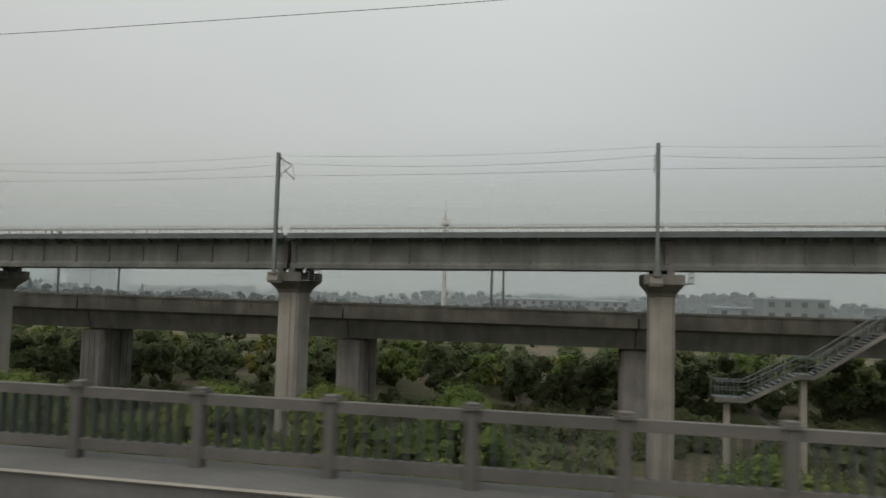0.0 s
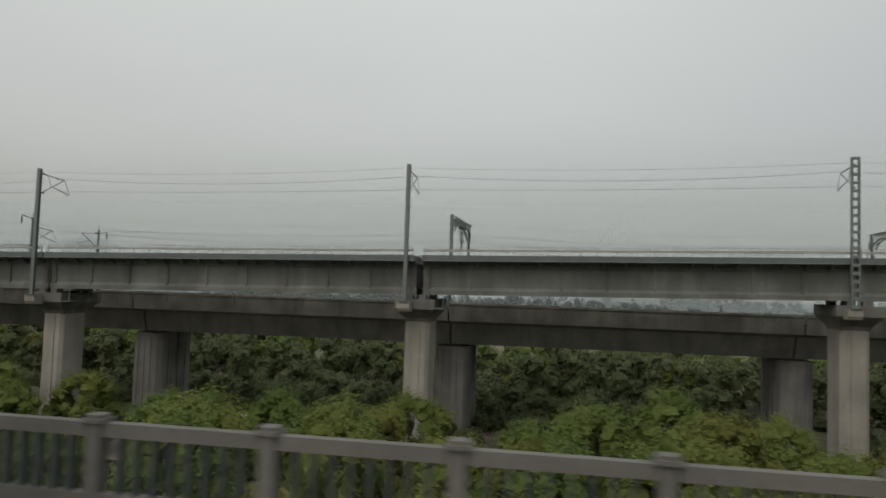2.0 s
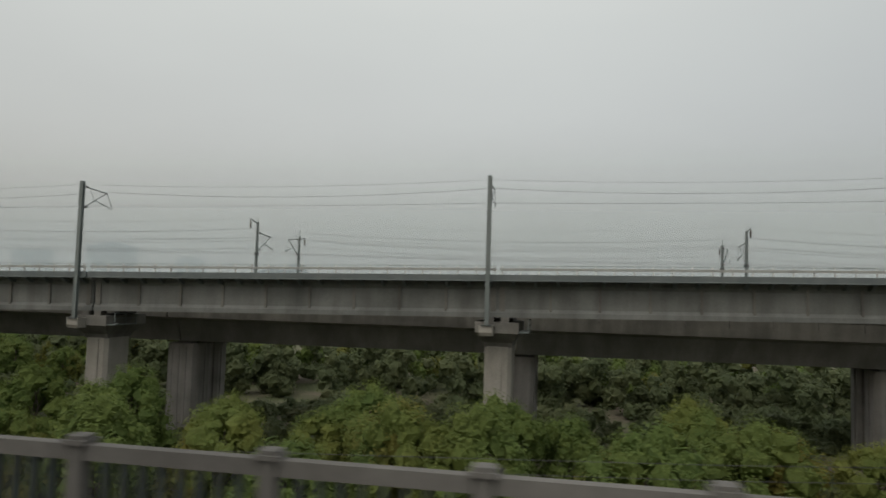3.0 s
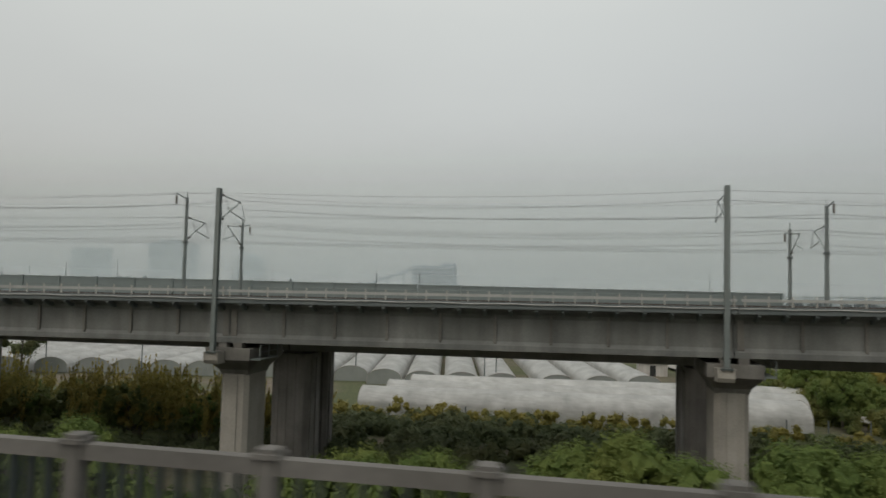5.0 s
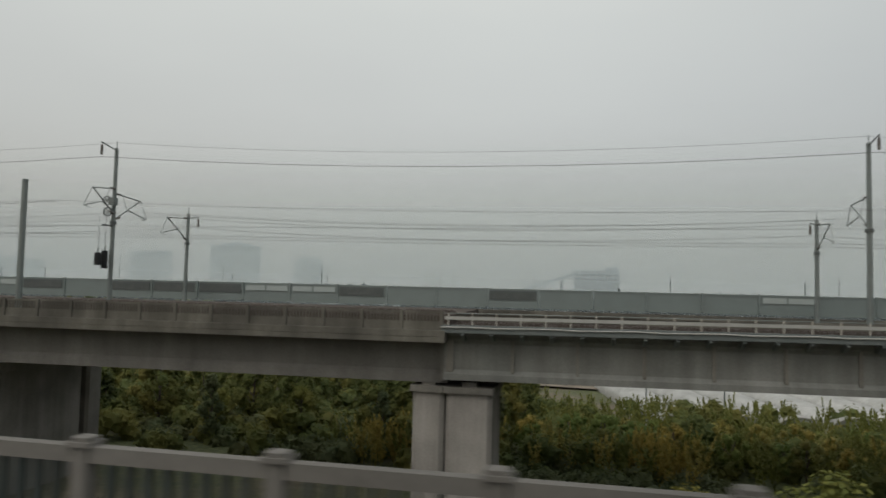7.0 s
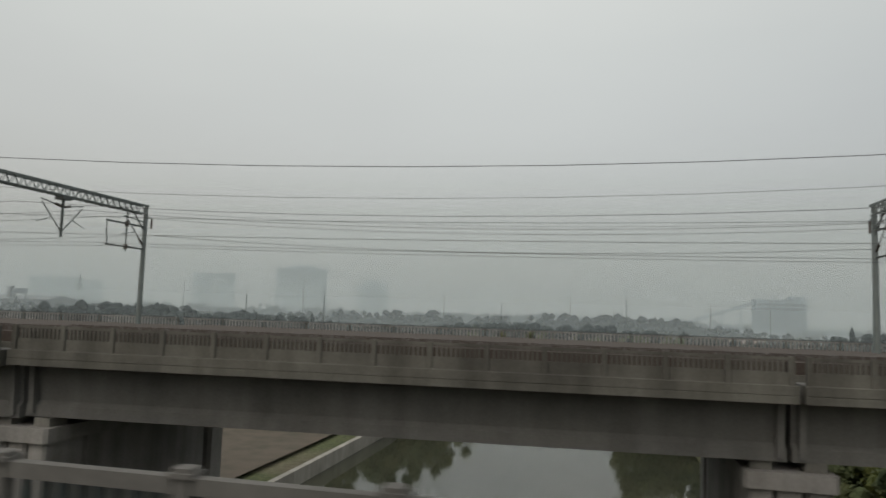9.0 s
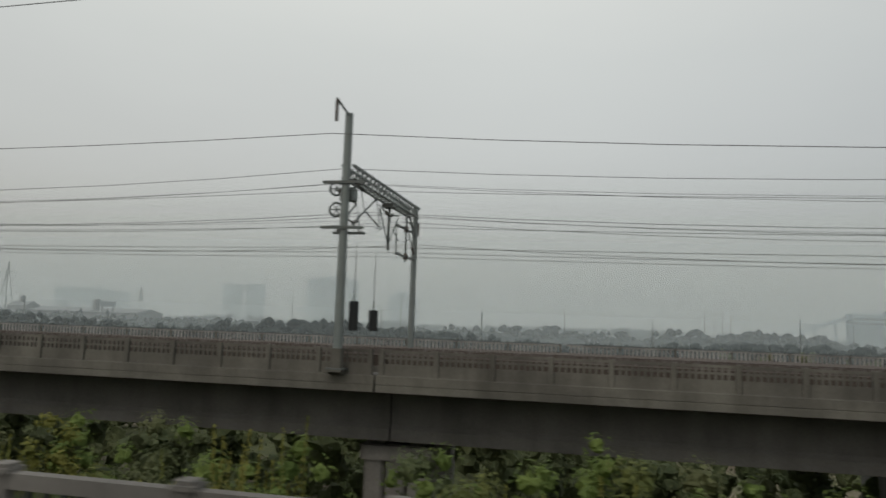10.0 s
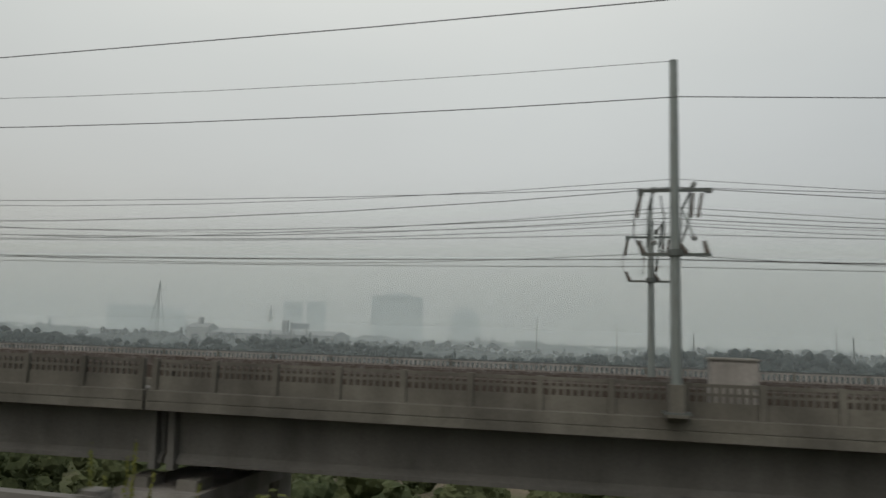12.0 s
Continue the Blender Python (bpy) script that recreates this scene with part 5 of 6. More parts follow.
def leaf_mesh(name, mat, seed, lumps, count, size, core=0.6):
    """Crown lumps (rows of x, y, z, radius): a small inner core under sprays of leaves that turn up to the light."""
    rs = np.random.RandomState(seed)
    lumps = np.array(lumps, dtype=float)
    share = lumps[:, 3] ** 2
    unit = lambda a: a / np.linalg.norm(a, axis=1)[:, None]
    count = int(count * 0.95) + 12 * len(lumps)
    pick = rs.choice(len(lumps), count, p=share / share.sum())
    out = np.zeros((count, 3))
    if len(lumps) < 60:
        out = unit(lumps[pick, :3] - lumps[:, :3].mean(axis=0) + 0.01) * 0.8
    d = unit(rs.normal(size=(count, 3)) + out + np.array((0, 0, 0.55)))
    p = lumps[pick, :3] + d * (lumps[pick, 3] * (0.62 + 0.55 * rs.rand(count)))[:, None]
    n = unit(d * 0.8 + rs.normal(size=(count, 3)) * 0.22 + np.array((0, -0.12, 0.42)))
    a = unit(np.cross(n, rs.normal(size=(count, 3))))
    b = np.cross(n, a)
    s = (0.92 * size * (0.55 + 0.9 * rs.rand(count)))[:, None]
    v = [np.stack([p - a * s, p + b * s * 0.66, p + a * s, p - b * s * 0.66], axis=1).reshape(-1, 3)]
    f = [(np.arange(count)[:, None] * 4 + np.array((0, 1, 2, 0, 2, 3))).reshape(-1)]
    ball, tri = BALL
    k = len(lumps)
    grow = (lumps[:, 3] * core)[:, None] * (1 + 0.9 * (rs.rand(k, len(ball)) - 0.5))
    v.append((lumps[:, None, :3] + ball[None] * grow[:, :, None]).reshape(-1, 3))
    f.append((tri[None] + (np.arange(k) * len(ball))[:, None, None]).reshape(-1) + 4 * count)
    v, f = np.concatenate(v), np.concatenate(f)
    me = bpy.data.meshes.new(name)
    me.vertices.add(len(v))
    me.vertices.foreach_set("co", v.ravel())
    me.loops.add(len(f))
    me.loops.foreach_set("vertex_index", f.astype(np.int32))
    me.polygons.add(len(f) // 3)
    me.polygons.foreach_set("loop_start", np.arange(0, len(f), 3, dtype=np.int32))
    me.polygons.foreach_set("use_smooth", np.zeros(len(f) // 3, dtype=bool))
    me.materials.append(mat)
    me.update(calc_edges=True)
    return me


def make_tree(name, label, seed, height, radius, mat, leaves=2600, size=0.2, trunk=0.3, tall=0.8, lumps=24):
    """A tapered trunk, limbs, and a crown of leaf lumps with gaps; trunk: the bare share of the height."""
    rng = random.Random(seed)
    t = thing(name, label, "tree")
    bend = [(0, 0, -0.4), (rng.uniform(-.1, .1), rng.uniform(-.1, .1), height * 0.3), (rng.uniform(-.3, .3), rng.uniform(-.3, .3), height * 0.65), (0, 0, height * 0.85)]
    mid, half = height * (trunk + 1) / 2, height * (1 - trunk) / 2
    spots = []
    for k in range(lumps):
        z = -1 + 2 * (k + 0.5) / lumps
        a = k * 2.4 + rng.uniform(-0.5, 0.5)
        w = math.sqrt(max(0.05, 1 - z * z)) * (1.0 if tall < 1 else (0.62 - 0.38 * z))
        r = radius * rng.uniform(0.26, 0.42)
        out = radius * w * rng.uniform(0.5, 0.88)
        spots.append(((out * math.cos(a), out * math.sin(a), mid + z * half * 0.86), r))
    wood = Form().tube(bend, 0.035 * height * 0.5 + 0.05, 7, 0.04)
    for c, r in spots[::4]:
        wood.tube([(0, 0, max(height * trunk * 0.8, c[2] - r * 2.2)), (c[0] * 0.5, c[1] * 0.5, c[2] - r * 0.8), c], 0.07, 5, 0.02)
    part("trunk", wood, m_bark, t)
    part("crown", leaf_mesh("crown", mat, seed, [(*c, r) for c, r in spots], leaves, size), mat, t)
    return t


def make_bush(name, label, seed, height, radius, mat, leaves=1300, size=0.16):
    rng = random.Random(seed)
    t = thing(name, label, "bush")
    spots = []
    for k in range(12):
        a, out = k * 2.4, radius * math.sqrt((k + 0.5) / 12) * 0.8
        r = radius * rng.uniform(0.28, 0.42)
        spots.append(((out * math.cos(a), out * math.sin(a), max(r * 0.6, (height - r) * rng.uniform(0.45, 1.0) * (1.1 - 0.5 * out / radius))), r))
    wood = Form()
    for c, r in spots[::2]:
        wood.tube([(c[0] * 0.2, c[1] * 0.2, -0.2), (c[0] * 0.6, c[1] * 0.6, c[2] * 0.6), c], 0.04, 5, 0.015)
    part("stems", wood, m_bark, t)
    part("foliage", leaf_mesh("foliage", mat, seed, [(*c, r) for c, r in spots], leaves, size), mat, t)
    return t


class Grove:
    """Several forms of one plant, planted again and again."""

    def __init__(self, forms, group):
        self.forms, self.used, self.group = forms, set(), group

    def plant(self, rng, x, y, z=0.0, size=1.0):
        k = rng.randrange(len(self.forms))
        f = self.forms[k]
        at = pose(x, y, z, 0, 0, rng.uniform(0, 360))
        if k in self.used and -183.4 < x < -176.2 and y < 70:
            return None     # the paved gap with parked cars stays clear
        if k not in self.used:
            self.used.add(k)
            f.matrix_basis = at
            f["group"] = self.group
            f.scale = (size,) * 3
            return f
        c = copy_thing(f, at)
        c.scale = (size * rng.uniform(0.94, 1.06), size * rng.uniform(0.94, 1.06), size * rng.uniform(0.92, 1.08))
        return c


def scatter(rng, grove, x0, x1, y0, y1, gap, size, keep=None, jitter=0.35, z=0.0):
    nx, ny = max(1, int(abs(x1 - x0) / gap)), max(1, int(abs(y1 - y0) / gap))
    for i in range(nx):
        for j in range(ny):
            x = x0 + (x1 - x0) * (i + 0.5 + rng.uniform(-jitter, jitter)) / nx
            y = y0 + (y1 - y0) * (j + 0.5 + rng.uniform(-jitter, jitter)) / ny
            if keep and not keep(x, y):
                continue
            grove.plant(rng, x, y, z, size * rng.uniform(0.82, 1.15))


def clear_of_piers(x, y):
    """True where no pier of A or B stands."""
    k = round((6.0 - x) / SPAN)
    near = abs(x - (6.0 - SPAN * k)) < 2.6
    return not (near and (y_a(x) - 1 < y < y_a(x) + 6 or y_bn(x) < y < y_bf(x) + 1))


def thicket(name, label, mat, seed, x0, x1, y0, y1, count, height, radius, leaves, size, keep=None, lift=0.35, core=0.66):
    """Dense growth that nobody could count: ragged crowns from the ground up, in one mesh."""
    rng = random.Random(seed)
    lumps = []
    for _ in range(count):
        x, y = rng.uniform(x0, x1), rng.uniform(y0, y1)
        if keep and not keep(x, y):
            continue
        h = height * rng.uniform(0.72, 1.12)
        for k in range(5):
            r = radius * rng.uniform(0.34, 0.55)
            a, out = rng.uniform(0, 6.283), radius * rng.uniform(0.1, 0.8)
            z = h * rng.uniform(lift, 1.0)
            lumps.append((x + out * math.cos(a), y + out * math.sin(a), max(r * 0.4, z - r), r))
    ob = new(name, leaf_mesh(name, mat, seed, lumps, leaves, size, core))
    return tagged(ob, label, "thicket", kind="stuff")


def plumes(name, label, mat, seed, x0, x1, y0, y1, count, height, spread, leaves, size, keep=None, low=0.0):
    """Crowded saplings nobody could count: slender shoots that fan up into feathery tips, in one mesh."""
    rs = np.random.RandomState(seed)
    shoots = []
    for _ in range(count):
        x, y = rs.uniform(x0, x1), rs.uniform(y0, y1)
        if keep and not keep(x, y):
            continue
        h = height * rs.uniform(0.72, 1.1)
        for k in range(5):
            a, out = rs.uniform(0, 6.283), spread * rs.uniform(0.2, 1.0)
            shoots.append((x, y, h * 0.15, x + out * math.cos(a), y + out * math.sin(a), h * rs.uniform(0.75, 1.0)))
    shoots = np.array(shoots)
    unit = lambda a: a / np.linalg.norm(a, axis=1)[:, None]
    pick = rs.randint(0, len(shoots), leaves)
    u = low + (1 - low) * rs.rand(leaves) ** 0.75
    stem = shoots[pick, :3] + (shoots[pick, 3:] - shoots[pick, :3]) * u[:, None]
    side = unit(rs.normal(size=(leaves, 3)))
    p = stem + side * (spread * 0.5 * (1.08 - u) * rs.rand(leaves))[:, None]
    n = unit(side * 0.6 + rs.normal(size=(leaves, 3)) * 0.25 + np.array((0, -0.25, 0.55)))
    a = unit(np.cross(n, np.cross(n, unit(shoots[pick, 3:] - shoots[pick, :3]) + 0.3 * side)))
    b = np.cross(n, a)
    s = (size * (0.6 + 0.8 * rs.rand(leaves)))[:, None]
    v = np.stack([p - a * s * 1.2, p + b * s * 0.5, p + a * s * 1.2, p - b * s * 0.5], axis=1).reshape(-1, 3)
    form = Form()
    form.v, form.f = [tuple(q) for q in v.tolist()], [(4 * i, 4 * i + 1, 4 * i + 2, 4 * i + 3) for i in range(leaves)]
    for row in shoots[::2].tolist():
        form.tube([tuple(row[:2]) + (0.0,), tuple(row[3:])], 0.03, 3, 0.008)
    return tagged(new(name, form.mesh(name, mat)), label, "thicket", kind="stuff")


def build_plants():
    rng = random.Random(11)
    camphor = Grove([make_tree("camphor_tree", "dense rounded green tree below the viaduct", s, 8.6, 3.2, m_green, 6200, 0.095, 0.18, 0.8, 38) for s in (1, 2, 3)], "green trees beside the viaduct")
    light = Grove([make_tree("young_tree", "yellow-green tree with a loose crown", s, 8.0, 2.7, m_lime, 4600, 0.092, 0.18, 0.8, 30) for s in (14, 15)], "yellow-green trees beside the viaduct")
    dark = Grove([make_tree("broadleaf_tree", "dark green tree behind the viaduct", s, 8.2, 2.8, m_mixed, 3000, 0.14, 0.2, 0.8, 26) for s in (4, 5)], "dark trees by the river")
    nursery = Grove([make_tree("nursery_tree", w + " young nursery tree in a row", s, 4.0, 1.7, m, 1700, 0.11, 0.22, 0.8, 13) for s, m, w in ((7, m_yellow, "yellow-leaved"), (8, m_yellow, "yellowing"), (9, m_green, "green-leaved"), (10, m_green, "fresh green"), (12, m_mixed, "dull green"))], "trees of the nursery rows")
    green_bush = Grove([make_bush("bush", "rounded green bush under the viaduct", s, 4.4, 3.0, m_green, 3000, 0.125) for s in (23, 24)], "green bushes")
    pale_bush = Grove([make_bush("tall_bush", "tall yellow-green bush beside the fence", s, 5.2, 2.4, m_lime, 3900, 0.09) for s in (25, 26)], "yellow-green bushes")
    orange = Grove([make_bush("autumn_bush", "orange-leaved autumn bush below the fence", s, 5.0, 2.6, m_orange, 2400, 0.11) for s in (27,)], "orange bushes")
    cone = Grove([make_tree("conifer", "slim dark conifer behind the viaduct", s, 7.0, 1.5, m_deep, 1800, 0.12, 0.08, 1.5, 24) for s in (31, 32)], "conifers")

    # the green strip in front of viaduct A
    def strip(x, y):
        return clear_of_piers(x, y) and not (-183.5 < x < -177.5)

    def clearing(x, y):
        return clear_of_piers(x, y) and not (-183 < x < -175.6 and y < 66)
    scatter(rng, camphor, -5, -300, 42, 49, 5.6, 0.87, strip)
    scatter(rng, camphor, -25, -300, 30, 41, 5.8, 0.9, strip)
    scatter(rng, light, -105, -300, 30, 45, 9.5, 0.95, strip)
    scatter(rng, green_bush, 40, -30, 26, 48, 6.5, 1.25, strip)
    scatter(rng, pale_bush, 10, -310, 19, 30, 8.5, 1.35, strip)
    thicket("thicket", "dark undergrowth along the viaduct strip", m_deep, 61, 45, -305, 17, 52, 300, 3.2, 3.6, 40000, 0.16, clearing, 0.05)
    # the wood behind viaduct B, and bushes between A and B
    thicket("thicket", "dark bushes between the two viaducts", m_deep, 62, 40, -318, 57, 90, 520, 2.6, 2.7, 98000, 0.18, clearing, 0.05)
    thicket("wood", "dark mixed wood behind the viaduct", m_deep, 63, 120, -320, 89, 120, 720, 8.2, 2.9, 230000, 0.21, None, 0.25)
    thicket("wood", "lighter green tree tops in the wood", m_green, 64, 120, -320, 97, 122, 190, 7.9, 2.6, 42000, 0.2, None, 0.5)
    thicket("wood", "yellowing tree tops in the wood", m_lime, 65, 120, -320, 96, 118, 45, 7.4, 2.3, 12000, 0.18, None, 0.55)
    # beside the lane
    scatter(rng, camphor, -286, -321, 83, 103, 5.4, 0.74)
    scatter(rng, light, -285, -320, 82, 98, 7.5, 0.76)
    thicket("thicket", "mixed undergrowth beside the lane", m_green, 66, -284, -320, 56, 82, 90, 1.3, 2.2, 18000, 0.15, clear_of_piers, 0.05)
    thicket("wood", "mixed trees along the lane", m_yellow, 67, -284, -325, 100, 150, 130, 6.0, 2.9, 32000, 0.2, None, 0.2)
    scatter(rng, camphor, -331.5, -337, 83, 100, 4.6, 0.74)
    lane_x = curve_of([56, 66, 73, 81, 91, 109, 127, 170], [-317.0, -318.5, -322.8, -326.8, -330.7, -335.5, -341.7, -352])
    thicket("thicket", "green growth along the verge of the lane", m_green, 88, -316, -340, 82, 125, 240, 5.0, 2.0, 30000, 0.14, lambda x, y: 2.4 < x - lane_x(y) < 9, 0.15)
    thicket("thicket", "rough growth between the lane and the tunnels", m_mixed, 89, -328, -352, 80, 125, 170, 3.6, 1.8, 22000, 0.14, lambda x, y: -7 < x - lane_x(y) < -2.4, 0.1)
    for x, y, s in ((-321.2, 92, 0.66), (-319.0, 97, 0.72), (-322.0, 101, 0.7), (-318.0, 90, 0.62), (-323.8, 112, 0.7)):
        camphor.plant(rng, x, y, 0, s)
    # thickets before the plastic tunnels
    thicket("thicket", "dark scrub before the plastic tunnels", m_deep, 68, -326, -395, 57, 74, 280, 2.2, 2.2, 46000, 0.14, clear_of_piers, 0.05)
    scatter(rng, green_bush, -313, -392, 31, 41, 8.0, 1.12, clear_of_piers)
    thicket("thicket", "dark undergrowth below our fence", m_deep, 69, -306, -445, 14, 44, 280, 3.0, 2.8, 44000, 0.15, clear_of_piers, 0.05)
    thicket("reeds", "dry yellow weeds before the tunnels", m_yellow, 70, -335, -392, 72, 75.5, 90, 2.6, 1.3, 11000, 0.09, clear_of_piers, 0.1)
    # nursery rows
    for row, size in ((61.5, 0.84), (65.5, 0.82), (69.5, 0.72), (74.0, 0.6)):
        scatter(rng, nursery, -393, -514, row - 0.9, row + 0.9, 2.7, size, clear_of_piers)
    thicket("thicket", "dark weeds between the nursery rows", m_deep, 71, -393, -514, 51, 59, 170, 1.0, 2.0, 22000, 0.13, clear_of_piers, 0.05)
    scatter(rng, pale_bush, -468, -506, 24, 33, 4.4, 1.48)
    scatter(rng, green_bush, -448, -520, 22, 34, 9, 1.1)
    for x, y, s in ((-466.3, 32, 1.95), (-462.8, 31, 1.7), (-459.5, 30, 1.55), (-456.0, 29, 1.5), (-451.5, 27, 1.55), (-447.2, 25, 1.5), (-518, 28, 1.25)):
        orange.plant(rng, x, y, 0, s)
    # darker trees behind the wide viaduct, up to the river
    scatter(rng, dark, -513, -632, 62, 84, 6.6, 0.84)
    plumes("thicket", "yellow-green saplings grown thick behind the rows", m_lime, 82, -474, -530, 57, 84, 280, 4.0, 1.5, 64000, 0.14, clear_of_piers)
    thicket("thicket", "dull green saplings grown thick behind the viaduct", m_mixed, 83, -476, -632, 57, 86, 260, 4.2, 2.7, 80000, 0.16, clear_of_piers, 0.15)
    plumes("thicket", "yellowing saplings grown into one dense mass", m_yellow, 84, -398, -454, 59, 68, 210, 6.9, 1.3, 62000, 0.13, clear_of_piers)
    plumes("thicket", "yellow-brown saplings at the end of the row", m_yellow, 86, -388, -398, 59, 66, 34, 5.2, 1.3, 11000, 0.13, clear_of_piers)
    plumes("thicket", "yellow shrubs in the front nursery row", m_yellow, 95, -455, -486, 57.5, 61.5, 70, 4.3, 1.3, 20000, 0.12, clear_of_piers)
    plumes("thicket", "yellow-orange shrubs in the front nursery row", m_yellow, 96, -498, -528, 56.5, 61, 55, 4.3, 1.3, 17000, 0.12, clear_of_piers)
    thicket("thicket", "dull green saplings grown into one dense mass", m_mixed, 85, -394, -456, 59, 67, 60, 4.6, 2.0, 26000, 0.13, clear_of_piers, 0.2)
    thicket("thicket", "dull green trees closing the view behind the rows", m_mixed, 87, -524, -632, 88, 104, 150, 6.8, 2.6, 34000, 0.17, None, 0.2)
    scatter(rng, cone, -513, -560, 59, 65, 8, 0.85)
    scatter(rng, light, -512, -545, 60, 68, 6.0, 0.62)
    thicket("thicket", "dark undergrowth behind the wide viaduct", m_deep, 72, -512, -634, 56, 90, 220, 2.3, 2.4, 30000, 0.16, None, 0.05)
    thicket("thicket", "weedy growth below our fence", m_yellow, 73, -445, -634, 14, 30, 200, 2.8, 2.2, 40000, 0.13, None, 0.05)
    thicket("wood", "dark trees on the river bank", m_deep, 74, -600, -637, 46, 130, 170, 8.0, 2.9, 50000, 0.19, None, 0.15)
    thicket("wood", "dark trees along the water", m_deep, 75, -677.5, -735, 84, 150, 190, 9.0, 3.0, 56000, 0.2, None, 0.1)
    thicket("wood", "dark trees where the river bends", m_deep, 76, -630, -690, 205, 240, 110, 10.0, 3.2, 22000, 0.28, None, 0.1)
    scatter(rng, green_bush, -598, -636, 20, 34, 7, 1.0)
    thicket("wood", "dark trees leaning over the river edge", m_deep, 79, -636, -649, 86, 140, 60, 8.0, 2.6, 22000, 0.18, None, 0.35)
    thicket("wood", "dark wood beyond the wide viaduct", m_deep, 80, -728, -1010, 66, 120, 380, 9.0, 3.2, 120000, 0.27, None, 0.1)
    for x, y, s in ((-331.5, 36, 0.84), (-327.6, 35, 0.8), (-324.2, 36, 0.76), (-336.0, 37, 0.78), (-320.5, 37, 0.7), (-374.2, 35, 0.78), (-370.6, 35, 0.78), (-363.5, 35, 0.82), (-360.8, 34, 0.9), (-357.8, 35, 0.88), (-353, 35, 0.9), (-349.5, 36, 0.86), (-345, 36, 0.8), (-395, 34, 0.75), (-391, 35, 0.8), (-408, 34, 0.72), (-418, 33, 0.78), (-424, 33, 0.8)):
        camphor.plant(rng, x, y, 0, s)
    camphor.plant(rng, -185.0, 51, 0, 0.84)
    for x, y, s in ((-182.8, 48, 0.93), (-179.9, 47.5, 0.9), (-176.6, 48, 0.92)):
        green_bush.plant(rng, x, y, 0, s)
    thicket("thicket", "dark bushes behind the parked cars", m_deep, 98, -125, -205, 75, 92, 120, 3.6, 2.4, 26000, 0.17, clear_of_piers, 0.1)
    for x, y, s in ((-454.0, 58, 0.86), (-457.5, 60, 0.74), (-450.8, 60, 0.72)):
        dark.plant(rng, x, y, 0, s)
    # thicket between our line and the wide viaduct, beyond the river
    front = lambda x: 25.6 if x > -712 else y_a(x)
    near = lambda x, y: 3.4 < front(x) - y < 10
    beside = lambda x, y: 1.6 < front(x) - y < 4.2
    thicket("thicket", "dark green growth close beside the wide viaduct", m_deep, 91, -682, -935, 11, 26, 900, 10.3, 1.7, 110000, 0.085, beside, 0.55, 0.5)
    # Bank bushes, grown into a taller dark mass that stands for the viaduct's shade.
    thicket("thicket", "dark bank bushes massed for the shade under the viaduct", m_deep, 94, -680, -706, 17, 23.5, 90, 10.5, 1.5, 34000, 0.075, None, 0.6, 0.5)
    thicket("thicket", "dull green growth crowded below the wide viaduct", m_mixed, 92, -682, -935, 9, 22, 700, 10.6, 1.2, 150000, 0.08, near, 0.55, 0.42)
    thicket("thicket", "yellowing growth crowded below the wide viaduct", m_lime, 93, -688, -935, 9, 22, 700, 10.5, 1.1, 150000, 0.075, near, 0.6, 0.4)
    thicket("thicket", "mixed green growth filling the strip before the viaduct", m_green, 97, -694, -775, 14, 24, 420, 10.7, 1.3, 90000, 0.075, None, 0.55, 0.45)
    plumes("thicket", "yellow-green growth with feathery tips below the viaduct", m_lime, 77, -690, -930, 9, 22, 560, 11.0, 1.0, 110000, 0.07, near, 0.6)
    plumes("thicket", "yellow feathery growth in front of the wide viaduct", m_yellow, 81, -766, -838, 9, 19, 240, 11.2, 1.0, 80000, 0.065, near, 0.62)
    thicket("thicket", "shaded growth under the wide viaduct", m_deep, 78, -690, -950, 38, 64, 560, 8.4, 2.6, 150000, 0.13, None, 0.1)
    # a lone bare-limbed tree by the tunnels
    make_tree("broadleaf_tree", "dark spreading tree with thin foliage beside tunnels", 41, 8.5, 3.6, m_deep, 1300, 0.15, 0.35, 0.8, 16).matrix_basis = pose(-447.5, 92.5, 0)


# ---- plastic tunnels of the nursery ----
def tunnel(length, width, height):
    """A barrel of film over hoops, closed at the near end with a framed door; it runs back along +y."""
    g = thing("polytunnel", "long white plastic-covered growing tunnel", "greenhouse", "growing tunnels of the nursery")
    k = 12
    arc = [(-width / 2 * math.cos(math.pi * i / k), 0.75 * height * math.sin(math.pi * i / k) ** 0.8 + 0.25 * height * (1 if 0 < i < k else 0)) for i in range(k + 1)]
    rows = int(length / 2.5) + 1
    verts = []
    for r in range(rows):
        sink = 0.05 * (r % 2)
        verts += [(x * (1 - 0.01 * (r % 2)), length * r / (rows - 1), z - (sink if z > 0.5 else 0)) for x, z in arc]
    n = k + 1
    cover = Form().add(verts, [(r * n + i, r * n + i + 1, (r + 1) * n + i + 1, (r + 1) * n + i) for r in range(rows - 1) for i in range(k)])
    part("cover", cover, m_film, g, smooth=True)
    for y in (0.0, length):
        wall = Form().add([(x, y, z) for x, z in arc], [tuple(range(n))])
        end = part("end_wall", wall, m_film_end, g, "grey film end wall")
        part("hoop", Form().tube([(x, y - 0.03, z + 0.02) for x, z in arc], 0.05, 5), m_rail_paint, end)
    part("door", Form().box(-0.5, 0.5, -0.06, -0.02, 0, 1.5), m_film_end, g, "grey film door in a frame")
    return g


def build_nursery():
    front = curve_of([-500, -487, -481, -475, -469.5, -463, -456, -440, -424, -412, -399, -390, -372, -361, -352], [78, 80, 81.5, 84.5, 87, 90, 91.5, 98, 100, 104, 104, 101, 104, 106, 110])
    base = tunnel(95, 5.3, 2.35)
    first = True
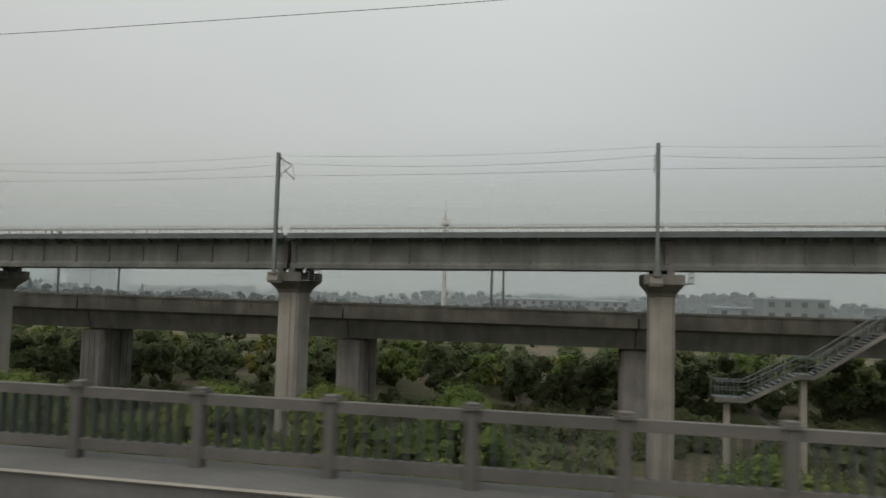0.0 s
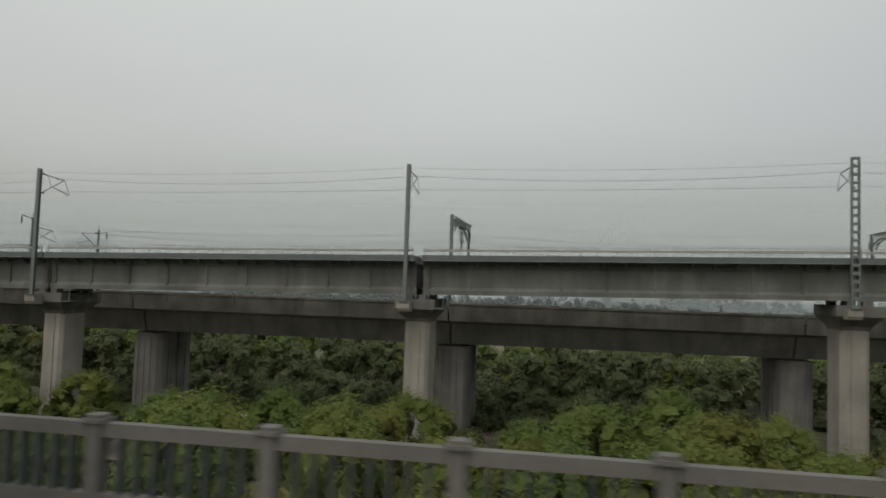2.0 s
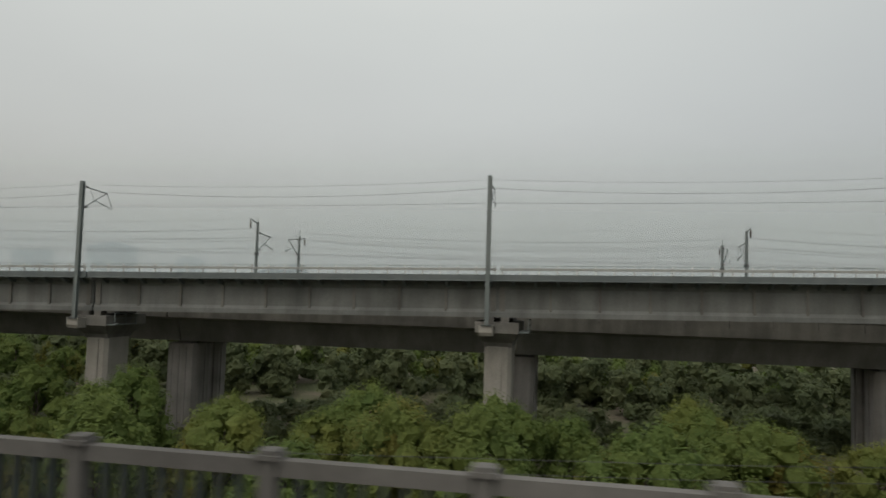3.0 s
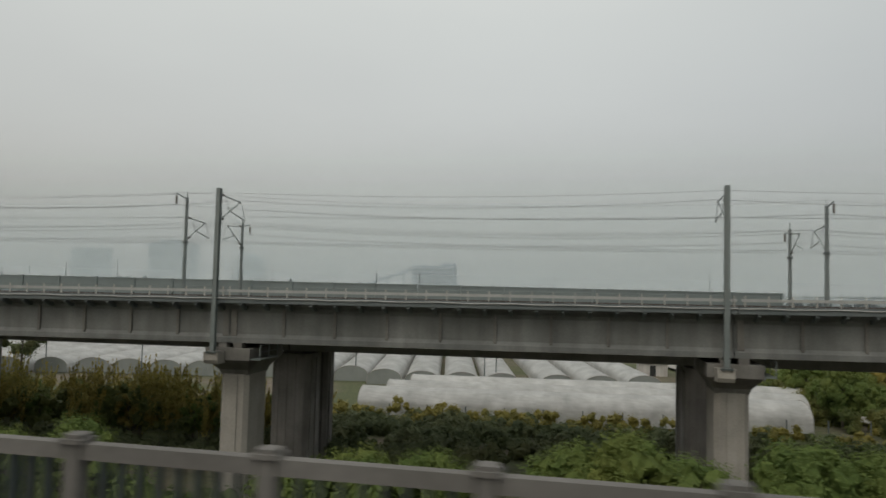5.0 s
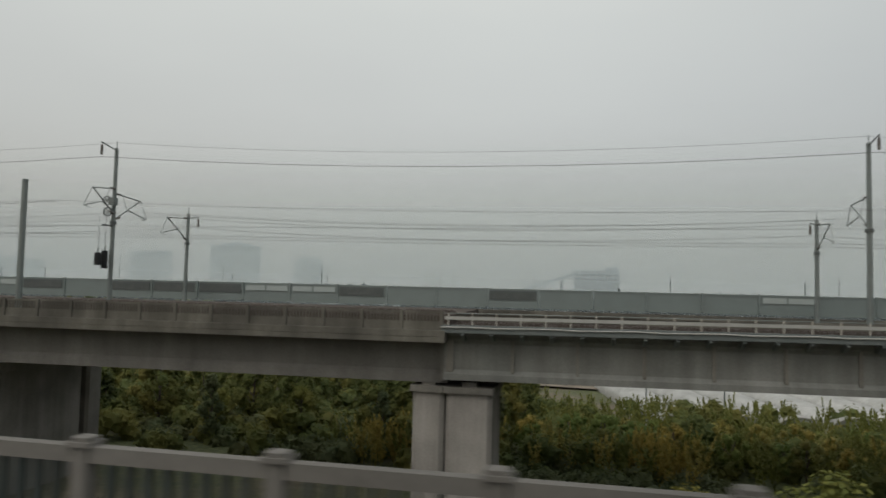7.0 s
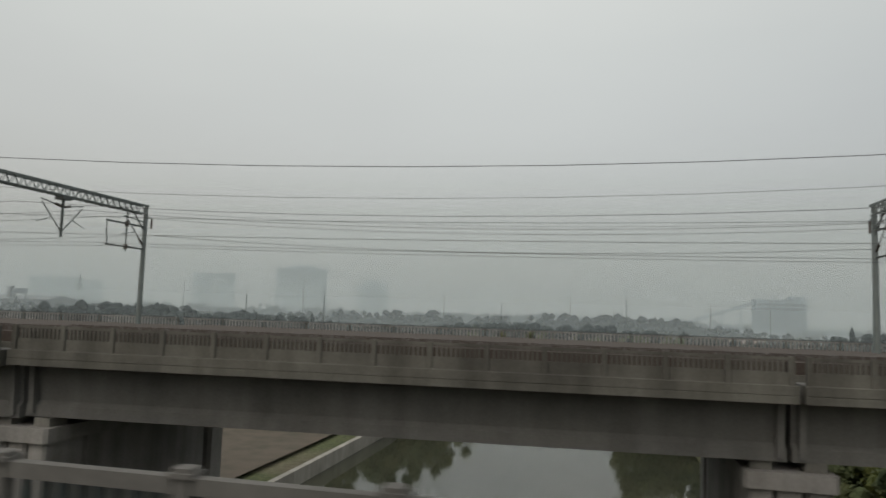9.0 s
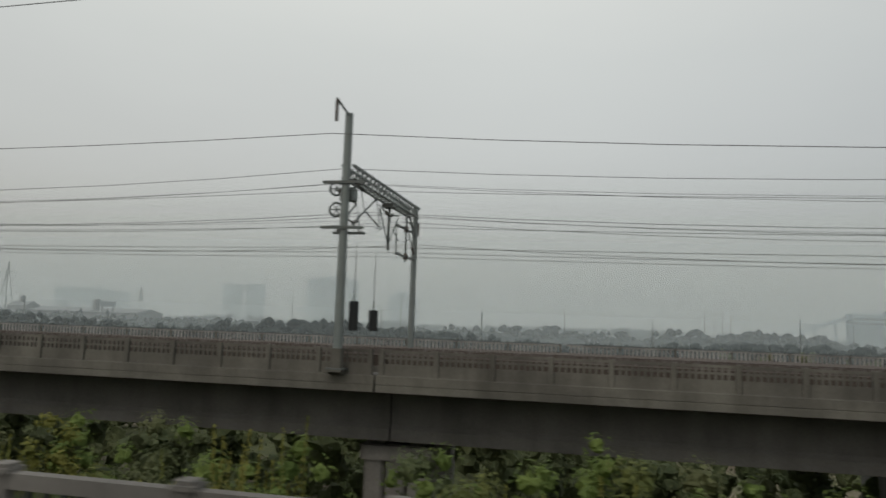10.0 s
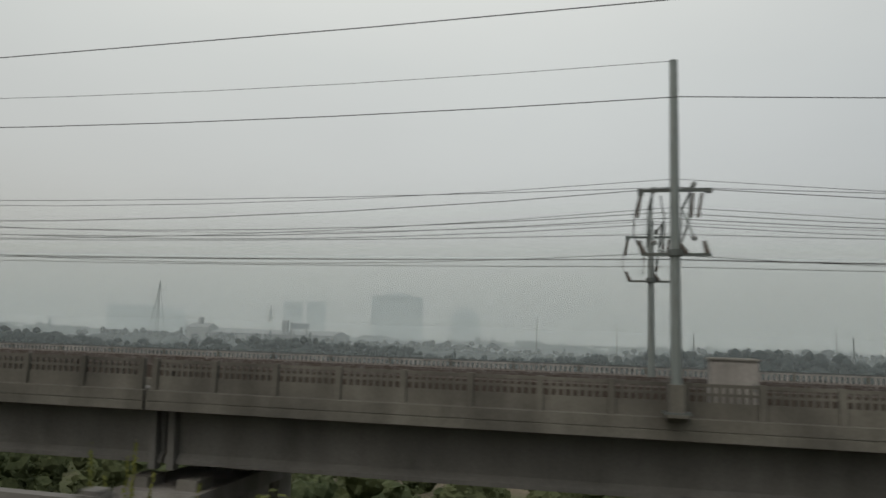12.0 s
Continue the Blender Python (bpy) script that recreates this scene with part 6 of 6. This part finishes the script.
    for x in [-354.0, -360.35, -366.7] + [-374.8 - 5.87 * k for k in range(22)]:
        at = pose(x, front(x), 0, 0, 0, 11)
        if first:
            base.matrix_basis, first = at, False
        else:
            copy_thing(base, at)
    long = tunnel(50, 6.2, 3.1)
    long["label"] = "long low tunnel of cloudy plastic film"
    for k, y in enumerate((79.5, 85.6, 91.7)):
        at = pose(-388.5 + 1.5 * k, y - 1.5 * k * 0 + 0.0, 0, 0, 0, -90 + 7)
        if k:
            copy_thing(long, at)
        else:
            long.matrix_basis = at
    # wire fence posts along the tunnels
    for k in range(14):
        x = -384 + 4.2 * k
        p = thing("fence_post", "thin grey fence post before the tunnels", "post", "fence posts before the tunnels", at=pose(x, 75.2 + (x + 384) * 0.11, 0))
        part("post", Form().box(-0.06, 0.06, -0.06, 0.06, -0.3, 1.9), m_steel, p)
    # poles among the tunnels
    for x, y, h in ((-377.5, 104, 7.2), (-375.9, 105, 7.0), (-447.2, 97, 7.0), (-429.0, 95.5, 7.5), (-493, 85, 6.5), (-515.6, 84, 6.8), (-501.5, 86, 6.5), (-410, 104, 6.4), (-398, 105, 6.6), (-326.8, 82, 6.2), (-336.5, 112, 7.0), (-334.5, 122, 7.0)):
        p = thing("utility_pole", "thin grey pole among the tunnels", "pole", "poles of the nursery", at=pose(x, y, 0))
        part("shaft", Form().tube([(0, 0, -0.3), (0, 0, h)], 0.11, 7, 0.08), m_steel, p)
        part("arm", Form().box(-0.5, 0.5, -0.04, 0.04, h - 0.45, h - 0.37), m_steel, p)


# ---- small buildings and cars ----
def window(parent, x, z, w, h, y):
    f = part("window", Form().box(x - w / 2 - 0.06, x + w / 2 + 0.06, y - 0.05, y + 0.01, z - 0.06, z + h + 0.06), m_white_wall, parent)
    for s in (-1, 1):
        part("pane", Form().box(x + s * w / 4 - w / 4 + 0.03, x + s * w / 4 + w / 4 - 0.03, y - 0.07, y - 0.03, z, z + h), m_dark_glass, f)


def pump_house():
    b = thing("pump_house", "stained white flat-roofed building with dark windows", "building", at=pose(-442.9, 48.6, 0, 0, 0, 4))
    part("wall", Form().box(0, 15.0, 0, 7.0, -0.4, 3.75), m_white_wall, b)
    part("roof", Form().box(0.0, 15.0, 0.2, 7.0, 3.75, 3.9), m_roof_grey, b)
    part("parapet", Form().box(-0.1, 15.1, 6.8, 7.1, 3.7, 4.5), m_roof_grey, b, "dark rear roof edge")
    part("parapet", Form().prism([(0, 3.7), (0, 3.95), (7.0, 4.5), (7.0, 3.7)], -0.12, 0.15), m_roof_grey, b)
    part("parapet", Form().prism([(0, 3.7), (0, 3.95), (7.0, 4.5), (7.0, 3.7)], 14.85, 15.12), m_roof_grey, b)
    part("cornice", Form().box(-0.1, 15.1, -0.12, 0.2, 3.7, 3.95), m_white_wall, b)
    porch = part("porch", Form().box(5.2, 9.4, -0.5, 0.02, 3.1, 3.35).box(5.2, 5.5, -0.45, 0.02, -0.4, 3.12).box(9.1, 9.4, -0.45, 0.02, -0.4, 3.12), m_white_wall, b)
    part("opening", Form().box(5.6, 9.0, -0.03, 0.02, 1.6, 2.9), m_dark_glass, porch, "wide dark window")
    window(b, 3.0, 1.9, 1.6, 0.9, 0.0)
    window(b, 12.4, 1.7, 1.5, 0.9, 0.0)
    for side, x0, x1 in ((-1, -3.0, -0.1), (1, 15.1, 18.2)):
        wing = part("wing", Form().prism([(2.0, -0.4), (6.5, -0.4), (6.5, 3.1), (2.0, 2.9)], x0, x1), m_roof_grey, b, "lower grey side wing")
        xe = x0 if side < 0 else x1
        part("edge", Form().prism([(-1.0, -0.4), (6.6, -0.4), (6.6, 3.25), (2.0, 3.05), (-1.0, 1.2)], xe - 0.15, xe + 0.15), m_white_wall, wing)


def hut(x, y, w, d, h, roof, label, turn=0.0):
    b = thing("hut", label, "hut", "sheds of the nursery", at=pose(x, y, 0, 0, 0, turn))
    part("wall", Form().box(-w / 2, w / 2, -d / 2, d / 2, -0.3, h), m_white_wall, b)
    part("roof", Form().prism([(-d / 2 - 0.4, h - 0.02), (d / 2 + 0.4, h - 0.02), (0, h + 0.9)], -w / 2 - 0.3, w / 2 + 0.3), roof, b)
    part("door", Form().box(-0.5, 0.5, -d / 2 - 0.05, -d / 2 + 0.01, -0.3, 1.9), m_dark_glass, b)


def car(x, y, turn, mat, label):
    c = thing("car", label, "car", "parked cars", at=pose(x, y, 0.34 if y > 80 else 0.46, 0, 0, turn))
    part("body", Form().prism([(-0.85, 0.3), (0.85, 0.3), (0.88, 0.75), (0.8, 0.95), (-0.8, 0.95), (-0.88, 0.75)], -2.2, 2.2), mat, c)
    part("cabin", Form().add([(-1.7, -0.78, 0.94), (1.1, -0.78, 0.94), (1.1, 0.78, 0.94), (-1.7, 0.78, 0.94), (-1.1, -0.62, 1.48), (0.4, -0.62, 1.48), (0.4, 0.62, 1.48), (-1.1, 0.62, 1.48)],
                             [(3, 2, 1, 0), (4, 5, 6, 7), (0, 1, 5, 4), (1, 2, 6, 5), (2, 3, 7, 6), (3, 0, 4, 7)]), m_dark_glass, c, "dark glass cabin")
    part("roof", Form().block(-1.12, 0.42, -0.63, 0.63, 1.47, 1.52, 0.1), mat, c)
    for xx in (-1.35, 1.35):
        for yy in (-0.78, 0.78):
            wheel = part("wheel", Form().tube([(xx, yy - 0.1, 0.32), (xx, yy + 0.1, 0.32)], 0.32, 12), m_weight, c)
            part("rim", Form().tube([(xx, yy - 0.12, 0.32), (xx, yy + 0.12, 0.32)], 0.18, 10), m_steel, wheel)


def stair():
    """Steel escape stair with landings on thin concrete posts, beside viaduct A."""
    s = thing("escape_stair", "grey steel escape stair on thin concrete posts", "stair", at=pose(8.9, 50.0, 0))
    pts = [(0, 8.35), (2.0, 8.35), (5.2, 10.1), (6.2, 10.1), (10.4, 13.0), (13.5, 13.0), (18.0, 15.8), (22, 15.8)]
    for (xa, za), (xb, zb) in zip(pts, pts[1:]):
        for y in (0.0, 1.4):
            part("stringer", Form().add([(xa, y, za - 0.3), (xb, y, zb - 0.3), (xb, y + 0.08, zb - 0.3), (xa, y + 0.08, za - 0.3), (xa, y, za), (xb, y, zb), (xb, y + 0.08, zb), (xa, y + 0.08, za)],
                                        [(3, 2, 1, 0), (4, 5, 6, 7), (0, 1, 5, 4), (1, 2, 6, 5), (2, 3, 7, 6), (3, 0, 4, 7)]), m_cap, s)
            part("handrail", Form().tube([(xa, y, za + 1.1), (xb, y, zb + 1.1)], 0.04, 6), m_trough, s)
            part("midrail", Form().tube([(xa, y, za + 0.55), (xb, y, zb + 0.55)], 0.025, 5), m_trough, s)
            count = max(2, int((xb - xa) / 0.45))
            for k in range(count + 1):
                x, z = xa + (xb - xa) * k / count, za + (zb - za) * k / count
                part("baluster", Form().box(x - 0.02, x + 0.02, y - 0.02, y + 0.02, z, z + 1.1), m_trough, s)
        steps = max(1, int(abs(zb - za) / 0.18))
        for k in range(steps):
            x, z = xa + (xb - xa) * (k + 0.5) / steps, za + (zb - za) * (k + 0.5) / steps
            wide = (xb - xa) / steps * 0.5 + 0.02
            part("step", Form().box(x - wide, x + wide, 0.02, 1.45, z - 0.06, z), m_trough, s)
    for x, z in ((0.9, 8.05), (5.7, 9.8), (12.0, 12.7), (20, 15.5)):
        part("post", Form().block(x - 0.2, x + 0.2, 0.5, 0.9, -0.5, z, 0.05), m_pier, s, "thin concrete post")
    part("lower_flight", Form().add([(1.8, 1.5, 7.7), (6.5, 1.5, 4.6), (6.5, 2.6, 4.6), (1.8, 2.6, 7.7), (1.8, 1.5, 8.0), (6.5, 1.5, 4.9), (6.5, 2.6, 4.9), (1.8, 2.6, 8.0)],
                                    [(3, 2, 1, 0), (4, 5, 6, 7), (0, 1, 5, 4), (1, 2, 6, 5), (2, 3, 7, 6), (3, 0, 4, 7)]), m_cap, s)


def build_small():
    pump_house()
    hut(-343.5, 124, 7, 5, 3.0, m_blue_roof, "white hut with a bright blue sheet roof")
    hut(-351, 131, 5, 4, 2.4, m_far_roof, "low shed of patched sheets beside the tunnels")
    hut(-339.5, 116, 4, 3, 2.2, m_white_wall, "small white shed beside the lane")
    hut(-328.6, 77.5, 4.6, 5.0, 1.7, m_old, "low shed with a pale sheet roof beside the lane", 12)
    for x, y, turn, mat in ((-520.5, 117, 10, m_cabinet_top), (-510.5, 113, 15, m_cabinet_top), (-508, 116.5, 12, m_weight), (-515, 124, 10, m_weight), (-523, 127, 8, m_cabinet), (-505, 121, 10, m_cabinet_top), (-526, 122, 12, m_cabinet)):
        car(x, y, turn, mat, "parked white car on the bare yard" if mat is m_cabinet_top else "parked dark car on the bare yard")
    car(-181.2, 62, 80, m_cabinet_top, "parked white car between green trees")
    car(-176.8, 63.5, 85, m_cabinet, "parked grey van between green trees")
    stair()


build_nursery()
build_small()
build_plants()

# ---- the distance ----
def far_wood(name, label, y0, y1, x0, x1, count, height, seed, conifers=0.15, fine=8):
    """A belt of woodland far off: uneven crowns of many small rounded clumps, in one mesh."""
    rng = random.Random(seed)
    form = Form()
    ring = [(math.cos(6.283 * i / 7), math.sin(6.283 * i / 7)) for i in range(7)]

    def clump(x, y, z, r, tall):
        jag = [rng.uniform(0.75, 1.25) for _ in range(14)]
        v = [(x + r * c * jag[i], y + r * s * jag[i], z - 0.25 * tall) for i, (c, s) in enumerate(ring)]
        v += [(x + 0.72 * r * c * jag[7 + i], y + 0.72 * r * s * jag[7 + i], z + 0.45 * tall * rng.uniform(.8, 1.2)) for i, (c, s) in enumerate(ring)]
        v += [(x, y, z + tall * rng.uniform(0.8, 1.05)), (x, y, z - 0.9 * tall)]
        f = [(i, (i + 1) % 7, 7 + (i + 1) % 7, 7 + i) for i in range(7)] + [(7 + i, 7 + (i + 1) % 7, 14) for i in range(7)] + [((i + 1) % 7, i, 15) for i in range(7)]
        form.add(v, f)
    for _ in range(count):
        x, y = rng.uniform(x0, x1), rng.uniform(y0, y1)
        if y < 205 and -560 < x < -335:
            continue
        lift = 0.78 + 0.5 * noise.noise((x * 0.011, seed * 3.1, 0.5))
        h = height * max(0.4, lift) * rng.uniform(0.8, 1.1)
        if rng.random() < conifers:
            h *= 1.25
            for k in range(4):
                clump(x, y, h * (0.2 + 0.2 * k), h * (0.17 - 0.036 * k), h * 0.2)
        else:
            r = h * rng.uniform(0.6, 0.85)
            for k in range(fine):
                clump(x + rng.uniform(-1, 1) * r, y + rng.uniform(-.5, .5) * r, h * rng.uniform(0.2, 0.84), r * rng.uniform(.12, .26), h * 0.13)
            clump(x, y, h * 0.34, r * 0.9, h * 0.38)
    piece(name, form, m_haze_blue_leaf, label, "wood", "stuff", smooth=True)


def block_tower(x, y, w, d, h, storeys, bays, label, crown=0):
    b = thing("tower_block", label, "building", "distant tower blocks", at=pose(x, y, 0))
    part("wall", Form().box(-w / 2, w / 2, -d / 2, d / 2, 0, h), m_haze_blue_wall, b)
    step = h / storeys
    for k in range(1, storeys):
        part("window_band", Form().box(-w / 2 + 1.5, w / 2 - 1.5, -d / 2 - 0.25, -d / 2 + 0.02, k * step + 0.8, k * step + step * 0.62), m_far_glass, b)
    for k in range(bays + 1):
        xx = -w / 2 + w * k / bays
        part("pier", Form().box(xx - 0.9, xx + 0.9, -d / 2 - 0.6, -d / 2 + 0.02, 0, h + 0.6), m_haze_blue_wall, b)
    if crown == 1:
        part("roof_house", Form().box(-w * 0.3, w * 0.28, -d * 0.3, d * 0.3, h - 0.1, h + 5), m_haze_blue_wall, b)
        part("roof_house", Form().box(-w * 0.1, w * 0.12, -d * 0.2, d * 0.2, h + 4.9, h + 8), m_haze_blue_wall, b)
    if crown == 2:
        dome = Form()
        k = 14
        arc = [(-w / 2 * math.cos(math.pi * i / k), h - 0.1 + 0.42 * w * math.sin(math.pi * i / k)) for i in range(k + 1)]
        dome.add([(px, s * d / 2, pz) for s in (-1, 1) for px, pz in arc], [(i, i + 1, k + 2 + i, k + 1 + i) for i in range(k)] + [tuple(range(k, -1, -1)), tuple(range(k + 1, 2 * k + 2))])
        part("dome", dome, m_haze_blue_wall, b)


def works():
    """The tall mixing works with its inclined conveyor."""
    b = thing("works_building", "hazy grey works tower with an inclined conveyor", "factory", at=pose(-502, 640, 0))
    part("wall", Form().box(-20, 20, -8, 8, 0, 34), m_haze_blue_wall, b)
    part("roof_house", Form().box(8, 19, -6, 6, 33.9, 37), m_haze_blue_wall, b)
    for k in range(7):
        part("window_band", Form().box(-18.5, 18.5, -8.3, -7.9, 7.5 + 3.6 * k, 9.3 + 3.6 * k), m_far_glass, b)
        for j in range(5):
            part("mullion", Form().box(-15 + 7.2 * j, -14 + 7.2 * j, -8.5, -7.95, 7.4 + 3.6 * k, 9.4 + 3.6 * k), m_haze_blue_wall, b)
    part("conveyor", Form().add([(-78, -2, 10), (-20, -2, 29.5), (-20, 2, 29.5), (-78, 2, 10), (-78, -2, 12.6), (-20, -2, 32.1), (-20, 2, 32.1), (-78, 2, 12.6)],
                                [(3, 2, 1, 0), (4, 5, 6, 7), (0, 1, 5, 4), (1, 2, 6, 5), (2, 3, 7, 6), (3, 0, 4, 7)]), m_haze_blue_wall, b)
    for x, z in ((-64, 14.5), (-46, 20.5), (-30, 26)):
        part("trestle", Form().box(x - 0.7, x + 0.7, -1.5, 1.5, 0, z), m_haze_blue_wall, b)
    part("hopper", Form().prism([(-6, 0), (6, 0), (6, 13), (-6, 16)], -92, -77), m_haze_blue_wall, b)
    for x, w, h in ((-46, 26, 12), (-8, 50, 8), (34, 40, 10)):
        part("shed", Form().box(x - w / 2, x + w / 2, -14, -9, 0, h), m_haze_blue_wall, b)


def radio_tower():
    b = thing("radio_tower", "slim white telecom tower with two platforms", "tower", at=pose(-44.2, 221, 0))
    part("shaft", Form().tube([(0, 0, 0), (0, 0, 38)], 0.85, 10, 0.5), m_white_wall, b)
    part("spire", Form().tube([(0, 0, 38), (0, 0, 44.7)], 0.18, 6, 0.04), m_steel, b)
    for z, r in ((32.5, 1.6), (36.2, 1.4)):
        deck = part("platform", Form().tube([(0, 0, z), (0, 0, z + 0.3)], r, 12), m_cabinet, b)
        for k in range(6):
            a = k * 1.047
            part("antenna", Form().box(r * math.cos(a) - 0.15, r * math.cos(a) + 0.15, r * math.sin(a) - 0.12, r * math.sin(a) + 0.12, z + 0.25, z + 2.3), m_cabinet_top, deck)
    part("cone", Form().tube([(0, 0, 34.5), (0, 0, 38.5)], 1.0, 10, 0.4), m_white_wall, b)


def pylon(x, y, h, label):
    b = thing("pylon", label, "pylon", "distant lattice towers", at=pose(x, y, 0))
    w = h * 0.11
    for sx in (-1, 1):
        for sy in (-1, 1):
            part("leg", Form().tube([(sx * w, sy * w, 0), (sx * w * 0.25, sy * w * 0.25, h * 0.7), (0, 0, h)], 0.28, 4), m_steel, b)
    for k in range(6):
        z0, z1 = h * 0.14 * k, h * 0.14 * (k + 1)
        r0, r1 = w * (1 - 0.75 * z0 / (h * 0.7)) if z0 < h * .7 else w * .2, w * max(0.2, 1 - 0.75 * z1 / (h * 0.7))
        part("brace", Form().tube([(-r0, -r0, z0), (r1, -r1, z1)], 0.16, 4), m_steel, b)
        part("brace", Form().tube([(r0, -r0, z0), (-r1, -r1, z1)], 0.16, 4), m_steel, b)
    for z in (h * 0.72, h * 0.86):
        part("crossarm", Form().box(-w * 1.1, w * 1.1, -0.2, 0.2, z - 0.3, z + 0.3), m_steel, b)


def house(x, y, w, d, h, roof, label, group, gable=True):
    b = thing("far_house", label, "building", group, at=pose(x, y, 0))
    part("wall", Form().box(-w / 2, w / 2, -d / 2, d / 2, -0.3, h), m_house, b)
    top = Form().prism([(-d / 2 - 0.5, h - 0.02), (d / 2 + 0.5, h - 0.02), (0, h + d * 0.3)], -w / 2 - 0.4, w / 2 + 0.4) if gable else Form().box(-w / 2 - 0.3, w / 2 + 0.3, -d / 2 - 0.3, d / 2 + 0.3, h - 0.02, h + 0.5)
    part("roof", top, roof, b)
    rows = max(1, int(h / 3))
    for r in range(rows):
        for k in range(max(2, int(w / 4))):
            xx = -w / 2 + w * (k + 0.5) / max(2, int(w / 4))
            part("window", Form().box(xx - 0.8, xx + 0.8, -d / 2 - 0.08, -d / 2 + 0.01, 1.0 + 3 * r, 2.4 + 3 * r), m_dark_glass, b)


def build_distance():
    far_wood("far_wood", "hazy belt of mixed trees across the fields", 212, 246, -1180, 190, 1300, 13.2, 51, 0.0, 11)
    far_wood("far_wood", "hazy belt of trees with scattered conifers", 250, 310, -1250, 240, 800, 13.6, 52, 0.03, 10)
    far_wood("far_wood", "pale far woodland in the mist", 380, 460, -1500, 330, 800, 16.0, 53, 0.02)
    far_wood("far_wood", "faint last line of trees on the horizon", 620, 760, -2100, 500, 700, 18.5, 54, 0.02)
    block_tower(-1297, 1452, 104, 40, 100, 22, 6, "broad pale tower block in the mist", 1)
    block_tower(-1540, 1452, 32, 30, 85, 20, 3, "slim pale tower block in the mist")
    block_tower(-1484, 1452, 32, 30, 86, 20, 3, "slim pale tower block in the mist")
    block_tower(-1171, 1580, 60, 40, 58, 13, 4, "pale tower with a rounded top in mist", 2)
    block_tower(-1980, 1500, 120, 40, 70, 16, 6, "low wide block faint in the mist")
    block_tower(-1850, 1450, 60, 40, 62, 14, 4, "low block faint in the mist")
    works()
    radio_tower()
    pylon(-1219, 500, 54, "tall lattice pylon in the mist")
    pylon(-1190, 640, 42, "smaller lattice mast in the mist")
    # long factory with a billboard
    b = thing("factory", "long low grey factory with a rooftop sign", "factory", at=pose(-1090, 430, 0))
    part("wall", Form().box(-54, 50, 0, 30, 0, 14), m_house, b)
    part("roof", Form().prism([(-1, 13.95), (31, 13.95), (15, 17)], -54, 50), m_house, b)
    part("annexe", Form().box(-40, 10, -6, 0.02, 0, 10), m_house, b)
    part("tower", Form().prism([(-2, 0), (12, 0), (12, 17), (5, 20), (-2, 17)], -56, -40), m_house, b)
    part("turret", Form().block(-50.5, -47.5, 2, 6, 19, 24, 0.6), m_house, b)
    sign = part("sign", Form().box(20, 33, -1, -0.4, 18, 21.5), m_far_glass, b, "dull grey rooftop sign board")
    for x in (22, 31):
        part("strut", Form().box(x - 0.4, x + 0.4, -0.4, 0.4, 13.9, 18.2), m_steel, sign)
    part("turret", Form().block(12, 16, 2, 6, 15, 23, 0.8), m_house, b)
    for k in range(12):
        part("window", Form().box(-30 + 7 * k, -26 + 7 * k, -0.3 if k > 5 else -6.3, 0.02, 6, 8.5), m_far_glass, b)
    # chimneys, poles and lamp masts across the plain
    for x, y, h in ((-640, 560, 36), (-634, 560, 36), (-628, 560, 36), (-745, 420, 33), (-860, 470, 42), (-700, 350, 24), (-905, 390, 34), (-950, 600, 40), (-640, 330, 28), (-590, 420, 30), (-1010, 300, 24), (-775, 300, 25), (-545, 480, 34), (-470, 350, 28), (-380, 400, 32), (-300, 380, 30), (-520, 300, 24), (-430, 280, 25), (-1100, 380, 27), (-830, 330, 26), (-668, 410, 34)):
        p = thing("mast_pole", "thin tall pole standing in the fields", "pole", "far poles", at=pose(x, y, 0))
        part("shaft", Form().tube([(0, 0, -0.3), (0, 0, h * 0.82)], 0.32, 6, 0.2), m_dark_steel, p)
    rng = random.Random(9)
    for k in range(20):
        x = -1180 + 66 * k + rng.uniform(-12, 12)
        y = rng.choice((190, 215, 240, 320, 345))
        if abs(x + 661) < 40 and y < 240:
            continue
        house(x, y, rng.uniform(8, 22), rng.uniform(7, 11), rng.choice((3.0, 3.2, 5.2)), m_far_roof if rng.random() < 0.7 else m_house, "small pale house among far trees", "houses in the fields", rng.random() < 0.75)
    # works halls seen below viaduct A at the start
    house(-10, 330, 60, 25, 12, m_haze_blue_wall, "long white hall with a curved bright roof", "halls behind the wood", False)
    house(58, 215, 17, 12, 15, m_haze_blue_wall, "tall pale plain office block", "halls behind the wood", False)
    house(44, 225, 11, 10, 12, m_haze_blue_wall, "pale plain office block", "halls behind the wood", False)
    house(110, 230, 70, 14, 8.5, m_haze_blue_wall, "long white low works hall", "halls behind the wood", False)
    house(88, 225, 11, 10, 13, m_haze_blue_wall, "white plain office block", "halls behind the wood", False)
    house(-150, 250, 80, 16, 6, m_haze_blue_wall, "long pale hall beyond the wood", "halls behind the wood", False)
    house(-240, 240, 60, 14, 6, m_haze_blue_wall, "long pale hall beyond the wood", "halls behind the wood", False)


def build_haze_sheets():
    # Added see-through upright sheets; each lays haze colour over what stands behind it.
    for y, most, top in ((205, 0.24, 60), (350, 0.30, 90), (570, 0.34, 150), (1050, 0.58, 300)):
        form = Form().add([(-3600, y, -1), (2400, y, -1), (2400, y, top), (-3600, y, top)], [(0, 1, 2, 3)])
        piece("haze_sheet", form, haze_sheet_material("mist", 0, top, most), "upright see-through sheet standing in for distance haze", "mist", "structure").visible_shadow = False


build_distance()
build_haze_sheets()

# ---- the whole place at half size ----
for me in bpy.data.meshes:
    me.transform(Matrix.Scale(SCALE, 4))
for ob in scene.objects:
    if ob.type in {"MESH", "EMPTY"}:
        ob.location = ob.location * SCALE
